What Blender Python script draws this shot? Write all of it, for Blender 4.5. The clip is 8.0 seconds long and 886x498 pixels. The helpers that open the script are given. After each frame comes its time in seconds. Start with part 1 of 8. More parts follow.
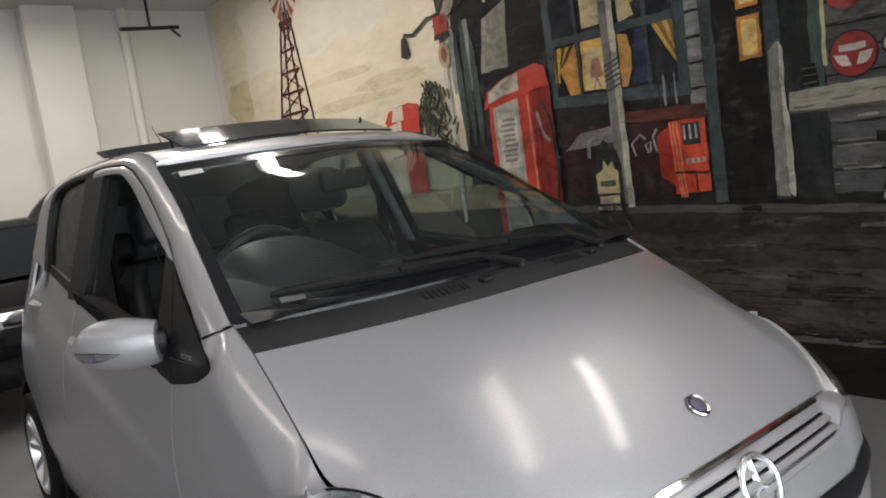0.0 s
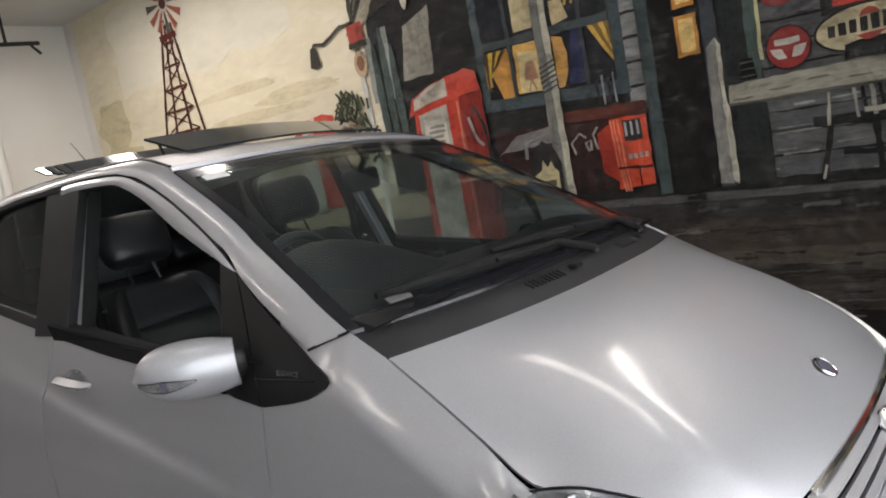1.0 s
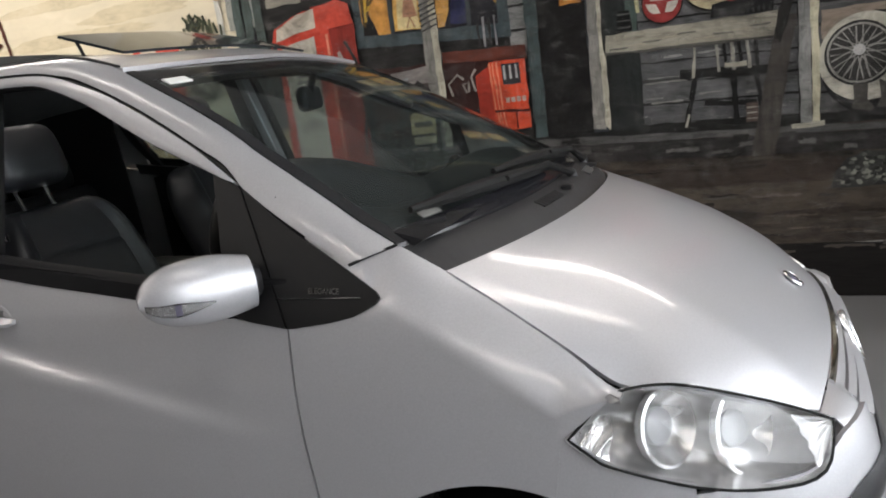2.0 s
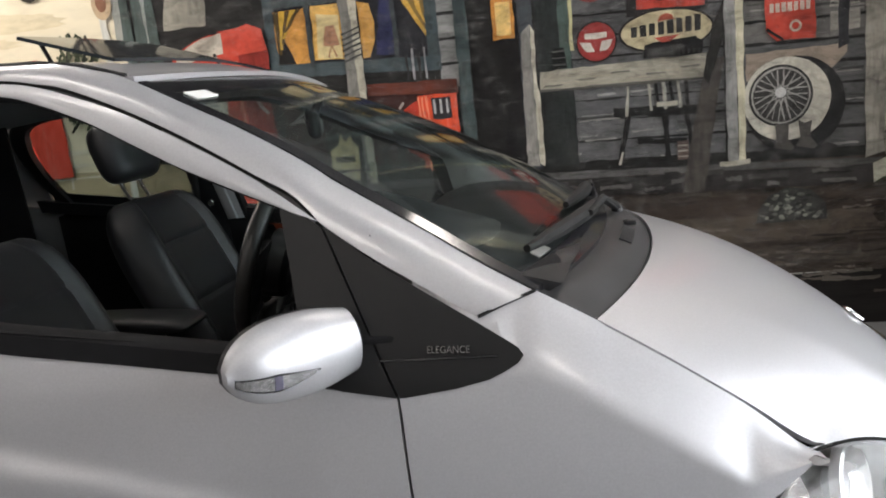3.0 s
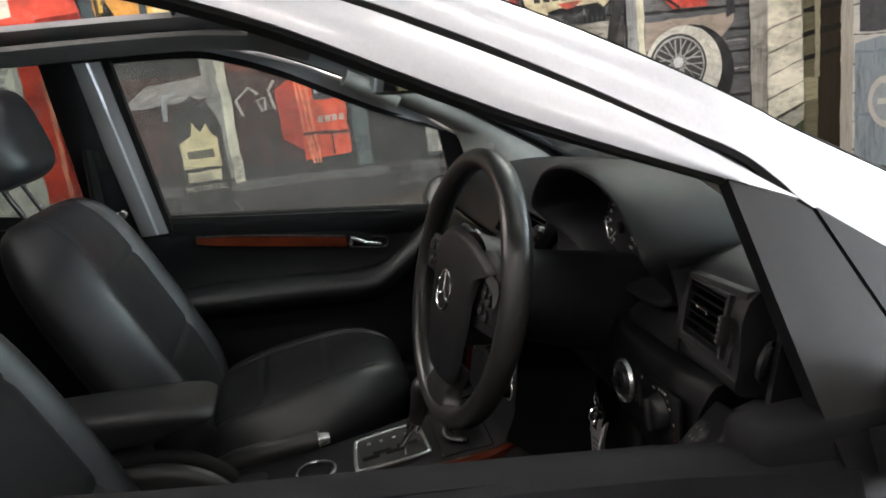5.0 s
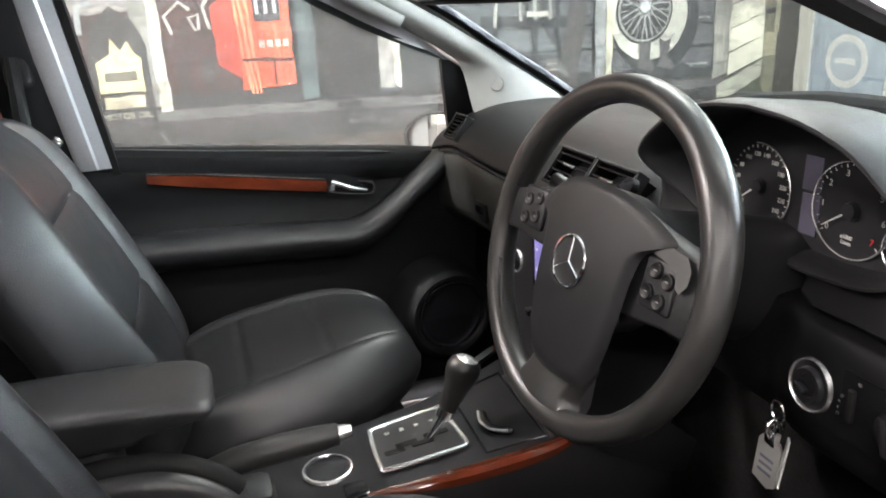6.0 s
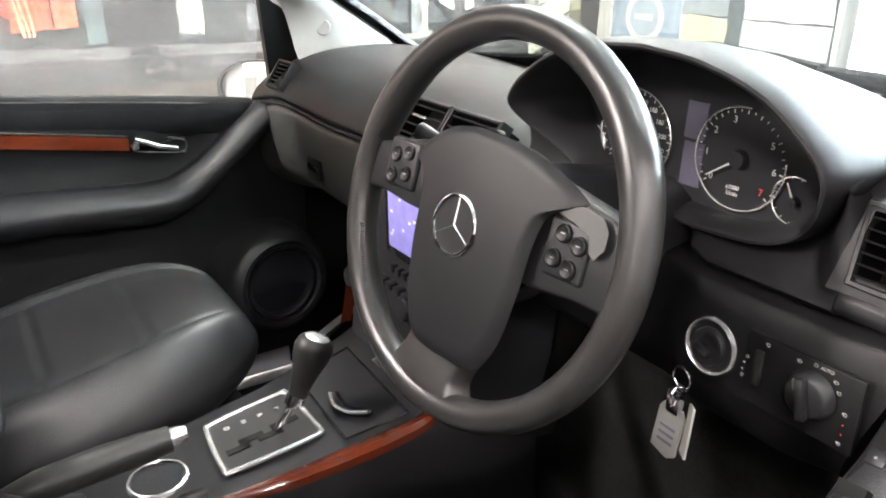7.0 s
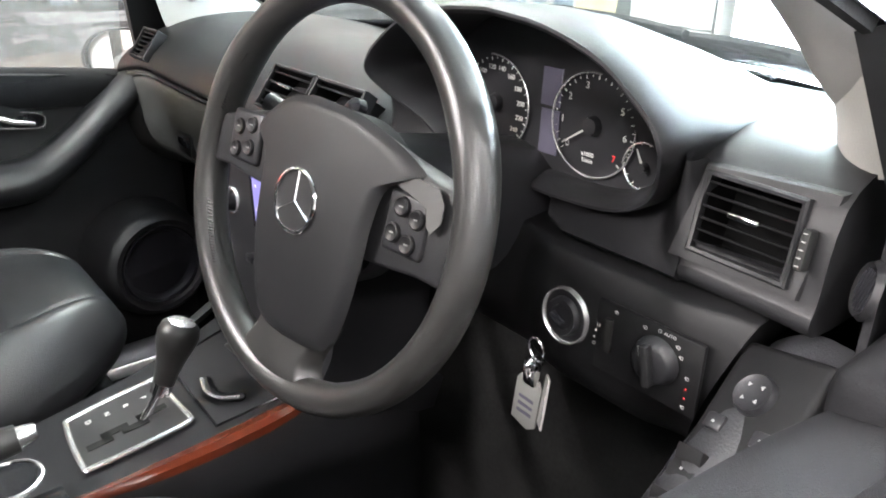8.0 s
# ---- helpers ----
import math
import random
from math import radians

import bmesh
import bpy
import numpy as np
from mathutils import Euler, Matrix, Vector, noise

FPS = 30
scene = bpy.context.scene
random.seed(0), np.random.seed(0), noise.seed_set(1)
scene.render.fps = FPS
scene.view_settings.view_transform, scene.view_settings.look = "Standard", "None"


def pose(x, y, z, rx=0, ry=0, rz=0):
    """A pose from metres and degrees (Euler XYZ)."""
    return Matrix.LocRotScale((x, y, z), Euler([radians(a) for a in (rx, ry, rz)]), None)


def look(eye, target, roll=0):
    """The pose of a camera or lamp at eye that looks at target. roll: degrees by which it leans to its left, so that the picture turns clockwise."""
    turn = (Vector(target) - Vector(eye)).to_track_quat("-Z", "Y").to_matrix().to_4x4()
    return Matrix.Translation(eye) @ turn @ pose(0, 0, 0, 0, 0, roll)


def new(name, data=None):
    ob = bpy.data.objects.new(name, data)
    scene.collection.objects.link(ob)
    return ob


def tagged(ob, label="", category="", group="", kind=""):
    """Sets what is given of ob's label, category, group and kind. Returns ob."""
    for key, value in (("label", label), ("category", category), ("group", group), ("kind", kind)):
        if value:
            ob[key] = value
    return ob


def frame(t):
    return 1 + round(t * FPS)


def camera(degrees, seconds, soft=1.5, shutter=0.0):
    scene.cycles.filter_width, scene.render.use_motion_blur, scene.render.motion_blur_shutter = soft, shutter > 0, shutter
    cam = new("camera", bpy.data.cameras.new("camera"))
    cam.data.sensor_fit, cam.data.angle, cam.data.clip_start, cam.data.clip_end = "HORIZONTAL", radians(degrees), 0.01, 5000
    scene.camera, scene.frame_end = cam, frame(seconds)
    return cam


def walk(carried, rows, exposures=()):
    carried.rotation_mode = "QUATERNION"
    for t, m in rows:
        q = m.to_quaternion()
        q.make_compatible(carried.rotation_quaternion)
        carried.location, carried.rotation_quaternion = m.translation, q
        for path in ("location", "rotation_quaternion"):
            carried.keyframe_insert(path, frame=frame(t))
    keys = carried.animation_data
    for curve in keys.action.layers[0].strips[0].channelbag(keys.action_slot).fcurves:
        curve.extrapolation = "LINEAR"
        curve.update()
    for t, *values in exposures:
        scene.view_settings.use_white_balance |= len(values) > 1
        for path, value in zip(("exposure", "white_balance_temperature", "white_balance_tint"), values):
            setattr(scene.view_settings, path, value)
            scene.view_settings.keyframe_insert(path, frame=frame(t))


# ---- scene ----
cam = camera(60.8, 8.0, 1.9)
PATH = [
    (0, (2.696, -1.432, 1.445), (1.139, -0.2, 1.211), -8.3),
    (0.5, (2.492, -1.65, 1.459), (1.055, -0.283, 1.203), -8.3),
    (1, (2.168, -1.813, 1.46), (0.902, -0.285, 1.213), -10.9),
    (1.5, (1.919, -2.005, 1.46), (0.911, -0.313, 1.115), -9.5),
    (2, (1.671, -2.066, 1.451), (0.879, -0.286, 0.998), -7.8),
    (3.3, (0.917, -1.937, 1.471), (0.652, 0.006, 1.08), -5.1),
    (3.5, (0.821, -1.894, 1.466), (0.628, 0.057, 1.073), -4.3),
    (4, (0.577, -1.686, 1.448), (0.585, 0.279, 1.077), -6.9),
    (4.5, (0.359, -1.513, 1.442), (0.502, 0.437, 1.023), -6.4),
    (4.7, (0.26, -1.452, 1.441), (0.535, 0.476, 0.983), -7.4),
    (5.8, (-0.008, -1.094, 1.416), (0.458, 0.764, 0.84), -4.5),
    (6, (-0.038, -1.034, 1.406), (0.541, 0.768, 0.762), -3.1),
    (6.5, (-0.112, -0.93, 1.406), (0.752, 0.727, 0.692), -2.8),
    (7, (-0.041, -0.894, 1.373), (0.965, 0.655, 0.607), -0.3),
    (7.5, (0.016, -0.903, 1.36), (1.172, 0.498, 0.523), 0.6),
    (8, (0.025, -0.908, 1.365), (1.192, 0.484, 0.53), 0.6),
]
walk(cam, [(t, look(eye, target, roll)) for t, eye, target, roll in PATH], [(0, -1.1, 6500, 10), (1, -0.85, 6500, 10), (2, -0.58, 6500, 10), (3.3, -0.14, 6500, 10), (4.5, 0.14, 6500, 10), (4.7, 0.28, 6500, 10), (5.8, 2.18, 6400, 12), (6.5, 2.7, 6550, 14), (7, 3.0, 6450, 13), (8, 3.22, 6200, 10)])

# ---- world and light ----
world = bpy.data.worlds.new("world")
scene.world = world
world.use_nodes = True
world.node_tree.nodes["Background"].inputs[0].default_value = (0.82, 0.84, 1.0, 1)
world.node_tree.nodes["Background"].inputs[1].default_value = 0.25

WALL_Y = 2.303
EAST_X = 3.07
WEST_X = -5.75
SOUTH_Y = -6.0
CEIL_Z = 3.5

TUBE_ROWS = [(-4.2, -0.9, 80), (-1.2, -1.5, 9), (1.6, -1.5, 6), (-3.4, -3.8, 24), (-0.6, -3.8, 18), (2.0, -3.8, 13), (-1.9, 0.95, 40), (-3.6, 0.9, 78), (1.9, 0.9, 9), (2.2, 1.95, 22)]
for lx, ly, power in TUBE_ROWS:
    lamp = bpy.data.lights.new("ceiling_lamp", "AREA")
    lamp.shape, lamp.size, lamp.size_y, lamp.energy, lamp.color = "RECTANGLE", 1.5, 0.16, power, (1.0, 0.915, 0.86)
    new("ceiling_lamp", lamp).matrix_world = pose(lx, ly, CEIL_Z - 0.16)
sky_lamp = bpy.data.lights.new("window_daylight", "AREA")
sky_lamp.shape, sky_lamp.size, sky_lamp.size_y, sky_lamp.energy, sky_lamp.color = "RECTANGLE", 2.2, 3.6, 32, (0.95, 0.94, 1.0)
new("window_daylight", sky_lamp).matrix_world = pose(EAST_X - 0.02, -1.15, 1.6, 0, 90, 0)


# ---- materials ----
def mat(name, colour, rough=0.5, metal=0.0, spec=0.5, noise_amt=0.0, noise_scale=20.0, bump=0.0, bump_scale=200.0, coat=0.0, emit=0.0, stretch=None, rough_var=0.0, coat_rough=0.04):
    """A node material with colour and roughness that vary at two scales, and a fine relief."""
    m = bpy.data.materials.new(name)
    m.use_nodes = True
    nt = m.node_tree
    b = nt.nodes["Principled BSDF"]
    b.inputs["Base Color"].default_value = (*colour, 1)
    b.inputs["Roughness"].default_value = rough
    b.inputs["Metallic"].default_value = metal
    b.inputs["Specular IOR Level"].default_value = spec
    b.inputs["Coat Weight"].default_value = coat
    b.inputs["Coat Roughness"].default_value = coat_rough
    tc = nt.nodes.new("ShaderNodeTexCoord")
    vec = tc.outputs["Object"]
    if stretch:
        mp = nt.nodes.new("ShaderNodeMapping")
        mp.inputs["Scale"].default_value = stretch
        nt.links.new(vec, mp.inputs["Vector"])
        vec = mp.outputs["Vector"]
    if noise_amt:
        n1 = nt.nodes.new("ShaderNodeTexNoise")
        n1.inputs["Scale"].default_value, n1.inputs["Detail"].default_value = noise_scale, 6
        n2 = nt.nodes.new("ShaderNodeTexNoise")
        n2.inputs["Scale"].default_value, n2.inputs["Detail"].default_value = noise_scale * 0.17, 3
        nt.links.new(vec, n1.inputs["Vector"])
        nt.links.new(vec, n2.inputs["Vector"])
        add = nt.nodes.new("ShaderNodeMath")
        add.operation = "ADD"
        nt.links.new(n1.outputs["Fac"], add.inputs[0])
        nt.links.new(n2.outputs["Fac"], add.inputs[1])
        ramp = nt.nodes.new("ShaderNodeMapRange")
        ramp.inputs["From Min"].default_value, ramp.inputs["From Max"].default_value = 0.7, 1.3
        ramp.inputs["To Min"].default_value, ramp.inputs["To Max"].default_value = 1 - noise_amt, 1 + noise_amt
        nt.links.new(add.outputs[0], ramp.inputs["Value"])
        mul = nt.nodes.new("ShaderNodeVectorMath")
        mul.operation = "SCALE"
        mul.inputs[0].default_value = colour
        nt.links.new(ramp.outputs[0], mul.inputs["Scale"])
        nt.links.new(mul.outputs[0], b.inputs["Base Color"])
        if rough_var:
            rr = nt.nodes.new("ShaderNodeMapRange")
            rr.inputs["From Min"].default_value, rr.inputs["From Max"].default_value = 0.6, 1.4
            rr.inputs["To Min"].default_value, rr.inputs["To Max"].default_value = max(rough - rough_var, 0.02), rough + rough_var
            nt.links.new(add.outputs[0], rr.inputs["Value"])
            nt.links.new(rr.outputs[0], b.inputs["Roughness"])
    if bump:
        n3 = nt.nodes.new("ShaderNodeTexNoise")
        n3.inputs["Scale"].default_value, n3.inputs["Detail"].default_value = bump_scale, 3
        nt.links.new(vec, n3.inputs["Vector"])
        bp = nt.nodes.new("ShaderNodeBump")
        bp.inputs["Strength"].default_value, bp.inputs["Distance"].default_value = bump, 0.001
        nt.links.new(n3.outputs["Fac"], bp.inputs["Height"])
        nt.links.new(bp.outputs[0], b.inputs["Normal"])
    if emit:
        b.inputs["Emission Color"].default_value = (*colour, 1)
        b.inputs["Emission Strength"].default_value = emit
    return m


def glass_mat(name, tint, rough=0.0, solid=0.0):
    """A thin pane: clear to the tint, with mirror gloss by Fresnel."""
    m = bpy.data.materials.new(name)
    m.use_nodes = True
    nt = m.node_tree
    nt.nodes.remove(nt.nodes["Principled BSDF"])
    clear, gloss, mix, lw, pw, mr = (nt.nodes.new(k) for k in ("ShaderNodeBsdfTransparent", "ShaderNodeBsdfGlossy", "ShaderNodeMixShader", "ShaderNodeLayerWeight", "ShaderNodeMath", "ShaderNodeMapRange"))
    clear.inputs[0].default_value = (*tint, 1)
    gloss.inputs["Roughness"].default_value = rough
    pw.operation = "POWER"
    pw.inputs[1].default_value = 5.0
    mr.inputs["To Min"].default_value, mr.inputs["To Max"].default_value = 0.035, 0.9
    nt.links.new(lw.outputs["Facing"], pw.inputs[0])
    nt.links.new(pw.outputs[0], mr.inputs["Value"])
    nt.links.new(mr.outputs[0], mix.inputs[0])
    if solid:
        # a thin scattering film: dust, with veiling glare on the panes painted in
        dust_veil, film, front, through_film, spots, level = (nt.nodes.new(k) for k in ("ShaderNodeMixShader", "ShaderNodeMixShader", "ShaderNodeBsdfDiffuse", "ShaderNodeBsdfTranslucent", "ShaderNodeTexNoise", "ShaderNodeMapRange"))
        front.inputs[0].default_value = through_film.inputs[0].default_value = (0.8, 0.8, 0.8, 1)
        film.inputs[0].default_value = 0.6
        nt.links.new(front.outputs[0], film.inputs[1])
        nt.links.new(through_film.outputs[0], film.inputs[2])
        spots.inputs["Scale"].default_value, spots.inputs["Detail"].default_value = 7.0, 6
        level.inputs["To Min"].default_value, level.inputs["To Max"].default_value = solid * 0.6, solid * 1.4
        nt.links.new(spots.outputs["Fac"], level.inputs["Value"])
        nt.links.new(level.outputs[0], dust_veil.inputs[0])
        nt.links.new(clear.outputs[0], dust_veil.inputs[1])
        nt.links.new(film.outputs[0], dust_veil.inputs[2])
        clear = dust_veil
    nt.links.new(clear.outputs[0], mix.inputs[1])
    nt.links.new(gloss.outputs[0], mix.inputs[2])
    nt.links.new(mix.outputs[0], nt.nodes["Material Output"].inputs[0])
    return m


M = {}
M["silver"] = mat("silver_paint", (0.435, 0.435, 0.45), 0.40, 0.5, 0.5, 0.06, 1400, 0.0, 200, coat=0.7, coat_rough=0.095)
M["black_plastic"] = mat("black_trim", (0.012, 0.012, 0.0135), 0.42, 0, 0.32, 0.12, 60, 0.25, 900)
M["cowl"] = mat("cowl_plastic", (0.022, 0.022, 0.023), 0.55, 0, 0.3, 0.2, 40, 0.4, 900)
M["gloss_black"] = mat("gloss_black", (0.012, 0.012, 0.014), 0.12, 0, 0.5, 0.1, 30)
M["rubber"] = mat("rubber", (0.009, 0.009, 0.009), 0.7, 0, 0.2, 0.2, 50, 0.3, 400)
M["chrome"] = mat("chrome", (0.78, 0.78, 0.78), 0.1, 1.0, 0.5, 0.05, 40)
M["bright_trim"] = mat("bright_trim", (0.86, 0.86, 0.86), 0.26, 0.9, 0.5, 0.05, 40)
M["satin_metal"] = mat("satin_metal", (0.55, 0.55, 0.56), 0.32, 1.0, 0.5, 0.05, 40)
M["leather"] = mat("black_leather", (0.0165, 0.0167, 0.0185), 0.40, 0, 0.5, 0.15, 25, 0.45, 520, rough_var=0.05)
M["pad_leather"] = mat("door_pad_leather", (0.0085, 0.0085, 0.0095), 0.75, 0, 0.12, 0.15, 25, 0.5, 600)
M["grip"] = mat("grey_grip", (0.022, 0.022, 0.022), 0.40, 0, 0.5, 0.1, 40, 0.3, 900)
M["slat_grey"] = mat("vent_slat_plastic", (0.006, 0.006, 0.0065), 0.45, 0, 0.25, 0.1, 40)
M["knee"] = mat("knee_plastic", (0.006, 0.006, 0.0065), 0.5, 0, 0.18, 0.1, 30, 0.35, 1100)
M["gate_grey"] = mat("gate_plate_satin", (0.036, 0.036, 0.037), 0.34, 0.3, 0.5, 0.08, 60)
M["spoke_grey"] = mat("spoke_satin_grey", (0.075, 0.075, 0.074), 0.38, 0.3, 0.5, 0.08, 60)
M["mark"] = mat("grey_print", (0.24, 0.24, 0.235), 0.6)
M["wheel_leather"] = mat("steering_leather", (0.018, 0.0176, 0.0172), 0.31, 0, 0.5, 0.10, 60, 0.2, 900)
M["dash"] = mat("dash_plastic", (0.0105, 0.0105, 0.0115), 0.45, 0, 0.28, 0.10, 30, 0.35, 1100)
M["dash_light"] = mat("dash_lower_plastic", (0.04, 0.039, 0.038), 0.5, 0, 0.45, 0.1, 30, 0.5, 700)
M["carpet"] = mat("carpet", (0.010, 0.010, 0.010), 0.95, 0, 0.1, 0.4, 150, 0.8, 500)
M["wood"] = mat("burl_wood", (0.080, 0.015, 0.0055), 0.16, 0, 0.5, 0.45, 34, 0.0, 200, coat=0.8, stretch=(0.35, 1, 1))
M["headliner"] = mat("grey_headliner", (0.24, 0.235, 0.23), 0.9, 0, 0.2, 0.08, 60, 0.3, 500)
M["pillar_trim"] = mat("light_pillar_trim", (0.27, 0.262, 0.25), 0.6, 0, 0.4, 0.06, 30, 0.3, 600)
M["windscreen"] = glass_mat("windscreen_glass", (0.84, 0.90, 0.90), solid=0.010)
M["rear_glass"] = glass_mat("rear_side_glass", (0.55, 0.60, 0.60))
M["side_glass"] = glass_mat("side_glass", (0.88, 0.92, 0.915), solid=0.07)
M["lens"] = glass_mat("headlamp_lens", (0.97, 0.97, 0.97))
M["indicator"] = mat("clear_indicator", (0.42, 0.42, 0.42), 0.14, 0.8, 0.5, 0.6, 160, 0.8, 130)
M["reflector"] = mat("lamp_reflector", (0.74, 0.74, 0.74), 0.26, 0.85, 0.5, 0.12, 45, 0.25, 40)
M["bulb_dome"] = mat("lamp_dome", (0.40, 0.41, 0.42), 0.45, 0.1, 0.5, 0.08, 60)
M["lamp_tray"] = mat("lamp_tray", (0.72, 0.72, 0.72), 0.32, 0.7, 0.5, 0.2, 50, 0.3, 70)
M["dark_glass"] = mat("dark_roof_glass", (0.02, 0.025, 0.03), 0.06, 0, 0.6, 0.1, 10)
M["white_print"] = mat("white_print", (0.75, 0.75, 0.73), 0.6)
M["dial_print"] = mat("dial_print", (0.50, 0.50, 0.48), 0.6)
M["trim_black"] = mat("satin_black_trim", (0.006, 0.006, 0.0065), 0.42, 0, 0.35, 0.15, 60, 0.15, 700)
M["throat"] = mat("dark_duct", (0.002, 0.002, 0.002), 0.9, 0, 0.05)
M["dial"] = mat("dial_face", (0.016, 0.016, 0.018), 0.5, 0, 0.3, 0.1, 60)
M["screen"] = mat("lit_screen", (0.20, 0.18, 0.46), 0.3, emit=0.08, noise_amt=0.25, noise_scale=60)
M["lcd"] = mat("grey_display", (0.10, 0.095, 0.13), 0.25, 0, 0.4, 0.1, 40)
M["red_print"] = mat("red_print", (0.6, 0.03, 0.03), 0.5)
M["mirror"] = mat("mirror_glass", (0.62, 0.62, 0.61), 0.03, 1.0)
M["tag_plastic"] = mat("key_tag", (0.19, 0.187, 0.178), 0.35, 0, 0.5, 0.06, 60)
M["floor"] = mat("grey_floor_paint", (0.17, 0.17, 0.175), 0.45, 0, 0.5, 0.14, 3, 0.25, 90, rough_var=0.12)
M["white_wall"] = mat("white_wall_paint", (0.66, 0.64, 0.60), 0.75, 0, 0.3, 0.06, 1.6, 0.25, 60)
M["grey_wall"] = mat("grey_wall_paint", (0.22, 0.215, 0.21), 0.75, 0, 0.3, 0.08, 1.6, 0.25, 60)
M["ceiling"] = mat("ceiling_paint", (0.55, 0.55, 0.54), 0.8, 0, 0.2, 0.08, 2, 0.2, 40)
M["tube"] = mat("lit_tube", (1.0, 0.94, 0.86), 0.4, emit=14)
M["fixture"] = mat("fixture_enamel", (0.7, 0.7, 0.7), 0.4)
M["other_car"] = mat("black_car_paint", (0.012, 0.012, 0.014), 0.15, 0, 0.5, 0.1, 10, coat=1.0)
M["daylight"] = mat("bright_outdoors", (0.92, 0.96, 1.0), 0.5, emit=6.0, noise_amt=0.12, noise_scale=1.2)


# ---- mesh helpers ----
def finish(ob, bm, material, smooth=40):
    bmesh.ops.recalc_face_normals(bm, faces=bm.faces)
    bm.to_mesh(ob.data)
    bm.free()
    ob.data.materials.append(material)
    for p in ob.data.polygons:
        p.use_smooth = True
    ob.data.set_sharp_from_angle(angle=radians(smooth))
    return ob


def part(name, bm, material, parent=None, label="", smooth=40):
    """Links a bmesh as one mesh object under a thing or a part."""
    ob = finish(new(name, bpy.data.meshes.new(name)), bm, material, smooth)
    if parent is not None:
        ob.parent = parent
    if label:
        ob["label"] = label
    return ob


def box(bm, x0, x1, y0, y1, z0, z1, r=0.0, seg=2, m=None):
    """A box with rounded edges, added to bm."""
    b2 = bmesh.new()
    bmesh.ops.create_cube(b2, size=1)
    for v in b2.verts:
        v.co = ((v.co.x + 0.5) * (x1 - x0) + x0, (v.co.y + 0.5) * (y1 - y0) + y0, (v.co.z + 0.5) * (z1 - z0) + z0)
    if r:
        bmesh.ops.bevel(b2, geom=b2.edges[:], offset=r, segments=seg, profile=0.5, affect="EDGES", clamp_overlap=True)
    if m is not None:
        bmesh.ops.transform(b2, matrix=m, verts=b2.verts)
    merge(bm, b2)
    return bm


def merge(bm, other):
    me = bpy.data.meshes.new("tmp")
    other.to_mesh(me)
    other.free()
    bm.from_mesh(me)
    bpy.data.meshes.remove(me)


def loft(bm, rings, closed=True, caps=True):
    """Skins a run of rings that have the same number of points."""
    vs = [[bm.verts.new(p) for p in ring] for ring in rings]
    n = len(vs[0])
    for a, b in zip(vs[:-1], vs[1:]):
        for i in range(n if closed else n - 1):
            j = (i + 1) % n
            bm.faces.new((a[i], a[j], b[j], b[i]))
    if caps and closed:
        bm.faces.new(vs[0][::-1])
        bm.faces.new(vs[-1])
    return bm


def tube(bm, pts, r, n=8, ring=False):
    """A round bar along the points; r may be a number or one radius a point."""
    pts = [Vector(p) for p in pts]
    k = len(pts)
    rad = r if isinstance(r, (list, tuple)) else [r] * k
    rings, up = [], None
    for i, p in enumerate(pts):
        d = (pts[(i + 1) % k] - pts[i - 1]) if ring else (pts[min(i + 1, k - 1)] - pts[max(i - 1, 0)])
        d.normalize()
        if up is None:
            up = d.orthogonal().normalized()
        up = (up - d * up.dot(d)).normalized()
        side = d.cross(up)
        rings.append([p + (up * math.cos(a) + side * math.sin(a)) * rad[i] for a in (2 * math.pi * j / n for j in range(n))])
    if ring:
        rings.append(rings[0])
        return loft(bm, rings, True, False)
    return loft(bm, rings)


def lathe(bm, profile, m, n=32, arc=1.0):
    """Turns a profile of (radius, height) round the z axis of m."""
    rings = []
    for j in range(n + 1 if arc < 1 else n):
        a = 2 * math.pi * arc * j / n
        rings.append([m @ Vector((r * math.cos(a), r * math.sin(a), h)) for r, h in profile])
    if arc >= 1:
        rings.append(rings[0])
    b2 = bmesh.new()
    loft(b2, rings, False, False)
    bmesh.ops.remove_doubles(b2, verts=b2.verts, dist=1e-5)
    merge(bm, b2)
    return bm


CORE = Vector((0, 0, 0.85))


def sheet(bm, fn, nu, nv, thick=0.0):
    """A panel from fn(u, v), u and v from 0 to 1; its thickness goes inwards, to the car's core."""
    b2 = bmesh.new()
    g = [[b2.verts.new(fn(i / nu, j / nv)) for j in range(nv + 1)] for i in range(nu + 1)]
    for i in range(nu):
        for j in range(nv):
            b2.faces.new((g[i][j], g[i + 1][j], g[i + 1][j + 1], g[i][j + 1]))
    bmesh.ops.remove_doubles(b2, verts=b2.verts, dist=1e-5)
    if thick:
        b2.normal_update()
        facing = sum(f.normal.dot(f.calc_center_median() - CORE) * f.calc_area() for f in b2.faces)
        if facing < 0:
            bmesh.ops.reverse_faces(b2, faces=b2.faces[:])
            b2.normal_update()
        outer = {v: v.normal.copy() for v in b2.verts}
        back = {v: b2.verts.new(v.co - n * thick) for v, n in outer.items()}
        faces = b2.faces[:]
        rims = [e for e in b2.edges if len(e.link_faces) == 1]
        for f in faces:
            b2.faces.new([back[v] for v in reversed(f.verts)])
        for e in rims:
            a, c = e.verts
            try:
                b2.faces.new((a, c, back[c], back[a]))
            except ValueError:
                pass
    merge(bm, b2)
    return bm


def slab(bm, pts, offset):
    """A flat outline given thickness along a vector."""
    o = Vector(offset)
    a = [bm.verts.new(p) for p in pts]
    b = [bm.verts.new(Vector(p) + o) for p in pts]
    bm.faces.new(a)
    bm.faces.new(b[::-1])
    n = len(pts)
    for i in range(n):
        bm.faces.new((a[i], b[i], b[(i + 1) % n], a[(i + 1) % n]))
    return bm


def interp(table, x):
    xs = [p[0] for p in table]
    return float(np.interp(x, xs, [p[1] for p in table]))


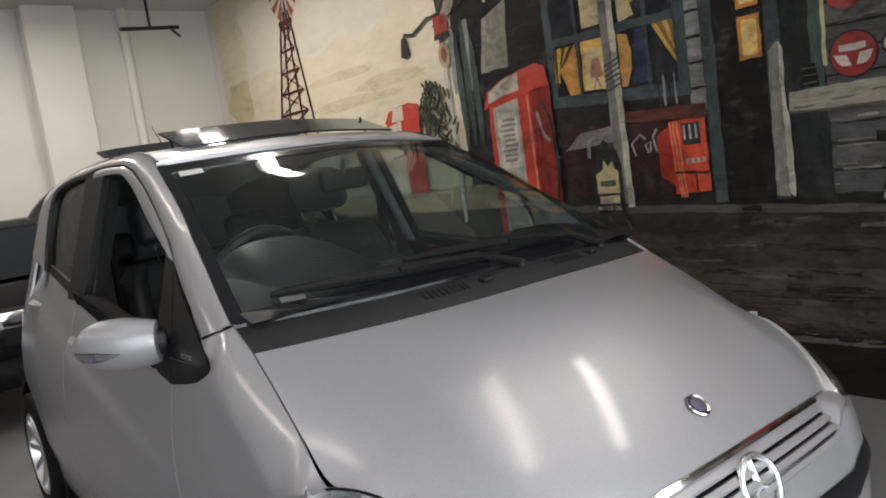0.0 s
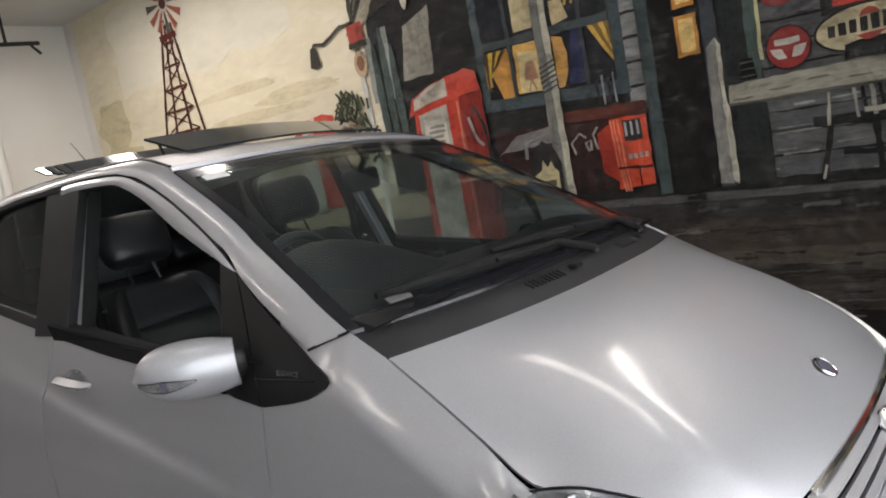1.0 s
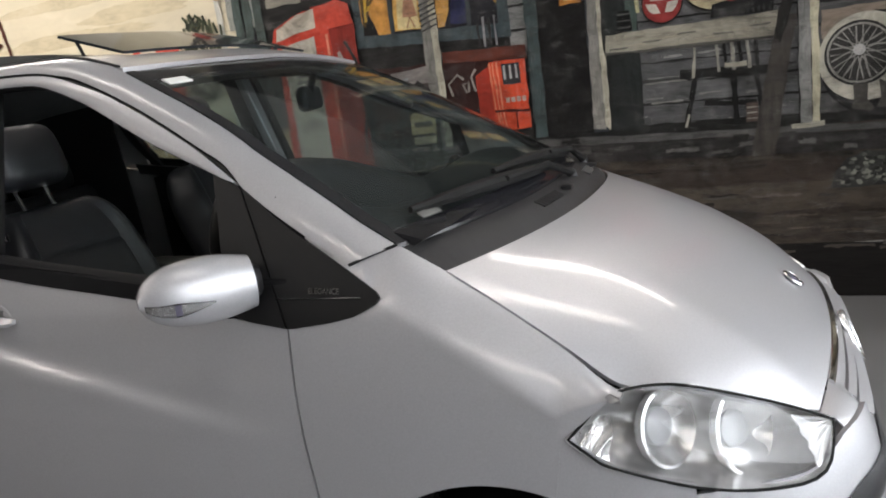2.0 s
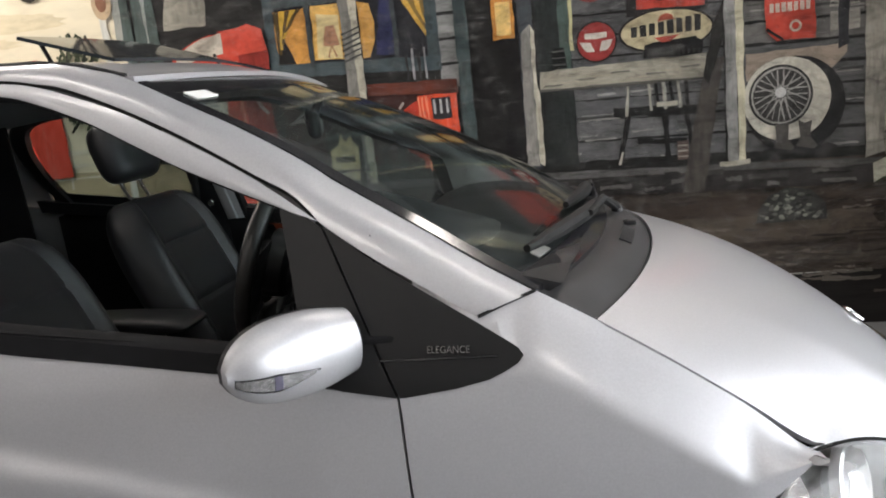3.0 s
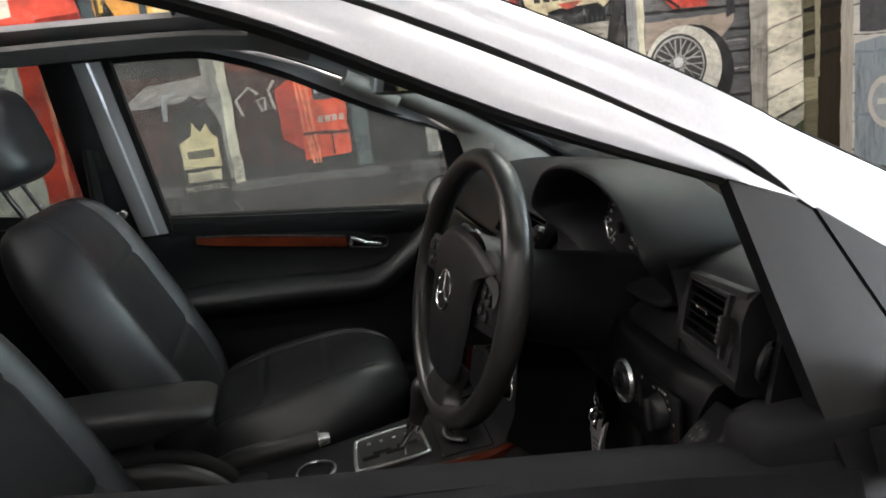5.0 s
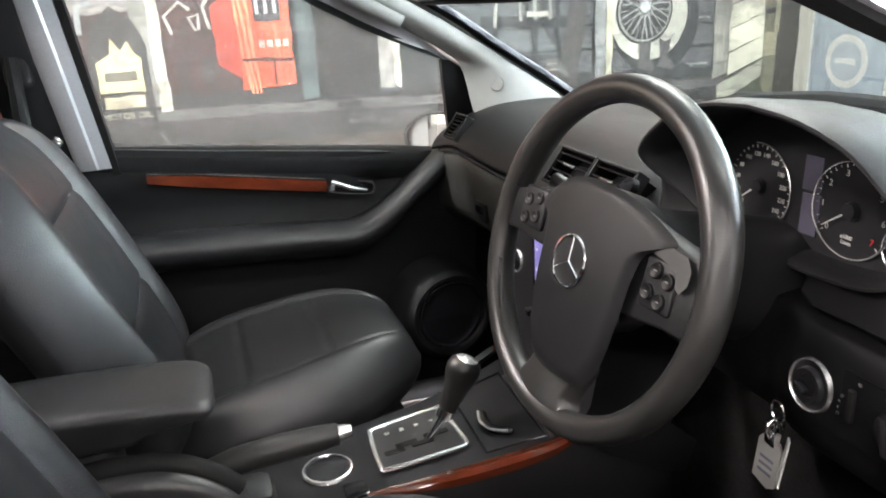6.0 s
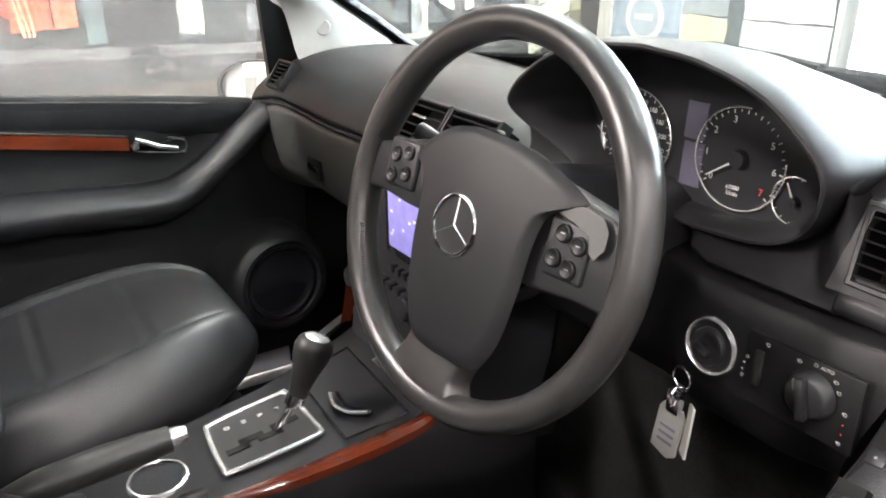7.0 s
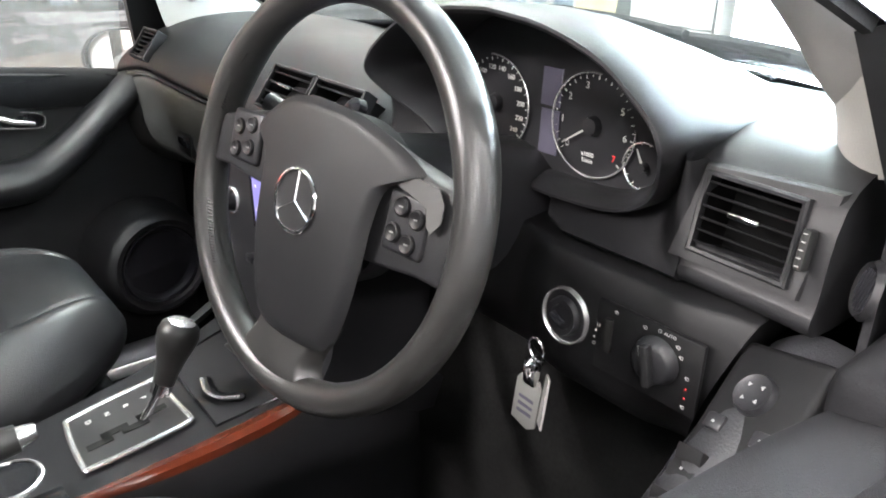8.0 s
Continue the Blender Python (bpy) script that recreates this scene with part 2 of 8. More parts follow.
def smooth_curve(pts, n):
    """n + 1 points along a Catmull-Rom curve through pts."""
    p = [Vector(a) for a in pts]
    p = [2 * p[0] - p[1]] + p + [2 * p[-1] - p[-2]]
    out = []
    segs = len(p) - 3
    for i in range(n + 1):
        s = min(i / n * segs, segs - 1e-6)
        k, t = int(s), s - int(s)
        a, b, c, d = p[k], p[k + 1], p[k + 2], p[k + 3]
        out.append(0.5 * ((2 * b) + (c - a) * t + (2 * a - 5 * b + 4 * c - d) * t * t + (3 * b - a - 3 * c + d) * t ** 3))
    return out


def empty(name, at=(0, 0, 0), parent=None):
    ob = new(name)
    ob.location = at
    if parent is not None:
        ob.parent = parent
    return ob


def lettering(name, text, size, m, material, parent=None, depth=0.002, align="CENTER", squeeze=1.0):
    """Raised letters in the built-in font, as one mesh."""
    cu = bpy.data.curves.new(name, "FONT")
    cu.body, cu.size, cu.extrude, cu.align_x, cu.align_y = text, size, depth, align, "CENTER"
    tmp = new(name + "_tmp", cu)
    me = bpy.data.meshes.new_from_object(tmp.evaluated_get(bpy.context.evaluated_depsgraph_get()))
    bpy.data.objects.remove(tmp)
    me.transform(m @ Matrix.Diagonal((squeeze, 1, 1, 1)))
    me.materials.clear()
    me.materials.append(material)
    ob = new(name, me)
    if parent is not None:
        ob.parent = parent
    return ob


# ---- room ----
def room_box(name, x0, x1, y0, y1, z0, z1, material, label, category):
    ob = part(name, box(bmesh.new(), x0, x1, y0, y1, z0, z1), material)
    return tagged(ob, label, category, kind="structure")


room_box("floor", -9, 9, SOUTH_Y - 0.2, WALL_Y + 0.2, -0.1, 0.0, M["floor"], "smooth grey painted concrete showroom floor", "floor")
room_box("wall_north", WEST_X - 0.2, EAST_X + 0.2, WALL_Y + 0.002, WALL_Y + 0.2, 0, CEIL_Z, M["white_wall"], "long plastered wall that carries the painted mural", "wall")
room_box("wall_west", WEST_X - 0.2, WEST_X, -0.9, WALL_Y, 0, CEIL_Z, M["white_wall"], "plain off-white plastered back wall", "wall")
# two unseen walls, added to close the room and coloured dim grey
room_box("wall_southwest", WEST_X - 0.2, WEST_X, SOUTH_Y, -0.9, 0, CEIL_Z, M["grey_wall"], "unseen wall added beside the back wall, coloured dim grey", "wall")
room_box("wall_south", -9, 9, SOUTH_Y - 0.2, SOUTH_Y, 0, CEIL_Z, M["grey_wall"], "unseen grey wall added to close the south side", "wall")
room_box("ceiling", -9, 9, SOUTH_Y - 0.2, WALL_Y + 0.2, CEIL_Z, CEIL_Z + 0.1, M["ceiling"], "dark grey flat ceiling", "ceiling")

# east wall with a wide glazed opening
DOOR_Y = 0.92
b = bmesh.new()
box(b, EAST_X, EAST_X + 0.18, DOOR_Y, WALL_Y, 0, CEIL_Z)
box(b, EAST_X, EAST_X + 0.18, SOUTH_Y, -4.6, 0, CEIL_Z)
box(b, EAST_X, EAST_X + 0.18, -4.6, DOOR_Y, 2.75, CEIL_Z)
tagged(part("wall_east", b, M["white_wall"]), "off-white wall beside a wide daylit opening", "wall", kind="structure")
shopfront = tagged(empty("window_1", (EAST_X, -1.8, 0)), "wide aluminium-framed shop window full of daylight", "window", kind="structure")
b = bmesh.new()
for wy in np.linspace(-4.57, DOOR_Y - 0.03, 5):
    box(b, 0.04, 0.12, wy + 1.8 - 0.03, wy + 1.8 + 0.03, 0, 2.75, 0.004)
for wz in (0.03, 2.72):
    box(b, 0.045, 0.115, -2.77, 2.69, wz - 0.03, wz + 0.03, 0.004)
part("window_frame", b, M["satin_metal"], shopfront)
pane = part("pane", box(bmesh.new(), 0.075, 0.081, -2.77, 2.69, 0.06, 2.69), M["lens"], shopfront)
pane.visible_shadow = False
tagged(part("backdrop", box(bmesh.new(), EAST_X + 2.0, EAST_X + 2.05, -7, 3, -1, 5), M["daylight"]), "bright hazy daylight outside the window", "backdrop", kind="structure")

for lx, ly, power in TUBE_ROWS:
    fit = tagged(empty("ceiling_light", (lx, ly, CEIL_Z)), "white enamelled fluorescent batten with two lit tubes", "ceiling light", "ceiling lights")
    part("housing", box(bmesh.new(), -0.78, 0.78, -0.09, 0.09, -0.07, 0, 0.008), M["fixture"], fit)
    for s in (-0.05, 0.05):
        part("tube", tube(bmesh.new(), [(-0.74, s, -0.10), (0.74, s, -0.10)], 0.013), M["tube"], fit)

# ceiling-mounted bracket near the back wall
br = tagged(empty("ceiling_bracket", (-5.2, 1.45, 3.18)), "small dark metal bracket hanging near the back wall", "bracket")
b = bmesh.new()
tube(b, [(0, -0.3, 0.0), (0, 0.3, 0.02)], 0.02)
tube(b, [(0, 0.0, 0.32), (0, 0.0, 0.0)], 0.015)
tube(b, [(0, 0.22, 0.0), (0, 0.3, -0.08)], 0.014)
part("arm", b, M["black_plastic"], br)

# pipe down the back wall
tagged(part("wall_pipe", tube(bmesh.new(), [(WEST_X + 0.05, 1.35, 0), (WEST_X + 0.05, 1.35, CEIL_Z)], 0.05, 16), M["white_wall"]), "white painted pipe up the back wall", "pipe")
tagged(part("wall_pilaster", box(bmesh.new(), WEST_X, WEST_X + 0.22, 0.35, 0.85, 0, CEIL_Z, 0.03), M["white_wall"]), "off-white plastered pilaster on the back wall", "pilaster", kind="structure")

# ---- the painted wall ----
PAINTS = {}


def paint_mat(c, amt=0.3, grain=(1, 1, 1), scale=9.0):
    """Brushed wall paint: the tone breaks up in long strokes, blotches and thin worn spots."""
    if max(c) < 0.2:
        c = tuple(0.72 * a for a in c)
    elif min(c) > 0.25:
        c = tuple(0.84 * a for a in c)
    key = (c, amt, grain, scale)
    if key in PAINTS:
        return PAINTS[key]
    m = bpy.data.materials.new("mural_paint")
    m.use_nodes = True
    nt = m.node_tree
    b = nt.nodes["Principled BSDF"]
    b.inputs["Roughness"].default_value, b.inputs["Specular IOR Level"].default_value = 0.7, 0.15
    tc, mp = nt.nodes.new("ShaderNodeTexCoord"), nt.nodes.new("ShaderNodeMapping")
    mp.inputs["Scale"].default_value = grain
    nt.links.new(tc.outputs["Object"], mp.inputs["Vector"])
    total = None
    for k, (sc, weight, detail, warp) in enumerate(((scale * 0.22, 0.7, 3, 0.3), (scale, 1.0, 7, 1.2), (scale * 5.5, 0.75, 6, 0.6))):
        n = nt.nodes.new("ShaderNodeTexNoise")
        n.inputs["Scale"].default_value, n.inputs["Detail"].default_value, n.inputs["Distortion"].default_value = sc, detail, warp
        nt.links.new(mp.outputs["Vector"], n.inputs["Vector"])
        w = nt.nodes.new("ShaderNodeMath")
        w.operation = "MULTIPLY_ADD"
        w.inputs[1].default_value, w.inputs[2].default_value = weight, -0.5 * weight
        nt.links.new(n.outputs["Fac"], w.inputs[0])
        if total is None:
            total = w.outputs[0]
        else:
            add = nt.nodes.new("ShaderNodeMath")
            add.operation = "ADD"
            nt.links.new(total, add.inputs[0])
            nt.links.new(w.outputs[0], add.inputs[1])
            total = add.outputs[0]
    span = 0.42
    mr = nt.nodes.new("ShaderNodeMapRange")
    mr.inputs["From Min"].default_value, mr.inputs["From Max"].default_value = -span, span
    nt.links.new(total, mr.inputs["Value"])
    ramp = nt.nodes.new("ShaderNodeValToRGB")
    lum = 0.3 * c[0] + 0.6 * c[1] + 0.1 * c[2]
    grey = (lum * 1.02, lum, lum * 0.93)
    stops = ((0.0, tuple(a * (1 - 1.25 * amt) for a in c)), (0.42, c), (0.62, tuple(a * (1 + 0.35 * amt) for a in c)), (1.0, tuple((0.7 * a + 0.3 * g) * (1 + 1.1 * amt) for a, g in zip(c, grey))))
    while len(ramp.color_ramp.elements) < 4:
        ramp.color_ramp.elements.new(0.5)
    for e, (pos, col) in zip(ramp.color_ramp.elements, stops):
        e.position, e.color = pos, (*(max(0.002, a) for a in col), 1)
    nt.links.new(mr.outputs[0], ramp.inputs[0])
    nt.links.new(ramp.outputs[0], b.inputs["Base Color"])
    bp = nt.nodes.new("ShaderNodeBump")
    bp.inputs["Strength"].default_value, bp.inputs["Distance"].default_value = 0.25, 0.002
    nt.links.new(total, bp.inputs["Height"])
    nt.links.new(bp.outputs[0], b.inputs["Normal"])
    PAINTS[key] = m
    return m


def brushed(pts, seed, reach=0.0045, step=0.045):
    """The outline with the small wobbles that a brush leaves."""
    rnd = random.Random(seed)
    out = []
    for (x0, z0), (x1, z1) in zip(pts, list(pts[1:]) + [pts[0]]):
        ln = math.hypot(x1 - x0, z1 - z0)
        n = min(max(1, int(ln / step)), 40)
        for k in range(n):
            t = k / n
            r = reach * min(1.0, ln / 0.05) * (1.0 if k else 0.5)
            out.append((x0 + (x1 - x0) * t + rnd.uniform(-r, r), z0 + (z1 - z0) * t + rnd.uniform(-r, r)))
    return out


mural = tagged(empty("wall_mural", (0, WALL_Y, 0)), "hand-painted mural of an old roadside filling station", "mural", kind="structure")
FLAT = (0.25, 1, 2.2)      # strokes that run along the wall
TALL = (2.2, 1, 0.22)      # strokes that run up the wall


def daub(name, c, pts, layer, amt=0.3, grain=(1, 1, 1), scale=9.0, wall="n"):
    """A flat painted shape on the wall, from its outline in metres along and up; layer sets which lies on top."""
    bm = bmesh.new()
    daub.count += 1
    pts = brushed(pts, daub.count)
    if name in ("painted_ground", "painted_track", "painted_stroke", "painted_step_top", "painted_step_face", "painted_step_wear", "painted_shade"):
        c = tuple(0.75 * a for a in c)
    layer = layer + 0.035 * (daub.count % 27)
    if wall == "n":
        slab(bm, [(x, -0.0022 * layer, z) for x, z in pts], (0, 0.002, 0))
    else:
        slab(bm, [(EAST_X - 0.0022 * layer, y - WALL_Y, z) for y, z in pts], (0.002, 0, 0))
    return part(name, bm, paint_mat(c, amt, grain, scale), mural)


daub.count = 0


def rect(x0, x1, z0, z1):
    return [(x0, z0), (x1, z0), (x1, z1), (x0, z1)]


def oval(cx, cz, rx, rz, n=36, a0=0.0, a1=1.0):
    return [(cx + rx * math.cos(2 * math.pi * (a0 + (a1 - a0) * i / n)), cz + rz * math.sin(2 * math.pi * (a0 + (a1 - a0) * i / n))) for i in range(n)]


def band(pts, w):
    """The outline of a stroke of width w along pts."""
    p = [Vector((a, c)) for a, c in pts]
    left, right = [], []
    for i, q in enumerate(p):
        d = (p[min(i + 1, len(p) - 1)] - p[max(i - 1, 0)]).normalized()
        nrm = Vector((-d.y, d.x)) * w / 2
        left.append(tuple(q + nrm))
        right.append(tuple(q - nrm))
    return left + right[::-1]


def ragged(x0, x1, z0, z1, seed, n=9, amount=0.02):
    """A patch with an uneven, brushed outline."""
    rnd = random.Random(seed)
    out = [(x0 + (x1 - x0) * i / n, z0 + rnd.uniform(-amount, amount)) for i in range(n + 1)]
    out += [(x1 + rnd.uniform(-amount, amount), z0 + (z1 - z0) * i / 4) for i in range(1, 4)]
    out += [(x1 - (x1 - x0) * i / n, z1 + rnd.uniform(-amount, amount)) for i in range(n + 1)]
    out += [(x0 + rnd.uniform(-amount, amount), z1 - (z1 - z0) * i / 4) for i in range(1, 4)]
    return out


CREAM, BROWN = (0.74, 0.67, 0.50), (0.10, 0.078, 0.062)
# sky, cloud and ground
daub("painted_sky", CREAM, rect(-5.58, -0.4, 0.9, CEIL_Z), 0, 0.16, (0.5, 1, 1.2), 2.2)
for i, (cx, cz, rx, rz) in enumerate(((-5.2, 2.35, 0.30, 0.28), (-5.1, 1.95, 0.42, 0.2), (-3.0, 2.05, 0.8, 0.05), (-2.4, 2.15, 0.5, 0.06), (-3.2, 2.3, 0.6, 0.04))):
    daub("painted_cloud", (0.60, 0.53, 0.34) if i < 2 else (0.66, 0.58, 0.40), [(cx + (a - cx) * (1 + 0.15 * math.sin(5 * k)), cz + (c - cz) * (1 + 0.2 * math.sin(7 * k + i))) for k, (a, c) in enumerate(oval(cx, cz, rx, rz, 26))], 1, 0.2, (0.5, 1, 1.4), 4)
daub("painted_haze", (0.78, 0.73, 0.60), ragged(-4.9, -2.3, 2.6, 3.4, 3, 10, 0.06), 1, 0.1, (0.4, 1, 1), 2)
daub("painted_ground", BROWN, rect(-5.58, 2.83, 0.30, 1.04), 1, 0.75, (0.5, 1, 1.5), 9)
daub("painted_track", (0.145, 0.115, 0.09), ragged(-1.8, 2.6, 0.50, 0.70, 5, 14, 0.03), 2, 0.5, FLAT, 9)
daub("painted_track", (0.095, 0.070, 0.055), ragged(-0.6, 2.83, 0.64, 0.75, 6, 14, 0.015), 2, 0.5, FLAT, 9)
daub("painted_track", (0.135, 0.11, 0.09), ragged(0.6, 2.83, 0.36, 0.45, 7, 12, 0.02), 2, 0.5, FLAT, 9)
# shade along the wall's foot, put in as a near-black strip
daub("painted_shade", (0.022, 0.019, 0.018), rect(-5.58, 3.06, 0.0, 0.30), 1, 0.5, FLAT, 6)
for k in range(64):
    rnd = random.Random(100 + k)
    rx, rz = rnd.uniform(-1.2, 2.6), rnd.uniform(0.12, 0.84)
    tone = rnd.choice(((0.15, 0.125, 0.105), (0.06, 0.048, 0.04), (0.12, 0.10, 0.085), (0.035, 0.03, 0.027), (0.18, 0.16, 0.135)))
    daub("painted_stroke", tone, ragged(rx, rx + rnd.uniform(0.08, 0.40), rz, rz + rnd.uniform(0.006, 0.026), 200 + k, 7, 0.006), 3, 0.5, FLAT, 18)
# dry-brush strokes over the ground
rnd = random.Random(71)
for k in range(70):
    px, pz = rnd.uniform(-0.4, 2.7), rnd.uniform(0.32, 0.80)
    daub("painted_stroke", rnd.choice(((0.21, 0.165, 0.135), (0.16, 0.12, 0.095), (0.045, 0.036, 0.03), (0.25, 0.21, 0.18))), ragged(px, px + rnd.uniform(0.05, 0.28), pz, pz + rnd.uniform(0.004, 0.016), 500 + k, 8, 0.006), 4, 0.5, FLAT, 22)
# far fence and plain, seen through the car
daub("painted_plain", (0.36, 0.30, 0.19), rect(-5.58, -1.0, 1.04, 1.22), 2, 0.3, FLAT, 6)
for fz in (1.18, 1.26, 1.34):
    daub("painted_fence_rail", (0.66, 0.62, 0.52), rect(-5.0, -1.75, fz, fz + 0.012), 3, 0.2, FLAT)
for k in range(12):
    daub("painted_fence_post", (0.60, 0.56, 0.47), rect(-4.9 + k * 0.28, -4.88 + k * 0.28, 1.12, 1.38), 3, 0.2)
# windmill
for leg in ((-4.37, -4.0), (-4.16, -3.95), (-3.72, -3.86), (-3.95, -3.91)):
    daub("painted_mill_leg", (0.085, 0.03, 0.022), band([(leg[0] - (0.02 if leg[0] < -4 else -0.06), 1.85), (leg[1], 3.06)], 0.030), 4, 0.3)
for k in range(6):
    z0, z1 = 1.9 + k * 0.2, 2.1 + k * 0.2
    w0, w1 = 0.62 - 0.092 * k, 0.62 - 0.092 * (k + 1)
    c0, c1 = -4.04 + 0.02 * k, -4.04 + 0.02 * (k + 1)
    daub("painted_mill_girt", (0.11, 0.035, 0.025), band([(c0 - w0 / 2, z0), (c0 + w0 / 2, z0)], 0.022), 5)
    daub("painted_mill_brace", (0.10, 0.035, 0.025), band([(c0 - w0 / 2, z0), (c1 + w1 / 2, z1)], 0.014), 5)
    daub("painted_mill_brace", (0.10, 0.035, 0.025), band([(c0 + w0 / 2, z0), (c1 - w1 / 2, z1)], 0.014), 5)
daub("painted_mill_deck", (0.16, 0.04, 0.03), rect(-4.06, -3.8, 2.93, 2.98), 6)
for k in range(12):
    a = 2 * math.pi * k / 12
    daub("painted_mill_blade", (0.30, 0.09, 0.06) if k % 3 else (0.13, 0.12, 0.11), [(-3.9 + math.cos(a + o) * r, 3.24 + math.sin(a + o) * r) for o, r in ((-0.05, 0.07), (-0.13, 0.27), (0.13, 0.27), (0.05, 0.07))], 6)
daub("painted_mill_hub", (0.12, 0.05, 0.04), oval(-3.9, 3.24, 0.05, 0.05, 14), 7)
# sign pole, lamp arm, bush
daub("painted_pole", (0.55, 0.55, 0.50), rect(-1.69, -1.645, 0.95, 2.15), 6, 0.3, TALL)
daub("painted_pole_top", (0.075, 0.07, 0.06), rect(-1.69, -1.645, 2.15, 3.2), 6, 0.3, TALL)
daub("painted_lamp_arm", (0.075, 0.065, 0.05), band([(-1.66, 2.50), (-1.8, 2.50), (-2.0, 2.42), (-2.1, 2.44), (-2.13, 2.40)], 0.025), 7)
daub("painted_lamp_bell", (0.05, 0.045, 0.035), [(-2.15, 2.42), (-2.09, 2.42), (-2.06, 2.28), (-2.12, 2.26), (-2.18, 2.28)], 7)
daub("painted_bracket", (0.075, 0.065, 0.05), band([(-1.66, 2.58), (-1.56, 2.74), (-1.45, 2.9)], 0.025), 7)
daub("painted_sign_red", (0.28, 0.05, 0.035), rect(-1.73, -1.58, 2.36, 2.49), 8)
daub("painted_sign_bar", (0.06, 0.05, 0.04), rect(-1.74, -1.57, 2.32, 2.36), 8)
daub("painted_round_sign", (0.40, 0.30, 0.19), oval(-1.655, 2.20, 0.065, 0.095, 22), 8)
daub("painted_round_sign_ring", (0.20, 0.10, 0.06), oval(-1.655, 2.205, 0.035, 0.055, 18), 9)
rnd = random.Random(8)
for k in range(120):
    bx, bz = rnd.gauss(-1.86, 0.10), rnd.uniform(1.45, 1.98)
    bx = -1.86 + (bx + 1.86) * (1.5 - 0.9 * (bz - 1.45) / 0.53)
    a = rnd.uniform(0.5, 2.6)
    ln = rnd.uniform(0.05, 0.12)
    daub("painted_leaf", rnd.choice(((0.05, 0.06, 0.035), (0.09, 0.10, 0.06), (0.03, 0.035, 0.025))), band([(bx, bz), (bx + ln * math.cos(a), bz + ln * math.sin(a))], 0.018), 9 + k % 3, 0.3)
for cx, cz0, cz1 in ((-1.98, 1.6, 1.92), (-1.52, 1.5, 2.34), (-1.44, 1.5, 2.42), (-1.36, 1.5, 2.28)):
    daub("painted_cactus", (0.085, 0.115, 0.105) if cx > -1.6 else (0.06, 0.07, 0.045), oval(cx, (cz0 + cz1) / 2, 0.035, (cz1 - cz0) / 2, 18), 6, 0.4, TALL)
# the building: facade, eave, porch
daub("painted_facade", (0.030, 0.029, 0.028), [(-1.55, 1.0), (2.60, 0.92), (2.60, CEIL_Z), (-1.15, CEIL_Z), (-1.55, 2.45)], 2, 0.5, FLAT, 9)
daub("painted_side_wall", (0.36, 0.34, 0.28), [(-1.29, 2.0), (-1.02, 2.0), (-0.98, 2.44), (-1.22, 2.36)], 4, 0.25, TALL)
daub("painted_side_panel", (0.30, 0.31, 0.28), rect(-1.60, -1.53, 1.9, 2.36), 5, 0.3, TALL)
daub("painted_side_panel", (0.24, 0.26, 0.24), rect(-1.42, -1.37, 1.9, 2.40), 5, 0.3, TALL)
daub("painted_eave", (0.055, 0.048, 0.040), [(-1.75, 2.42), (-1.25, 2.56), (-0.35, 2.46), (-0.35, 2.56), (-1.1, 2.95), (-1.35, 2.95)], 7, 0.5, FLAT, 8)
daub("painted_soffit", (0.38, 0.34, 0.26), [(-1.68, 2.44), (-1.36, 2.86), (-1.28, 2.86), (-1.52, 2.48)], 8, 0.3)
daub("painted_bulb", (0.72, 0.68, 0.56), oval(-1.16, 2.53, 0.028, 0.07, 16), 9, 0.1)
for k in range(13):
    pz = 1.02 + 0.112 * k
    tone = (0.17, 0.17, 0.17) if k % 2 else (0.135, 0.135, 0.138)
    daub("painted_board", tone, [(0.90, pz), (1.84, pz - 0.02), (1.84, pz + 0.082), (0.90, pz + 0.102)], 4, 0.45, FLAT, 16)
    daub("painted_board", (0.17, 0.165, 0.155) if k > 4 else (0.12, 0.12, 0.12), [(1.93, pz - 0.03), (2.53, pz - 0.045), (2.53, pz + 0.052), (1.93, pz + 0.07)], 4, 0.45, FLAT, 16)
for k in range(7):
    pz = 1.50 + 0.135 * k
    daub("painted_board", (0.29, 0.29, 0.28), [(0.335, pz), (0.445, pz), (0.445, pz + 0.118), (0.335, pz + 0.118)], 4, 0.5, FLAT, 14)
rnd = random.Random(91)
for k in range(90):
    right = k % 3 == 0
    px = rnd.uniform(1.94, 2.46) if right else rnd.uniform(0.92, 1.78)
    pz = 1.02 + 0.112 * rnd.randrange(13) + rnd.uniform(-0.01, 0.07) - (0.03 if right else 0.01)
    daub("painted_grain", rnd.choice(((0.26, 0.255, 0.245), (0.05, 0.05, 0.05), (0.21, 0.20, 0.19), (0.075, 0.073, 0.07), (0.30, 0.29, 0.27))), ragged(px, min(px + rnd.uniform(0.05, 0.24), 1.83 if not right else 2.52), pz, pz + rnd.uniform(0.003, 0.012), 700 + k, 6, 0.003), 5, 0.4, FLAT, 24)
daub("painted_warm_board", (0.27, 0.22, 0.175), [(1.95, 1.36), (2.36, 1.38), (2.44, 1.46), (2.44, 1.50), (1.95, 1.50)], 5, 0.3, FLAT, 12)
for bx, bz in ((2.14, 1.9), (2.36, 1.86), (2.36, 1.74), (2.36, 1.62)):
    daub("painted_lit_board", (0.37, 0.35, 0.31), rect(bx, bx + 0.14, bz - 0.05, bz + 0.045), 5, 0.3, FLAT, 12)
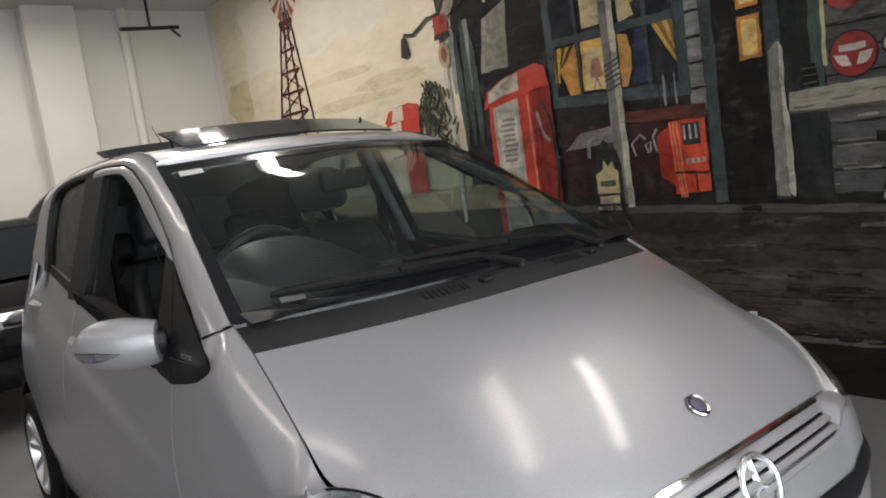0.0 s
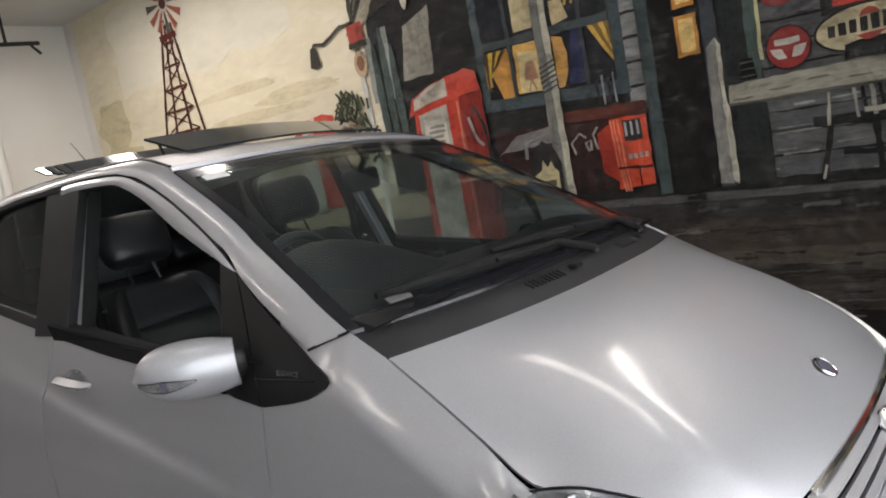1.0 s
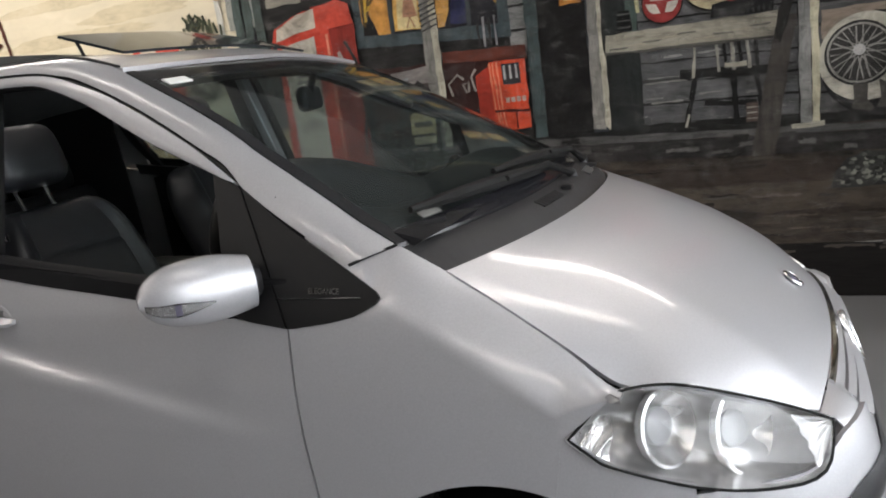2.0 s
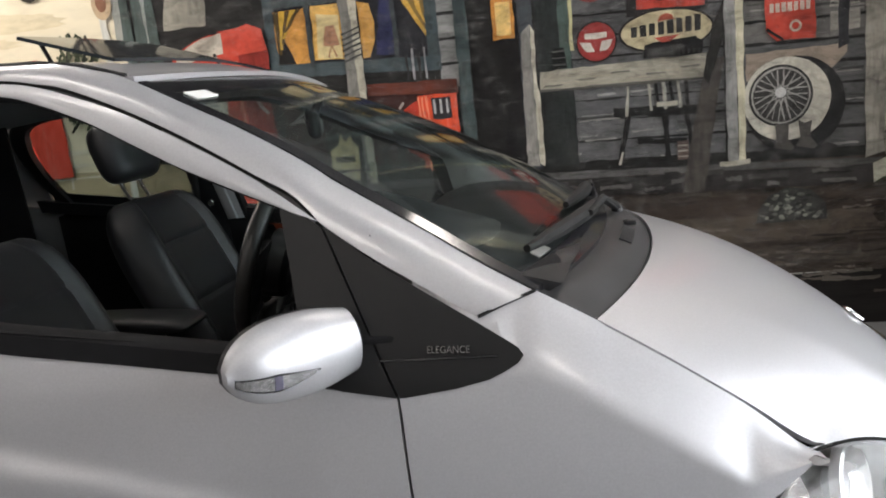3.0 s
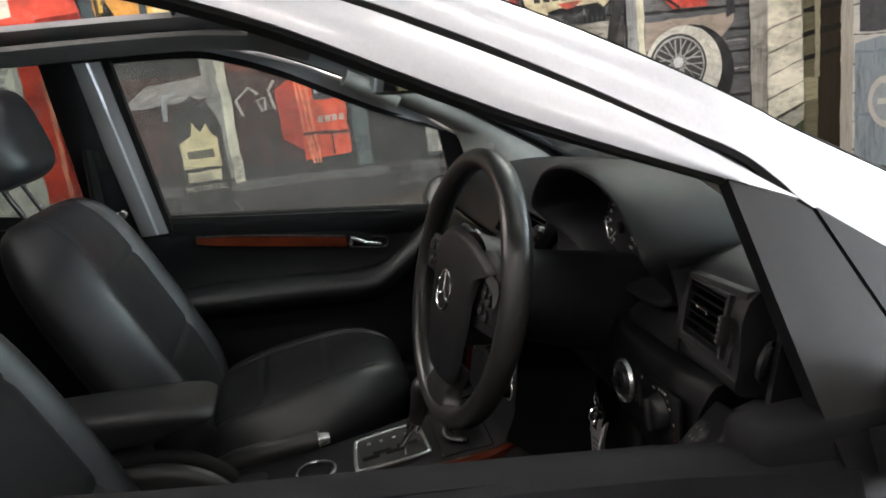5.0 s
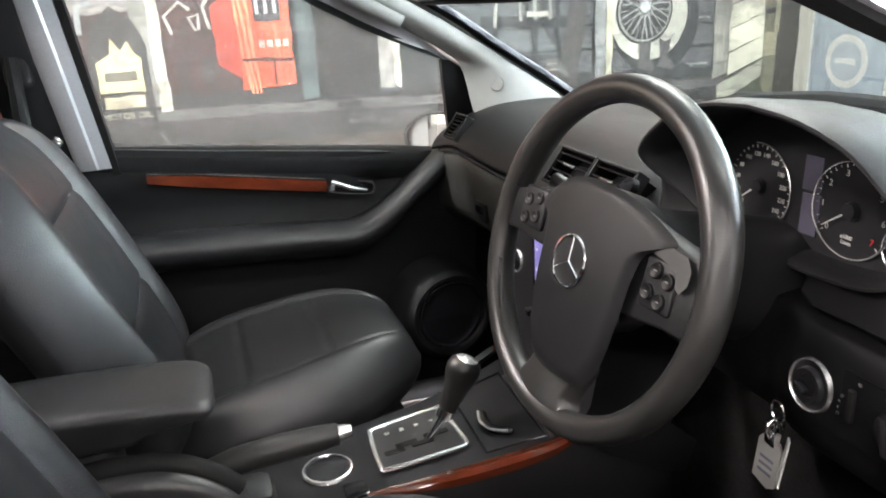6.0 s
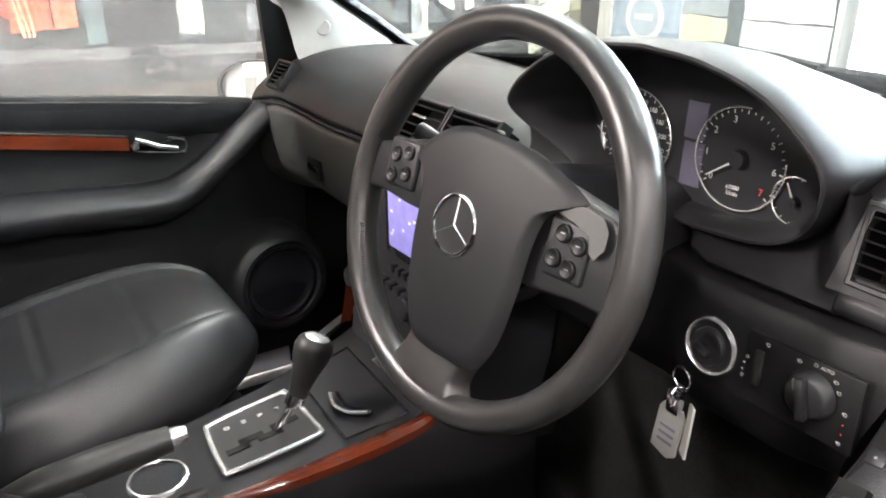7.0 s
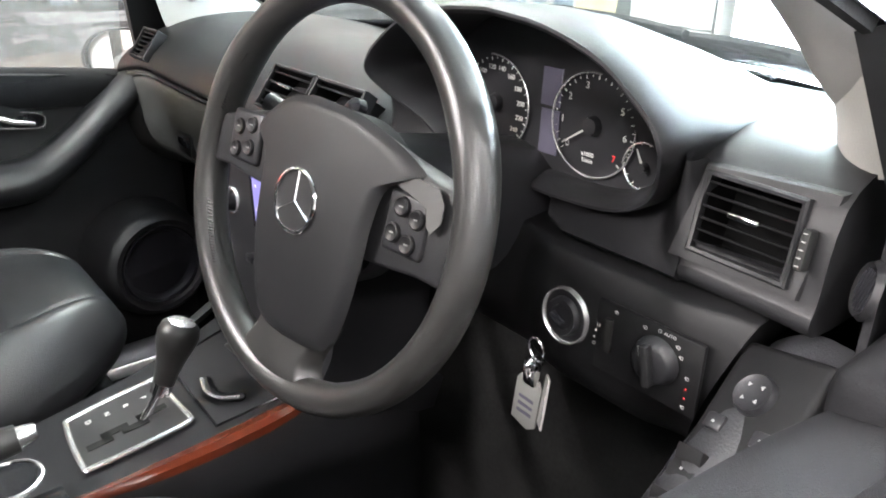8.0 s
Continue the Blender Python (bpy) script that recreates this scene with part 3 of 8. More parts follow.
# window with curtains and a table lamp
daub("painted_window_frame", (0.085, 0.115, 0.125), [(-0.66, 1.66), (0.345, 1.60), (0.345, 2.62), (-0.66, 2.62)], 5, 0.4)
daub("painted_glass", (0.028, 0.028, 0.035), [(-0.60, 1.73), (0.275, 1.68), (0.275, 2.56), (-0.60, 2.56)], 6, 0.4)
daub("painted_amber_glow", (0.60, 0.29, 0.07), [(-0.60, 1.73), (-0.415, 1.72), (-0.415, 2.02), (-0.60, 2.02)], 7, 0.3)
daub("painted_glass", (0.022, 0.02, 0.02), [(-0.60, 1.73), (-0.50, 1.72), (-0.60, 2.02)], 8, 0.3)
for k in range(5):
    daub("painted_curtain_fold", (0.56, 0.35, 0.05) if k % 2 else (0.13, 0.085, 0.03), [(-0.595 + 0.034 * k, 2.02), (-0.565 + 0.034 * k, 2.02), (-0.575 + 0.01 * k, 1.78 + 0.03 * k), (-0.59 + 0.01 * k, 1.78 + 0.03 * k)], 9, 0.3)
daub("painted_lamp_glow", (0.74, 0.44, 0.12), [(-0.385, 1.73), (-0.195, 1.715), (-0.175, 2.02), (-0.375, 2.03)], 7, 0.3)
daub("painted_lamp_glow", (0.86, 0.70, 0.36), [(-0.365, 1.735), (-0.215, 1.725), (-0.215, 1.96), (-0.345, 1.98)], 8, 0.15)
daub("painted_lampshade", (0.48, 0.25, 0.15), [(-0.325, 1.80), (-0.225, 1.80), (-0.250, 1.91), (-0.300, 1.91)], 9, 0.15)
daub("painted_lamp_stem", (0.40, 0.22, 0.12), band([(-0.30, 1.735), (-0.275, 1.80), (-0.25, 1.735)], 0.012), 9, 0.2)
daub("painted_upper_light", (0.62, 0.52, 0.30), rect(-0.35, -0.18, 2.10, 2.30), 7, 0.3)
daub("painted_upper_light", (0.62, 0.50, 0.28), [(-0.08, 2.08), (0.03, 2.10), (0.0, 2.22), (-0.08, 2.22)], 7, 0.3)
daub("painted_right_glow", (0.58, 0.31, 0.08), [(-0.10, 1.71), (-0.06, 1.71), (-0.02, 1.80), (-0.01, 1.90), (-0.03, 2.0), (-0.10, 2.02)], 7, 0.3)
daub("painted_blue_pane", (0.040, 0.045, 0.12), [(-0.02, 1.72), (0.09, 1.71), (0.09, 2.02), (0.03, 2.02)], 7, 0.4)
for mx in (-0.40, 0.10):
    daub("painted_mullion", (0.07, 0.085, 0.09), rect(mx - 0.013, mx + 0.013, 1.69, 2.56), 9, 0.3, TALL)
daub("painted_transom", (0.08, 0.10, 0.105), [(-0.60, 2.035), (0.275, 2.02), (0.275, 2.07), (-0.60, 2.085)], 10, 0.3)
for k in range(4):
    daub("painted_curtain_fold", (0.52, 0.31, 0.06) if k % 2 == 0 else (0.20, 0.13, 0.04), [(0.14 + 0.033 * k, 2.02), (0.175 + 0.033 * k, 2.02), (0.275, 1.82 + 0.03 * k), (0.275, 1.79 + 0.03 * k)], 8, 0.3)
for k in range(6):
    daub("painted_fringe", (0.45, 0.32, 0.08), band([(0.02 + 0.045 * k, 2.17), (0.04 + 0.045 * k, 2.24)], 0.016), 8, 0.3)
for k in range(4):
    daub("painted_bottle", (0.30, 0.30, 0.31) if k % 2 else (0.05, 0.05, 0.05), band([(0.15 + 0.035 * k, 1.56), (0.15 + 0.035 * k, 1.70 + 0.03 * (k % 2))], 0.012), 11, 0.3)
# porch post with wire
daub("painted_porch_post", (0.20, 0.195, 0.175), [(-0.205, 1.02), (-0.14, 1.02), (-0.15, 2.7), (-0.21, 2.7)], 11, 0.4, TALL, 14)
daub("painted_porch_post", (0.56, 0.53, 0.42), [(-0.145, 1.0), (-0.10, 1.0), (-0.11, 2.7), (-0.15, 2.7)], 11, 0.3, TALL, 14)
for k in range(6):
    daub("painted_wire", (0.10, 0.10, 0.095), band([(-0.21, 1.70 + 0.03 * k), (-0.10, 1.735 + 0.03 * k)], 0.010), 12, 0.2)
# cooler and red machine
daub("painted_cooler", (0.060, 0.024, 0.021), [(-0.62, 1.08), (0.20, 1.06), (0.20, 1.50), (-0.62, 1.52)], 5, 0.4)
daub("painted_machine_lid", (0.17, 0.045, 0.028), [(-0.10, 1.50), (0.42, 1.46), (0.42, 1.54), (-0.10, 1.565)], 7, 0.4, FLAT)
daub("painted_cooler_top", (0.26, 0.24, 0.225), [(-0.60, 1.38), (-0.20, 1.40), (-0.20, 1.50), (-0.45, 1.48)], 6, 0.4, FLAT)
for k in range(7):
    daub("painted_cooler_rib", (0.032, 0.018, 0.016), rect(-0.56 + 0.1 * k, -0.51 + 0.1 * k, 1.07, 1.2), 6, 0.3)
for pts in ([(-0.06, 1.30), (-0.08, 1.37), (-0.02, 1.42), (0.02, 1.39)], [(0.03, 1.31), (0.01, 1.36), (0.05, 1.37), (0.045, 1.31)], [(0.09, 1.31), (0.07, 1.40), (0.10, 1.44)], [(0.14, 1.31), (0.12, 1.36), (0.17, 1.36), (0.165, 1.31)]):
    daub("painted_scroll", (0.42, 0.38, 0.34), band(pts, 0.014), 7, 0.2)
daub("painted_machine_side", (0.40, 0.040, 0.022), [(0.10, 1.17), (0.20, 1.10), (0.20, 1.45), (0.10, 1.40)], 8, 0.25, TALL)
daub("painted_machine", (0.62, 0.075, 0.030), [(0.19, 1.06), (0.41, 1.07), (0.41, 1.465), (0.19, 1.47)], 9, 0.22, TALL)
for k in range(3):
    daub("painted_machine_edge", (0.72, 0.22, 0.12), band([(0.19 + 0.022 * k, 1.46), (0.205 + 0.022 * k, 1.20), (0.23 + 0.015 * k, 1.04)], 0.009), 10, 0.2)
daub("painted_machine_window", (0.05, 0.045, 0.05), [(0.265, 1.33), (0.375, 1.33), (0.375, 1.45), (0.265, 1.45)], 10, 0.3)
for k in range(3):
    daub("painted_machine_glint", (0.42, 0.42, 0.42), rect(0.275 + 0.036 * k, 0.287 + 0.036 * k, 1.36, 1.44), 11, 0.3)
daub("painted_machine_line", (0.10, 0.02, 0.015), band([(0.20, 1.18), (0.41, 1.17)], 0.014), 10, 0.2)
daub("painted_machine_line", (0.10, 0.02, 0.015), band([(0.33, 1.18), (0.33, 1.07)], 0.010), 10, 0.2)
for k in range(4):
    daub("painted_mark", (0.56, 0.42, 0.36), rect(0.275 + 0.033 * k, 0.298 + 0.033 * k, 1.225, 1.255), 11, 0.1)
# standing oil sign
daub("painted_oil_sign", (0.030, 0.028, 0.026), [(-0.385, 0.90), (-0.165, 0.90), (-0.165, 1.26), (-0.20, 1.36), (-0.275, 1.42), (-0.35, 1.36), (-0.385, 1.26)], 13, 0.3)
daub("painted_oil_can", (0.54, 0.46, 0.26), [(-0.36, 1.09), (-0.19, 1.09), (-0.19, 1.22), (-0.215, 1.24), (-0.23, 1.29), (-0.26, 1.25), (-0.29, 1.30), (-0.305, 1.24), (-0.36, 1.21)], 14, 0.2)
daub("painted_mark", (0.12, 0.11, 0.08), rect(-0.335, -0.215, 1.135, 1.17), 15, 0.1)
daub("painted_mark", (0.56, 0.50, 0.34), rect(-0.35, -0.20, 1.03, 1.075), 15, 0.2)
for px in (-0.385, -0.165):
    daub("painted_sign_leg", (0.12, 0.12, 0.12), band([(px, 0.92), (px + (0.03 if px > -0.3 else -0.03), 0.865)], 0.012), 14)
daub("painted_glint", (0.38, 0.40, 0.40), band([(-0.40, 1.32), (-0.39, 1.42), (-0.34, 1.44)], 0.022), 14, 0.3)
lettering("painted_letters", "MOTOR OIL", 0.034, Matrix.Translation((-0.275, -0.046, 0.998)) @ Euler((radians(90), 0, 0)).to_matrix().to_4x4(), paint_mat((0.60, 0.56, 0.44), 0.15), mural, 0.0006)
# large fuel pump
daub("painted_pump_side", (0.24, 0.03, 0.022), [(-0.93, 0.78), (-0.66, 0.80), (-0.66, 1.82), (-0.75, 1.95), (-0.95, 1.96)], 12, 0.35, TALL)
daub("painted_pump_body", (0.50, 0.055, 0.032), [(-1.27, 0.76), (-0.84, 0.76), (-0.84, 1.86), (-1.24, 1.82)], 13, 0.25, TALL)
daub("painted_pump_face", (0.52, 0.49, 0.42), [(-1.20, 0.80), (-0.96, 0.80), (-0.955, 1.78), (-1.205, 1.74)], 14, 0.2, TALL)
daub("painted_pump_head", (0.50, 0.065, 0.04), [(-1.29, 1.74), (-1.24, 1.86), (-1.05, 1.93), (-0.76, 1.975), (-0.68, 1.94), (-0.66, 1.82), (-0.90, 1.80), (-1.1, 1.80)], 14, 0.25)
daub("painted_pump_cap", (0.64, 0.58, 0.48), [(-1.24, 1.78), (-1.22, 1.855), (-1.05, 1.925), (-0.93, 1.945), (-0.93, 1.83), (-1.1, 1.81)], 15, 0.2)
daub("painted_pump_window", (0.70, 0.66, 0.56), rect(-1.17, -0.98, 1.32, 1.66), 15, 0.15)
rnd = random.Random(4)
for k in range(9):
    mz = 1.36 + 0.034 * k
    daub("painted_pump_mark", (0.30, 0.29, 0.27), rect(-1.145 + rnd.uniform(0, 0.03), -1.02 + rnd.uniform(0, 0.03), mz, mz + 0.020), 16, 0.3)
daub("painted_pump_edge", (0.62, 0.22, 0.14), band([(-0.86, 0.8), (-0.86, 1.78)], 0.018), 15, 0.2)
daub("painted_pump_hose", (0.05, 0.045, 0.045), band([(-0.74, 1.72), (-0.68, 1.60), (-0.655, 1.3), (-0.70, 1.0)], 0.022), 15, 0.2)
daub("painted_pump_nozzle", (0.34, 0.30, 0.28), band([(-0.79, 1.66), (-0.74, 1.50), (-0.70, 1.46)], 0.022), 16, 0.3)
# small fuel pump beyond
daub("painted_pump_body", (0.46, 0.05, 0.03), [(-2.50, 1.2), (-2.06, 1.2), (-2.06, 1.84), (-2.50, 1.80)], 11, 0.25, TALL)
daub("painted_pump_face", (0.60, 0.56, 0.46), [(-2.50, 1.2), (-2.30, 1.2), (-2.30, 1.80), (-2.48, 1.76)], 12, 0.2, TALL)
daub("painted_pump_head", (0.44, 0.06, 0.04), [(-2.52, 1.80), (-2.44, 1.89), (-2.16, 1.93), (-2.04, 1.90), (-2.06, 1.80), (-2.25, 1.80)], 12, 0.25)
daub("painted_pump_cap", (0.62, 0.55, 0.45), [(-2.42, 1.80), (-2.38, 1.90), (-2.25, 1.915), (-2.25, 1.80)], 13, 0.2)
daub("painted_mound", (0.45, 0.38, 0.26), [(-3.2, 1.3), (-2.5, 1.3), (-2.5, 1.78), (-2.7, 1.74)], 4, 0.25)
# green corner posts, dark doorway, lit door panes
daub("painted_corner_post", (0.075, 0.105, 0.105), [(0.435, 1.0), (0.505, 1.0), (0.515, CEIL_Z), (0.435, CEIL_Z)], 11, 0.4, TALL, 14)
daub("painted_doorway", (0.013, 0.012, 0.012), [(0.51, 1.0), (0.82, 1.0), (0.82, CEIL_Z), (0.515, CEIL_Z)], 10, 0.4)
for z0, z1 in ((1.72, 1.935), (1.975, 2.25)):
    daub("painted_lit_pane", (0.55, 0.24, 0.05), rect(0.645, 0.765, z0, z1), 11, 0.2)
    daub("painted_lit_pane", (0.80, 0.55, 0.20), rect(0.668, 0.745, z0 + 0.02, z1 - 0.02), 12, 0.2)
daub("painted_door_post", (0.065, 0.075, 0.085), [(0.78, 1.0), (0.86, 1.0), (0.86, CEIL_Z), (0.79, CEIL_Z)], 11, 0.4, TALL)
daub("painted_porch_post", (0.27, 0.26, 0.235), [(0.775, 1.02), (0.845, 1.01), (0.845, 1.78), (0.795, 1.74)], 12, 0.4, TALL, 14)
daub("painted_porch_post", (0.62, 0.58, 0.46), [(0.845, 1.03), (0.872, 1.01), (0.878, 1.36), (0.862, 1.50), (0.868, 1.74), (0.845, 1.78)], 12, 0.25, TALL, 14)
daub("painted_dark_bay", (0.028, 0.032, 0.031), rect(0.872, 1.06, 1.0, CEIL_Z), 9, 0.5, TALL)
daub("painted_green_post", (0.085, 0.12, 0.105), rect(1.0, 1.055, 1.5, CEIL_Z), 10, 0.4, TALL)
daub("painted_green_post", (0.50, 0.47, 0.26), rect(1.055, 1.073, 1.62, CEIL_Z), 10, 0.3, TALL)
daub("painted_lantern", (0.016, 0.016, 0.016), [(0.95, 1.53), (1.03, 1.53), (1.02, 1.64), (0.96, 1.64)], 13, 0.3)
for k in range(3):
    daub("painted_lantern_bar", (0.15, 0.15, 0.14), rect(0.955, 1.025, 1.55 + 0.035 * k, 1.556 + 0.035 * k), 14)
# rail and stool
daub("painted_rail", (0.30, 0.28, 0.225), [(0.875, 1.425), (1.745, 1.405), (1.755, 1.53), (0.885, 1.525)], 12, 0.4, FLAT, 14)
daub("painted_rail_edge", (0.13, 0.125, 0.11), [(0.875, 1.415), (1.745, 1.395), (1.745, 1.41), (0.875, 1.43)], 13, 0.4, FLAT, 14)
for k in range(9):
    daub("painted_rail_grain", (0.40, 0.36, 0.28) if k % 2 else (0.19, 0.18, 0.155), ragged(0.9 + 0.09 * k, 1.0 + 0.09 * k, 1.44 + 0.009 * (k % 5), 1.448 + 0.009 * (k % 5), 40 + k, 4, 0.002), 13, 0.3, FLAT)
daub("painted_tyre_roll", (0.014, 0.014, 0.015), [(1.43, 1.535), (1.44, 1.60), (1.50, 1.615), (1.70, 1.62), (1.74, 1.59), (1.73, 1.53)], 16, 0.4)
for k in range(11):
    daub("painted_tread", (0.05, 0.05, 0.05), rect(1.45 + 0.026 * k, 1.462 + 0.026 * k, 1.535, 1.56), 17, 0.2)
stool = (0.020, 0.020, 0.020)
daub("painted_stool_seat", stool, [(1.26, 1.24), (1.70, 1.22), (1.70, 1.27), (1.26, 1.29)], 10, 0.3)
for pts in ([(1.34, 1.25), (1.28, 0.97)], [(1.64, 1.24), (1.68, 0.95)], [(1.53, 1.24), (1.54, 0.96)], [(1.38, 1.10), (1.64, 1.08)]):
    daub("painted_stool_leg", stool, band(pts, 0.028), 10, 0.3)
for k in range(6):
    daub("painted_stool_spindle", stool if k % 2 else (0.33, 0.32, 0.28), band([(1.46 + 0.038 * k, 1.26), (1.45 + 0.038 * k, 1.42)], 0.016), 11, 0.3)
daub("painted_stool_light", (0.42, 0.40, 0.33), rect(1.49, 1.60, 1.275, 1.30), 12, 0.3)
daub("painted_stool_light", (0.40, 0.38, 0.32), band([(1.33, 1.24), (1.345, 1.40)], 0.014), 11, 0.3)
daub("painted_stool_light", (0.40, 0.38, 0.32), band([(1.30, 1.05), (1.28, 0.98)], 0.012), 12, 0.3)
daub("painted_tin", (0.14, 0.10, 0.085), rect(1.585, 1.645, 0.98, 1.08), 12, 0.5)
for k in range(3):
    daub("painted_tin_band", (0.32, 0.29, 0.25), rect(1.59, 1.64, 0.995 + 0.03 * k, 1.002 + 0.03 * k), 13, 0.2)
daub("painted_leaning_post", (0.085, 0.075, 0.066), [(1.60, 0.80), (1.72, 0.80), (1.80, 1.28), (1.84, 1.50), (1.76, 1.50), (1.70, 1.28)], 13, 0.5, TALL, 12)
daub("painted_leaning_post", (0.030, 0.028, 0.026), [(1.76, 1.36), (1.84, 1.60), (1.84, 1.78), (1.80, 1.7), (1.73, 1.42)], 14, 0.4, TALL, 12)
# round, oval and square signs
daub("painted_round_sign", (0.045, 0.04, 0.036), oval(1.193, 1.65, 0.108, 0.108), 14, 0.2)
daub("painted_round_sign", (0.25, 0.035, 0.032), oval(1.193, 1.65, 0.100, 0.100), 15, 0.3)
daub("painted_mark", (0.60, 0.56, 0.48), rect(1.135, 1.25, 1.668, 1.696), 16, 0.15)
for s in (-1, 1):
    daub("painted_wing", (0.58, 0.54, 0.47), [(1.193 + s * 0.012, 1.60), (1.193 + s * 0.03, 1.65), (1.193 + s * 0.085, 1.655), (1.193 + s * 0.07, 1.62), (1.193 + s * 0.05, 1.60)], 16, 0.2)
daub("painted_oval_sign", (0.040, 0.036, 0.032), oval(1.553, 1.668, 0.242, 0.113), 14, 0.3)
daub("painted_oval_sign", (0.56, 0.48, 0.30), oval(1.553, 1.668, 0.230, 0.102), 15, 0.3)
for k in range(8):
    daub("painted_mark", (0.040, 0.038, 0.036), rect(1.375 + 0.046 * k, 1.407 + 0.046 * k, 1.648, 1.702 + 0.004 * k), 16, 0.2)
daub("painted_sign_crown", (0.33, 0.08, 0.045), [(1.51, 1.715), (1.60, 1.718), (1.585, 1.745), (1.555, 1.755), (1.525, 1.742)], 16, 0.2)
daub("painted_sign_arrow", (0.33, 0.06, 0.04), [(1.49, 1.635), (1.62, 1.64), (1.57, 1.61), (1.53, 1.608)], 16, 0.2)
daub("painted_square_sign", (0.05, 0.045, 0.045), rect(1.355, 1.765, 1.755, 2.3), 13, 0.3)
daub("painted_square_sign", (0.40, 0.050, 0.032), [(1.41, 1.79), (1.75, 1.775), (1.75, 2.3), (1.41, 2.3)], 14, 0.3)
lettering("painted_letters", "OIL", 0.13, Matrix.Translation((1.58, -0.040, 1.86)) @ Euler((radians(90), 0, 0)).to_matrix().to_4x4(), paint_mat((0.05, 0.045, 0.042), 0.2), mural, 0.0006)
daub("painted_small_round_sign", (0.26, 0.045, 0.035), oval(1.18, 1.93, 0.09, 0.075), 15, 0.3)
daub("painted_red_sign", (0.42, 0.055, 0.035), [(2.045, 1.60), (2.10, 1.55), (2.285, 1.545), (2.285, 2.3), (2.045, 2.3)], 14, 0.3)
lettering("painted_letters", "S", 0.17, Matrix.Translation((2.155, -0.040, 1.835)) @ Euler((radians(90), 0, 0)).to_matrix().to_4x4(), paint_mat((0.56, 0.50, 0.42), 0.2), mural, 0.0006)
for k in range(7):
    daub("painted_mark", (0.56, 0.48, 0.40), rect(2.066 + 0.029 * k, 2.087 + 0.029 * k, 1.69, 1.735), 15, 0.2)
daub("painted_sign_disc", (0.56, 0.48, 0.38), oval(2.19, 1.615, 0.030, 0.030, 20), 15, 0.2)
daub("painted_sign_disc", (0.40, 0.055, 0.035), oval(2.19, 1.615, 0.018, 0.018, 16), 16, 0.2)
daub("painted_sign_stripe", (0.035, 0.03, 0.03), band([(2.05, 1.61), (2.13, 1.55)], 0.016), 15, 0.2)
daub("painted_shadow_stripe", (0.05, 0.05, 0.055), [(2.40, 1.48), (2.45, 1.50), (2.45, 2.5), (2.41, 2.5)], 6, 0.4, TALL)
# second porch post
daub("painted_porch_post", (0.25, 0.25, 0.24), [(1.845, 0.95), (1.90, 0.95), (1.90, CEIL_Z), (1.84, CEIL_Z)], 15, 0.35, TALL, 14)
daub("painted_porch_post", (0.62, 0.58, 0.42), [(1.90, 0.95), (1.935, 0.95), (1.942, CEIL_Z), (1.90, CEIL_Z)], 15, 0.25, TALL, 14)
daub("painted_post_foot", (0.45, 0.43, 0.35), [(1.80, 0.925), (1.955, 0.93), (1.955, 0.955), (1.80, 0.95)], 16, 0.3)
# leaning spare wheel, boots
daub("painted_tyre", (0.030, 0.030, 0.031), oval(2.185, 1.215, 0.245, 0.25), 9, 0.3)
daub("painted_white_wall", (0.60, 0.57, 0.48), oval(2.145, 1.25, 0.215, 0.215), 10, 0.2)
daub("painted_rim", (0.045, 0.045, 0.045), oval(2.115, 1.27, 0.158, 0.158), 11, 0.3)
daub("painted_rim", (0.36, 0.35, 0.32), oval(2.115, 1.27, 0.146, 0.146), 12, 0.3)
daub("painted_rim", (0.060, 0.058, 0.055), oval(2.115, 1.27, 0.136, 0.136), 13, 0.4)
for k in range(26):
    a = 2 * math.pi * k / 26
    o = 0.35 if k % 2 else -0.35
    daub("painted_spoke", (0.33, 0.32, 0.30), band([(2.115 + 0.03 * math.cos(a + o), 1.285 + 0.03 * math.sin(a + o)), (2.115 + 0.132 * math.cos(a), 1.27 + 0.132 * math.sin(a))], 0.006), 14, 0.3)
daub("painted_hub", (0.55, 0.53, 0.52), oval(2.113, 1.287, 0.028, 0.028, 18), 15, 0.3)
for bx in (2.075, 2.19):
    daub("painted_boot", (0.105, 0.098, 0.09), [(bx, 1.0), (bx + 0.085, 0.98), (bx + 0.10, 1.0), (bx + 0.07, 1.04), (bx + 0.075, 1.13), (bx + 0.04, 1.12), (bx + 0.01, 1.135), (bx + 0.015, 1.05)], 15, 0.5)
daub("painted_boot_shade", (0.035, 0.034, 0.034), ragged(2.02, 2.38, 0.96, 1.0, 77, 8, 0.008), 14, 0.3, FLAT)
# corner post and pale siding
daub("painted_corner_post", (0.30, 0.285, 0.245), [(2.525, 0.91), (2.615, 0.935), (2.64, CEIL_Z), (2.52, CEIL_Z)], 12, 0.35, TALL, 14)
for k in range(15):
    s0, s1 = 0.0 + k * 0.118, 0.112 + k * 0.118
    daub("painted_siding", (0.84, 0.80, 0.64), [(2.622, 0.92 + s0), (2.832 - 0.003 * k, 1.00 + s0 * 0.95), (2.832 - 0.003 * k, 1.00 + s1 * 0.95), (2.622, 0.92 + s1)], 11, 0.22, FLAT, 10)
daub("painted_siding_gap", (0.22, 0.20, 0.15), [(2.622, 0.92), (2.84, 1.0), (2.80, 2.8), (2.622, 2.8)], 10, 0.2)
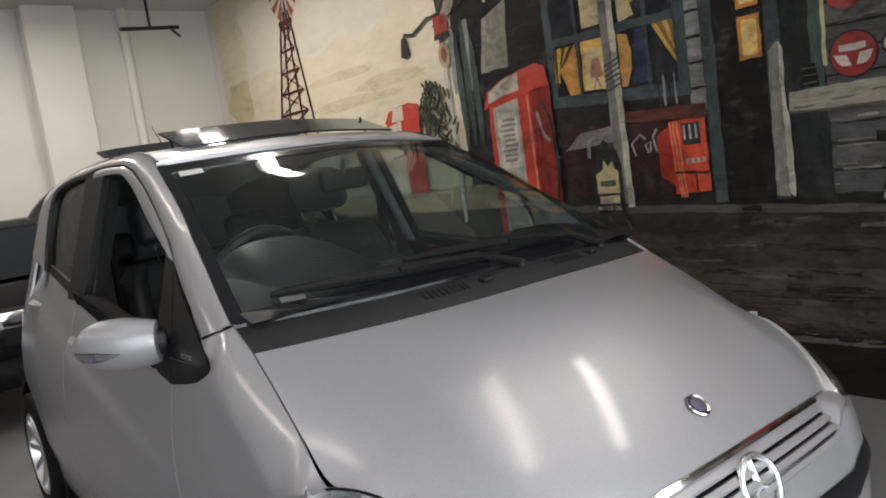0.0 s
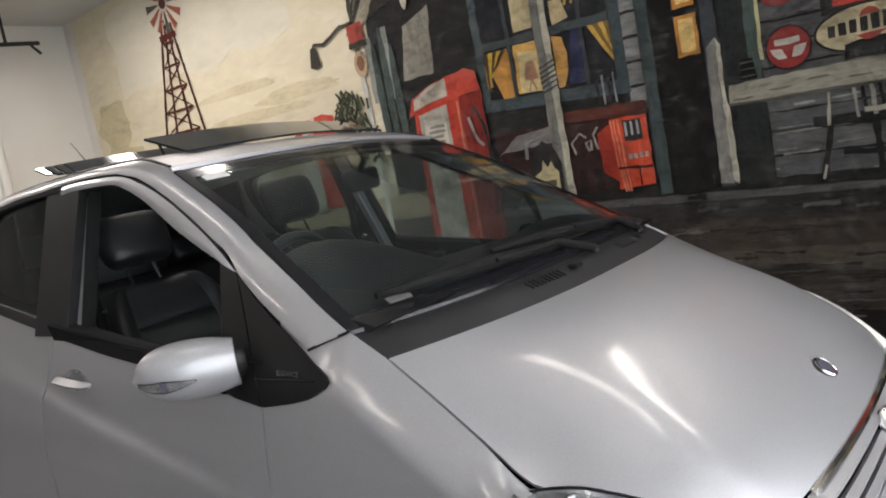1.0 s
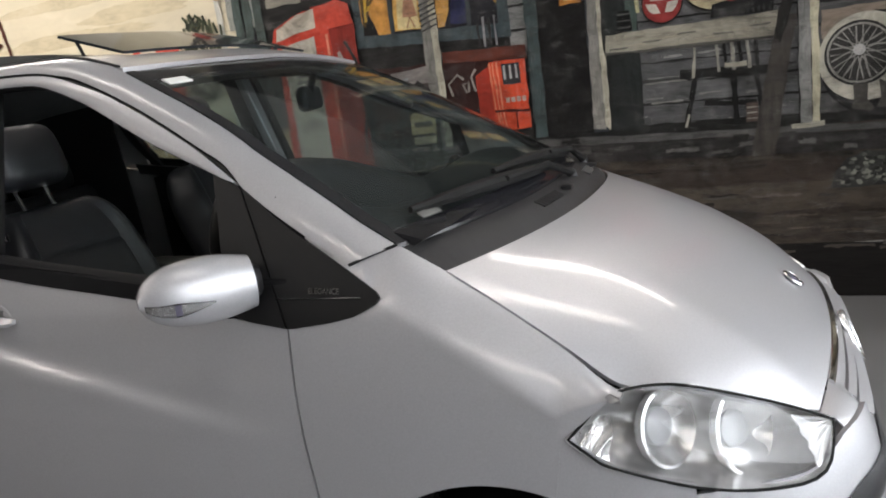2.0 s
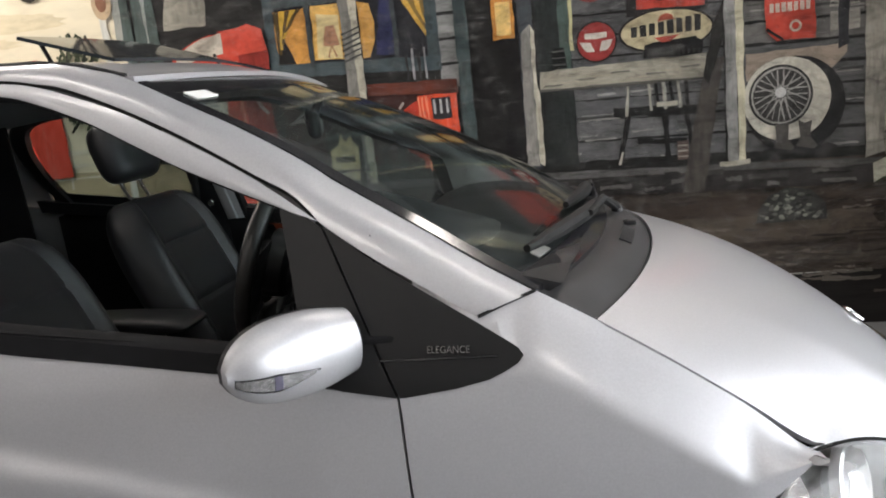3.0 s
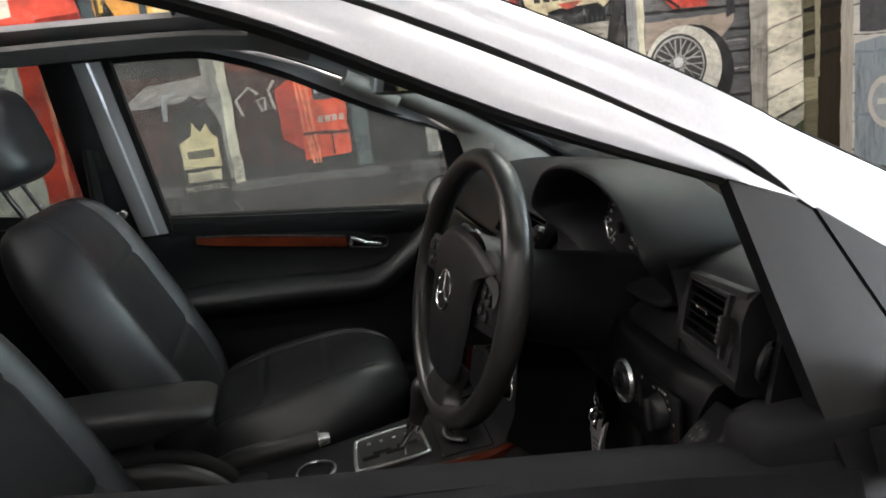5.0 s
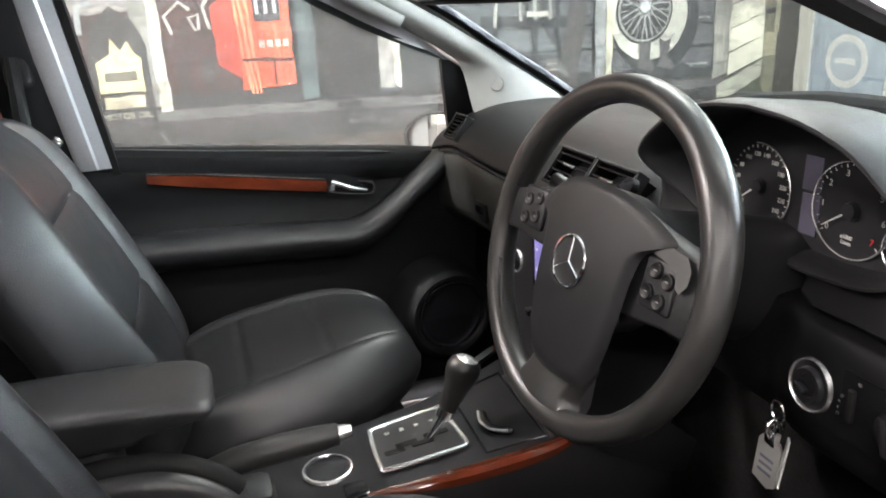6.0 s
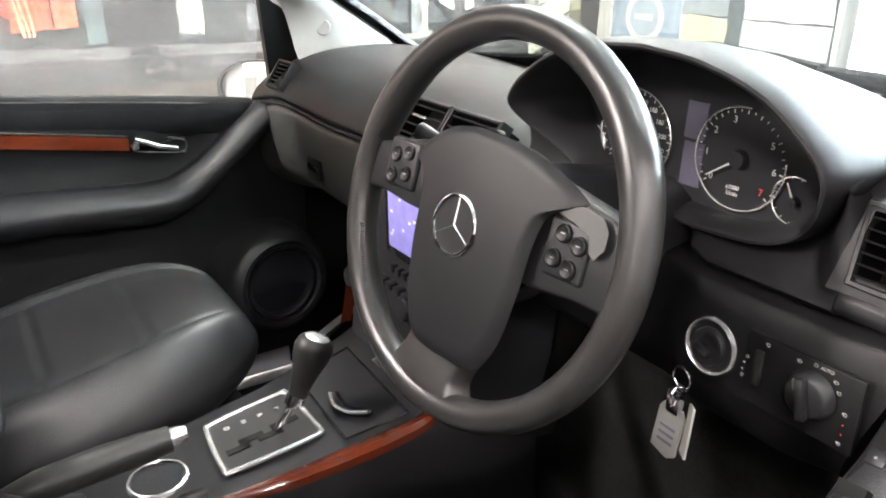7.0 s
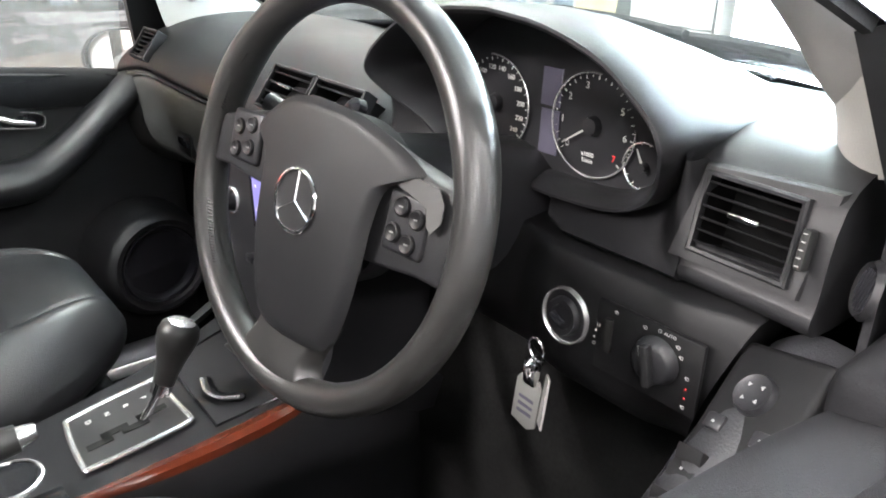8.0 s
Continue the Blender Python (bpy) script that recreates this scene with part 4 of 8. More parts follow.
# porch step
daub("painted_step_top", (0.16, 0.155, 0.15), [(-0.9, 1.035), (2.62, 0.905), (2.56, 0.875), (-0.9, 0.985)], 7, 0.5, FLAT, 12)
daub("painted_step_face", (0.058, 0.052, 0.050), [(-0.9, 0.985), (2.565, 0.875), (2.57, 0.775), (-0.9, 0.87)], 8, 0.5, FLAT, 10)
daub("painted_step_end", (0.42, 0.41, 0.33), [(2.565, 0.875), (2.84, 0.985), (2.83, 0.90), (2.57, 0.775)], 9, 0.4, FLAT, 10)
rnd = random.Random(31)
for k in range(22):
    px = rnd.uniform(0.2, 2.4)
    pz = 0.995 - (px + 0.9) * 0.0317 - rnd.uniform(0.0, 0.10)
    daub("painted_step_wear", rnd.choice(((0.19, 0.18, 0.17), (0.10, 0.095, 0.09), (0.035, 0.032, 0.03))), ragged(px, px + rnd.uniform(0.05, 0.2), pz, pz + rnd.uniform(0.01, 0.03), 300 + k, 5, 0.006), 10, 0.4, FLAT, 14)
# tortoise-like mound of scrub
daub("painted_scrub", (0.060, 0.060, 0.055), [(1.98, 0.60), (2.34, 0.60), (2.33, 0.69), (2.26, 0.765), (2.14, 0.785), (2.05, 0.75), (2.0, 0.68)], 11, 0.5, scale=30)
rnd = random.Random(12)
for k in range(70):
    a, r = rnd.uniform(0.05, math.pi - 0.05), rnd.uniform(0.2, 1)
    sx, sz = 2.16 + 0.17 * r * math.cos(a), 0.61 + 0.16 * r * math.sin(a)
    daub("painted_scrub_leaf", rnd.choice(((0.14, 0.14, 0.125), (0.20, 0.20, 0.17), (0.035, 0.035, 0.032))), oval(sx, sz, 0.014, 0.009, 8), 12 + k % 2, 0.3)
daub("painted_grass", (0.075, 0.09, 0.045), ragged(2.58, 2.84, 0.78, 0.90, 55, 8, 0.02), 8, 0.5, scale=25)
# plain and fence past the building; the room corner's shade painted as a dark band
daub("painted_far_field", (0.17, 0.155, 0.095), rect(2.80, 3.065, 0.3, CEIL_Z), 4, 0.4, FLAT, 8)
daub("painted_far_field", (0.26, 0.235, 0.15), rect(2.82, 3.0, 1.0, 1.12), 5, 0.4, FLAT, 8)
daub("painted_corner_shade", (0.035, 0.027, 0.018), rect(2.93, 3.065, 0.2, CEIL_Z), 6, 0.4, TALL, 8)
for fz in (1.22, 1.34, 1.46, 1.6):
    daub("painted_fence_rail", (0.020, 0.018, 0.015), band([(2.80, fz), (3.065, fz + 0.03)], 0.028), 7, 0.3)
daub("painted_fence_post", (0.27, 0.25, 0.17), rect(2.905, 2.935, 1.12, 2.0), 8, 0.3)

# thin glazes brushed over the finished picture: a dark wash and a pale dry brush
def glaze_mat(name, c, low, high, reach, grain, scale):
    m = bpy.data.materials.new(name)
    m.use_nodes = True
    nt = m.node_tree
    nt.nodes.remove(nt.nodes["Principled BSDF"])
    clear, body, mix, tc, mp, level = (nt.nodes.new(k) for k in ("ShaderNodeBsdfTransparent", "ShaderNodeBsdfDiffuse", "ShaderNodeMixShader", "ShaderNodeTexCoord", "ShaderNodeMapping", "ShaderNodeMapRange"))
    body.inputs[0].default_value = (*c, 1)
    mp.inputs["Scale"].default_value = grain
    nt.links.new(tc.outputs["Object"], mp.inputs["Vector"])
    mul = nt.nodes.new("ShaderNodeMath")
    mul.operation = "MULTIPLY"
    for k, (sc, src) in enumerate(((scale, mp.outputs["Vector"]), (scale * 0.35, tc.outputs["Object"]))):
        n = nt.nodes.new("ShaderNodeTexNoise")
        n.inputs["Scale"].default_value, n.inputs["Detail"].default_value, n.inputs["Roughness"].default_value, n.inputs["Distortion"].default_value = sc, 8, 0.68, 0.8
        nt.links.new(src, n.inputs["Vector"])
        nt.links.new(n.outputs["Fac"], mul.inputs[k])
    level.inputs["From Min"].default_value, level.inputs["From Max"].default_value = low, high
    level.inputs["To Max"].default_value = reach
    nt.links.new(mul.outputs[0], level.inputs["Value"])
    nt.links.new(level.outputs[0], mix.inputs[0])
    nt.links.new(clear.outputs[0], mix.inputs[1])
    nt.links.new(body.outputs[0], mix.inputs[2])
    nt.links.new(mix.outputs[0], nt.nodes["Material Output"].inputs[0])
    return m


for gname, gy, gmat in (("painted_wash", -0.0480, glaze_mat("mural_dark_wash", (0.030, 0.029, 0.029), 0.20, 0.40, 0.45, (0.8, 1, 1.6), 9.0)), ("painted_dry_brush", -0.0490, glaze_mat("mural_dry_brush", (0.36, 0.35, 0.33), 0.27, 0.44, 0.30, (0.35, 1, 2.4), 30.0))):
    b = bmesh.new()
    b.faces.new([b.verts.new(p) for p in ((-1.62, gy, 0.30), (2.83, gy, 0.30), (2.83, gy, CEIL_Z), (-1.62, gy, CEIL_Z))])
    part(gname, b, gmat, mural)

# east wall: siding, drums, a pump
EAST_SIDING = [(0.56, 0.56, 0.53), (0.50, 0.50, 0.48)]
for k in range(22):
    daub("painted_siding", EAST_SIDING[k % 2], rect(DOOR_Y + 0.01, 2.24, 0.12 + 0.15 * k, 0.262 + 0.15 * k), 2, 0.2, (1, 0.25, 2), 9, "e")
daub("painted_siding_gap", (0.10, 0.10, 0.10), rect(DOOR_Y, 2.25, 0.1, 3.45), 1, 0.2, wall="e")
daub("painted_edge_post", (0.40, 0.38, 0.33), rect(2.20, 2.29, 0.1, 3.4), 3, 0.3, (1, 2, 0.3), 9, "e")
daub("painted_drum", (0.27, 0.32, 0.36), [(1.72, 0.25), (2.18, 0.25), (2.18, 1.27), (2.0, 1.30), (1.72, 1.27)], 4, 0.35, (1, 2, 0.4), 8, "e")
for fz in (0.55, 0.9, 1.22):
    daub("painted_drum_rib", (0.17, 0.21, 0.25), rect(1.72, 2.18, fz, fz + 0.016), 5, 0.3, wall="e")
daub("painted_drum_disc", (0.50, 0.48, 0.45), oval(1.95, 0.98, 0.13, 0.13, 30), 6, 0.25, wall="e")
daub("painted_drum_disc", (0.30, 0.34, 0.37), oval(1.95, 0.98, 0.095, 0.095, 30), 7, 0.3, wall="e")
daub("painted_mark", (0.55, 0.54, 0.50), rect(1.89, 2.01, 0.965, 0.995), 8, 0.1, wall="e")
daub("painted_pump_post", (0.085, 0.088, 0.095), rect(1.90, 2.15, 1.33, 2.6), 4, 0.4, wall="e")
daub("painted_drum", (0.52, 0.46, 0.30), [(1.44, 0.25), (1.70, 0.25), (1.70, 0.98), (1.66, 1.02), (1.44, 1.0)], 5, 0.3, (1, 2, 0.4), 8, "e")
daub("painted_drum_top", (0.22, 0.24, 0.24), rect(1.42, 1.71, 1.02, 1.17), 5, 0.3, wall="e")
for fz in (0.5, 0.76):
    daub("painted_drum_rib", (0.36, 0.30, 0.18), rect(1.44, 1.70, fz, fz + 0.014), 6, 0.3, wall="e")
daub("painted_post", (0.10, 0.115, 0.11), rect(1.36, 1.44, 0.2, 3.0), 6, 0.4, wall="e")

# ---- a second car parked behind ----
suv = tagged(empty("parked_car", (-4.3, -0.35, 0)), "black parked car with glossy paint and dark windows", "car")
b = bmesh.new()
rings = []
for x, w, zt, zb in ((-1.05, 0.74, 0.92, 0.42), (-0.9, 0.86, 1.0, 0.28), (0.0, 0.92, 1.08, 0.24), (0.85, 0.90, 1.02, 0.26), (1.02, 0.80, 0.88, 0.4)):
    rings.append([(x, -w * 0.94, zb), (x, w * 0.94, zb), (x, w, (zb + zt) * 0.5), (x, w * 0.93, zt), (x, -w * 0.93, zt), (x, -w, (zb + zt) * 0.5)])
loft(b, rings)
bmesh.ops.bevel(b, geom=b.edges[:], offset=0.03, segments=2, profile=0.5, affect="EDGES", clamp_overlap=True)
part("body", b, M["other_car"], suv)
b = bmesh.new()
loft(b, [[(x0, -w, z), (x1, -w, z), (x1, w, z), (x0, w, z)] for z, x0, x1, w in ((1.05, -0.9, 0.8, 0.83), (1.4, -0.82, 0.52, 0.72))])
part("glasshouse", b, M["dark_glass"], suv)
b = bmesh.new()
loft(b, [[(x0, -w, z), (x1, -w, z), (x1, w, z), (x0, w, z)] for z, x0, x1, w in ((1.40, -0.84, 0.50, 0.73), (1.47, -0.78, 0.36, 0.66))])
bmesh.ops.bevel(b, geom=b.edges[:], offset=0.025, segments=2, profile=0.5, affect="EDGES", clamp_overlap=True)
part("roof", b, M["other_car"], suv)
for s in (-1, 1):
    part("roof_rail", tube(bmesh.new(), [(-0.75, s * 0.6, 1.47), (-0.7, s * 0.6, 1.53), (0.3, s * 0.6, 1.53), (0.36, s * 0.6, 1.46)], 0.014), M["chrome"], suv)
    for wx in (-0.72, 0.66):
        wh = part("wheel", lathe(bmesh.new(), [(0.0, -0.09), (0.3, -0.09), (0.33, -0.06), (0.33, 0.06), (0.3, 0.09), (0.0, 0.09)], Matrix.Translation((wx, s * 0.84, 0.33)) @ pose(0, 0, 0, 90), 28), M["rubber"], suv)
        part("rim", lathe(bmesh.new(), [(0.0, -0.1), (0.2, -0.1), (0.2, 0.1), (0.0, 0.1)], Matrix.Translation((wx, s * 0.84, 0.33)) @ pose(0, 0, 0, 90), 20), M["satin_metal"], wh)
    part("headlight", box(bmesh.new(), 0.93, 1.02, s * 0.62 - 0.14, s * 0.62 + 0.14, 0.76, 0.86, 0.02), M["chrome"], suv)
part("grille", box(bmesh.new(), 0.97, 1.035, -0.42, 0.42, 0.72, 0.84, 0.01), M["chrome"], suv)


# ---- the silver hatchback ----
car = tagged(empty("car"), "silver compact hatchback with open driver's window and raised sunroof", "car")

HALF = [(-1.92, 0.60), (-1.85, 0.68), (-1.7, 0.77), (-1.4, 0.835), (-0.9, 0.868), (0.0, 0.88), (0.6, 0.875), (1.0, 0.867), (1.3, 0.852), (1.45, 0.83), (1.6, 0.775), (1.72, 0.70)]
LEAN_IN = [(0.2, 0.075), (0.3, 0.04), (0.45, 0.01), (0.6, 0.0), (0.75, 0.0), (0.85, 0.010), (0.95, 0.032), (1.0, 0.046), (1.05, 0.065), (1.1, 0.084), (1.2, 0.122), (1.3, 0.158), (1.6, 0.262)]


def side_y(x, z):
    """Half the car's width at that length and height, with the swage line in the doors."""
    swage = 0.905 - 0.19 * (x + 0.1)
    fade = max(0.0, min(1.0, (0.75 - x) * 3)) if x > 0.4 else 1.0
    return interp(HALF, x) - interp(LEAN_IN, z) + 0.009 * fade * math.tanh((swage - z) / 0.018)


BELT = [(-1.3, 1.27), (-0.95, 1.205), (-0.46, 1.135), (-0.26, 1.105), (0.0, 1.072), (0.2, 1.05), (0.44, 1.022), (0.6, 0.997), (0.75, 0.978)]
FRONT_AXLE, REAR_AXLE, WHEEL_R = 1.17, -1.45, 0.305
U_LINE = [(-1.3, 1.565), (-0.9, 1.61), (-0.55, 1.622), (-0.3, 1.622), (-0.07, 1.617), (0.03, 1.610), (0.08, 1.602), (0.13, 1.588), (0.205, 1.565), (0.338, 1.50), (0.437, 1.451), (0.535, 1.397), (0.60, 1.357), (0.63, 1.336), (0.72, 1.282), (0.81, 1.228), (0.895, 1.175), (0.985, 1.125)]
G_LINE = [(-1.3, 1.47), (-0.95, 1.567), (-0.55, 1.59), (-0.3, 1.597), (-0.07, 1.588), (0.03, 1.571), (0.09, 1.557), (0.19, 1.517), (0.295, 1.468), (0.395, 1.415), (0.49, 1.36), (0.557, 1.323), (0.594, 1.289), (0.62, 1.262), (0.70, 1.207), (0.77, 1.165), (0.83, 1.13), (0.888, 1.097)]


def u_pt(x, z):
    return Vector((x, 0.744 - 0.35 * (z - 1.13), z))


def g_pt(x, z):
    return Vector((x, 0.772 - 0.35 * (z - 1.13), z))


U3 = smooth_curve([u_pt(*p) for p in U_LINE], 68)
G3 = smooth_curve([g_pt(*p) for p in G_LINE], 68)


def droop(y):
    """The car stands a little lower on its passenger's side."""
    return 0.040 * (max(0.0, y) / 0.745) ** 1.5


def sided(p, s):
    return Vector((p[0], p[1] * s, p[2] - droop(p[1] * s)))


def arch(x, axle, r=0.365):
    d = abs(x - axle)
    return WHEEL_R + math.sqrt(max(r * r - d * d, 0.0)) if d < r else 0.0


# bonnet: edge on the wing seam and its centre line, from the scuttle to the grille
SEAM = smooth_curve([(1.084, 0.743, 1.070), (1.20, 0.757, 1.0), (1.32, 0.772, 0.922), (1.415, 0.778, 0.856), (1.50, 0.748, 0.842), (1.61, 0.690, 0.796), (1.70, 0.62, 0.748), (1.752, 0.55, 0.712)], 28)
SPINE = smooth_curve([(1.235, 0, 1.074), (1.33, 0, 1.045), (1.42, 0, 1.008), (1.50, 0, 0.966), (1.575, 0, 0.92), (1.665, 0, 0.856), (1.745, 0, 0.79), (1.805, 0, 0.735)], 28)

SOFT_EDGE = smooth_curve([(1.084, 0.743, 1.070), (1.20, 0.757, 1.0), (1.32, 0.770, 0.930), (1.415, 0.766, 0.888), (1.50, 0.740, 0.854), (1.61, 0.690, 0.804), (1.70, 0.62, 0.748), (1.752, 0.55, 0.712)], 28)


def bonnet_pt(u, v):
    i = min(int(u * 28), 27)
    t = u * 28 - i
    e, c = SEAM[i].lerp(SEAM[i + 1], t), SPINE[i].lerp(SPINE[i + 1], t)
    w = 2 * v - 1
    a = abs(w)
    e = SOFT_EDGE[i].lerp(SOFT_EDGE[i + 1], t).lerp(e, a ** 9)
    k = 1 - a ** 2.6
    d = a * e.y - (0.50 + 0.035 * u)
    crease = 0.011 * math.exp(-math.sqrt(d * d + 0.0005) / 0.085) * max(0.0, min(1.0, (u - 0.05) * 2.2)) * min(1.0, 6 * (1 - u)) * (1 - a ** 16)
    return Vector((e.x + (c.x - e.x) * (1 - a ** 2.1), e.y * w, e.z + (c.z - e.z) * k + crease - droop(e.y * w)))


bonnet = part("bonnet", sheet(bmesh.new(), bonnet_pt, 40, 96, 0.012), M["silver"], car)
b = bmesh.new()
bx = pose(1.725, 0, 0.812, 0, 38, 0)
lathe(b, [(0.0, 0.0), (0.027, 0.0), (0.030, 0.003), (0.027, 0.006), (0.024, 0.004), (0.0, 0.005)], bx, 28)
part("badge", b, M["chrome"], bonnet, "small round chrome badge")
part("badge_centre", lathe(bmesh.new(), [(0.0, 0.0058), (0.019, 0.0055), (0.020, 0.0048)], bx, 24), M["lcd"], bonnet)

# scuttle panel between bonnet and glass
BASE_END, BASE_MID = Vector((0.985, 0.744, 1.127)), Vector((1.13, 0, 1.125))


def glass_base(w):
    a = abs(w)
    return Vector((BASE_END.x + (BASE_MID.x - BASE_END.x) * (1 - a ** 2.1), BASE_END.y * w, BASE_END.z + (BASE_MID.z - BASE_END.z) * (1 - a ** 2) - droop(BASE_END.y * w)))


def scuttle_pt(u, v):
    w = 2 * v - 1
    p0, p1 = bonnet_pt(0, v) + Vector((-0.006, 0, -0.004)), glass_base(w) + Vector((0, 0, -0.008))
    q = p0.lerp(p1, u)
    q.z += 0.012 * math.sin(math.pi * u) * (1 - abs(w) ** 6)
    return q


scuttle = part("scuttle_panel", sheet(bmesh.new(), scuttle_pt, 10, 40, 0.01), M["cowl"], car, "matt black plastic scuttle panel")
for vy in (0.30, 0.62):
    b = bmesh.new()
    for k in range(9):
        p = scuttle_pt(0.35, vy + 0.011 * k)
        q = scuttle_pt(0.62, vy + 0.011 * k)
        tube(b, [p + Vector((0, 0, 0.003)), q + Vector((0, 0, 0.003))], 0.0035, 5)
    part("air_grille", b, M["black_plastic"], scuttle)
    p = scuttle_pt(0.48, vy + 0.13)
    part("washer_jet", box(bmesh.new(), p.x - 0.012, p.x + 0.018, p.y - 0.016, p.y + 0.016, p.z, p.z + 0.012, 0.004), M["black_plastic"], scuttle)

# windscreen
U_GLASS = [p for p in U3 if p.x >= 0.222]


def screen_pt(u, v):
    w = 2 * v - 1
    k = u
    f = k * (len(U_GLASS) - 1)
    i = min(int(f), len(U_GLASS) - 2)
    e = U_GLASS[::-1][i].lerp(U_GLASS[::-1][i + 1], f - i)
    bow = 1 - abs(w) ** 2.1
    return Vector((e.x + (0.145 - 0.105 * u) * bow, (e.y - 0.004) * w, e.z + (0.0 + 0.008 * u) * bow + 0.03 * math.sin(math.pi * u) * bow - droop(e.y * w)))


screen = part("windscreen", sheet(bmesh.new(), screen_pt, 26, 28, 0.004), M["windscreen"], car, "tinted windscreen glass")
b = bmesh.new()
for s in (0, 1):
    loft(b, [[screen_pt(u, abs(s - 0.0)) + Vector((0, 0, 0.003)), screen_pt(u, abs(s - 0.022)) + Vector((0, 0, 0.003)), screen_pt(u, abs(s - 0.022)) + Vector((0, 0, -0.012)), screen_pt(u, abs(s - 0.0)) + Vector((0, 0, -0.012))] for u in np.linspace(0, 1, 20)])
loft(b, [[screen_pt(0.955, v) + Vector((0, 0, 0.0015)), screen_pt(1.0, v) + Vector((0, 0, 0.0015)), screen_pt(1.0, v) + Vector((0, 0, -0.008)), screen_pt(0.955, v) + Vector((0, 0, -0.008))] for v in np.linspace(0, 1, 20)])
loft(b, [[screen_pt(0.0, v) + Vector((0, 0, 0.0015)), screen_pt(0.05, v) + Vector((0, 0, 0.0015)), screen_pt(0.05, v) + Vector((0, 0, -0.008)), screen_pt(0.0, v) + Vector((0, 0, -0.008))] for v in np.linspace(0, 1, 20)])
part("screen_border", b, M["gloss_black"], screen, "black fritted glass border")


def on_screen(u, v, lift=0.004):
    return screen_pt(u, v) + Vector((0.55, 0, 0.83)) * lift


b = bmesh.new()
loft(b, [[on_screen(0.055, v), on_screen(0.075, v), on_screen(0.075, v, 0.001), on_screen(0.055, v, 0.001)] for v in (0.085, 0.105, 0.125)])
part("sticker", b, M["tag_plastic"], screen, "white paper licence sticker")
b = bmesh.new()
loft(b, [[on_screen(0.925, v), on_screen(0.95, v), on_screen(0.95, v, 0.001), on_screen(0.925, v, 0.001)] for v in (0.04, 0.07, 0.10)])
part("sticker", b, M["white_print"], screen, "white paper sticker at the top edge")

# wipers
for v0, v1, u1 in ((0.54, 0.105, 0.055), (0.82, 0.36, 0.075)):
    wp = part("wiper_arm", tube(bmesh.new(), [scuttle_pt(0.7, v0) + Vector((0, 0, 0.012)), on_screen(0.03, v0 * 0.8 + v1 * 0.2, 0.036), on_screen(u1 * 0.8, v0 * 0.42 + v1 * 0.58, 0.036)], [0.013, 0.010, 0.007], 8), M["rubber"], car)
    b = bmesh.new()
    blade = [on_screen(0.035 + (u1 - 0.01) * k / 8, v0 * 0.9 + v1 * 0.1 + (v1 - v0) * 0.98 * k / 8, 0.015 + 0.008 * math.sin(math.pi * k / 8)) for k in range(9)]
    tube(b, blade, [0.008, 0.013, 0.016, 0.017, 0.018, 0.017, 0.016, 0.013, 0.008], 8)
    part("wiper_blade", b, M["rubber"], wp)
    part("wiper_cap", lathe(bmesh.new(), [(0, 0.02), (0.012, 0.018), (0.016, 0.0)], Matrix.Translation(scuttle_pt(0.7, v0)), 16), M["black_plastic"], wp)

# roof with an open sunroof
ROOF_E = [p for p in U3 if p.x <= 0.226][::-1]
ROOF_E += [u_pt(-1.5, 1.535), u_pt(-1.68, 1.49), u_pt(-1.78, 1.45)]
HOLE_X0, HOLE_X1, HOLE_Y = -0.60, 0.09, 0.42


def roof_edge(x):
    for a, c in zip(ROOF_E[:-1], ROOF_E[1:]):
        if c.x <= x <= a.x:
            return a.lerp(c, (a.x - x) / max(a.x - c.x, 1e-6))
    return ROOF_E[0] if x > ROOF_E[0].x else ROOF_E[-1]


def roof_at(x, y):
    e = roof_edge(x)
    w = min(abs(y) / e.y, 1)
    front = max(0.0, min(1.0, (x - 0.0) / 0.22))
    crown = (0.012 * (1 - front) + 0.008 * front + 0.004)
    return Vector((x + 0.040 * front * (1 - w ** 2.1), y, e.z + crown * (1 - w ** 2.2) - droop(y)))


def roof_patch(bm, x0, x1, y0, y1, nx, ny, y0_edge=False, y1_edge=False):
    def fn(u, v):
        x = x0 + (x1 - x0) * u
        a = -roof_edge(x).y if y0_edge else y0
        c = roof_edge(x).y if y1_edge else y1
        return roof_at(x, a + (c - a) * v)
    sheet(bm, fn, nx, ny, 0.012)


b = bmesh.new()
roof_patch(b, 0.226, HOLE_X1, 0, 0, 6, 28, True, True)
roof_patch(b, HOLE_X1, HOLE_X0, 0, -HOLE_Y, 16, 6, True, False)
roof_patch(b, HOLE_X1, HOLE_X0, HOLE_Y, 0, 16, 6, False, True)
roof_patch(b, HOLE_X0, -1.78, 0, 0, 20, 24, True, True)
part("roof", b, M["silver"], car)


def lamella(x0, z0, x1, z1, material, label):
    def fn(u, v):
        y = (2 * v - 1) * 0.445
        return Vector((x0 + (x1 - x0) * u, y, z0 + (z1 - z0) * u + 0.010 * (1 - (y / 0.445) ** 2) - droop(y)))
    bm = sheet(bmesh.new(), fn, 4, 16, 0.008)
    p = part("sunroof_panel", bm, material, car, label)
    return p


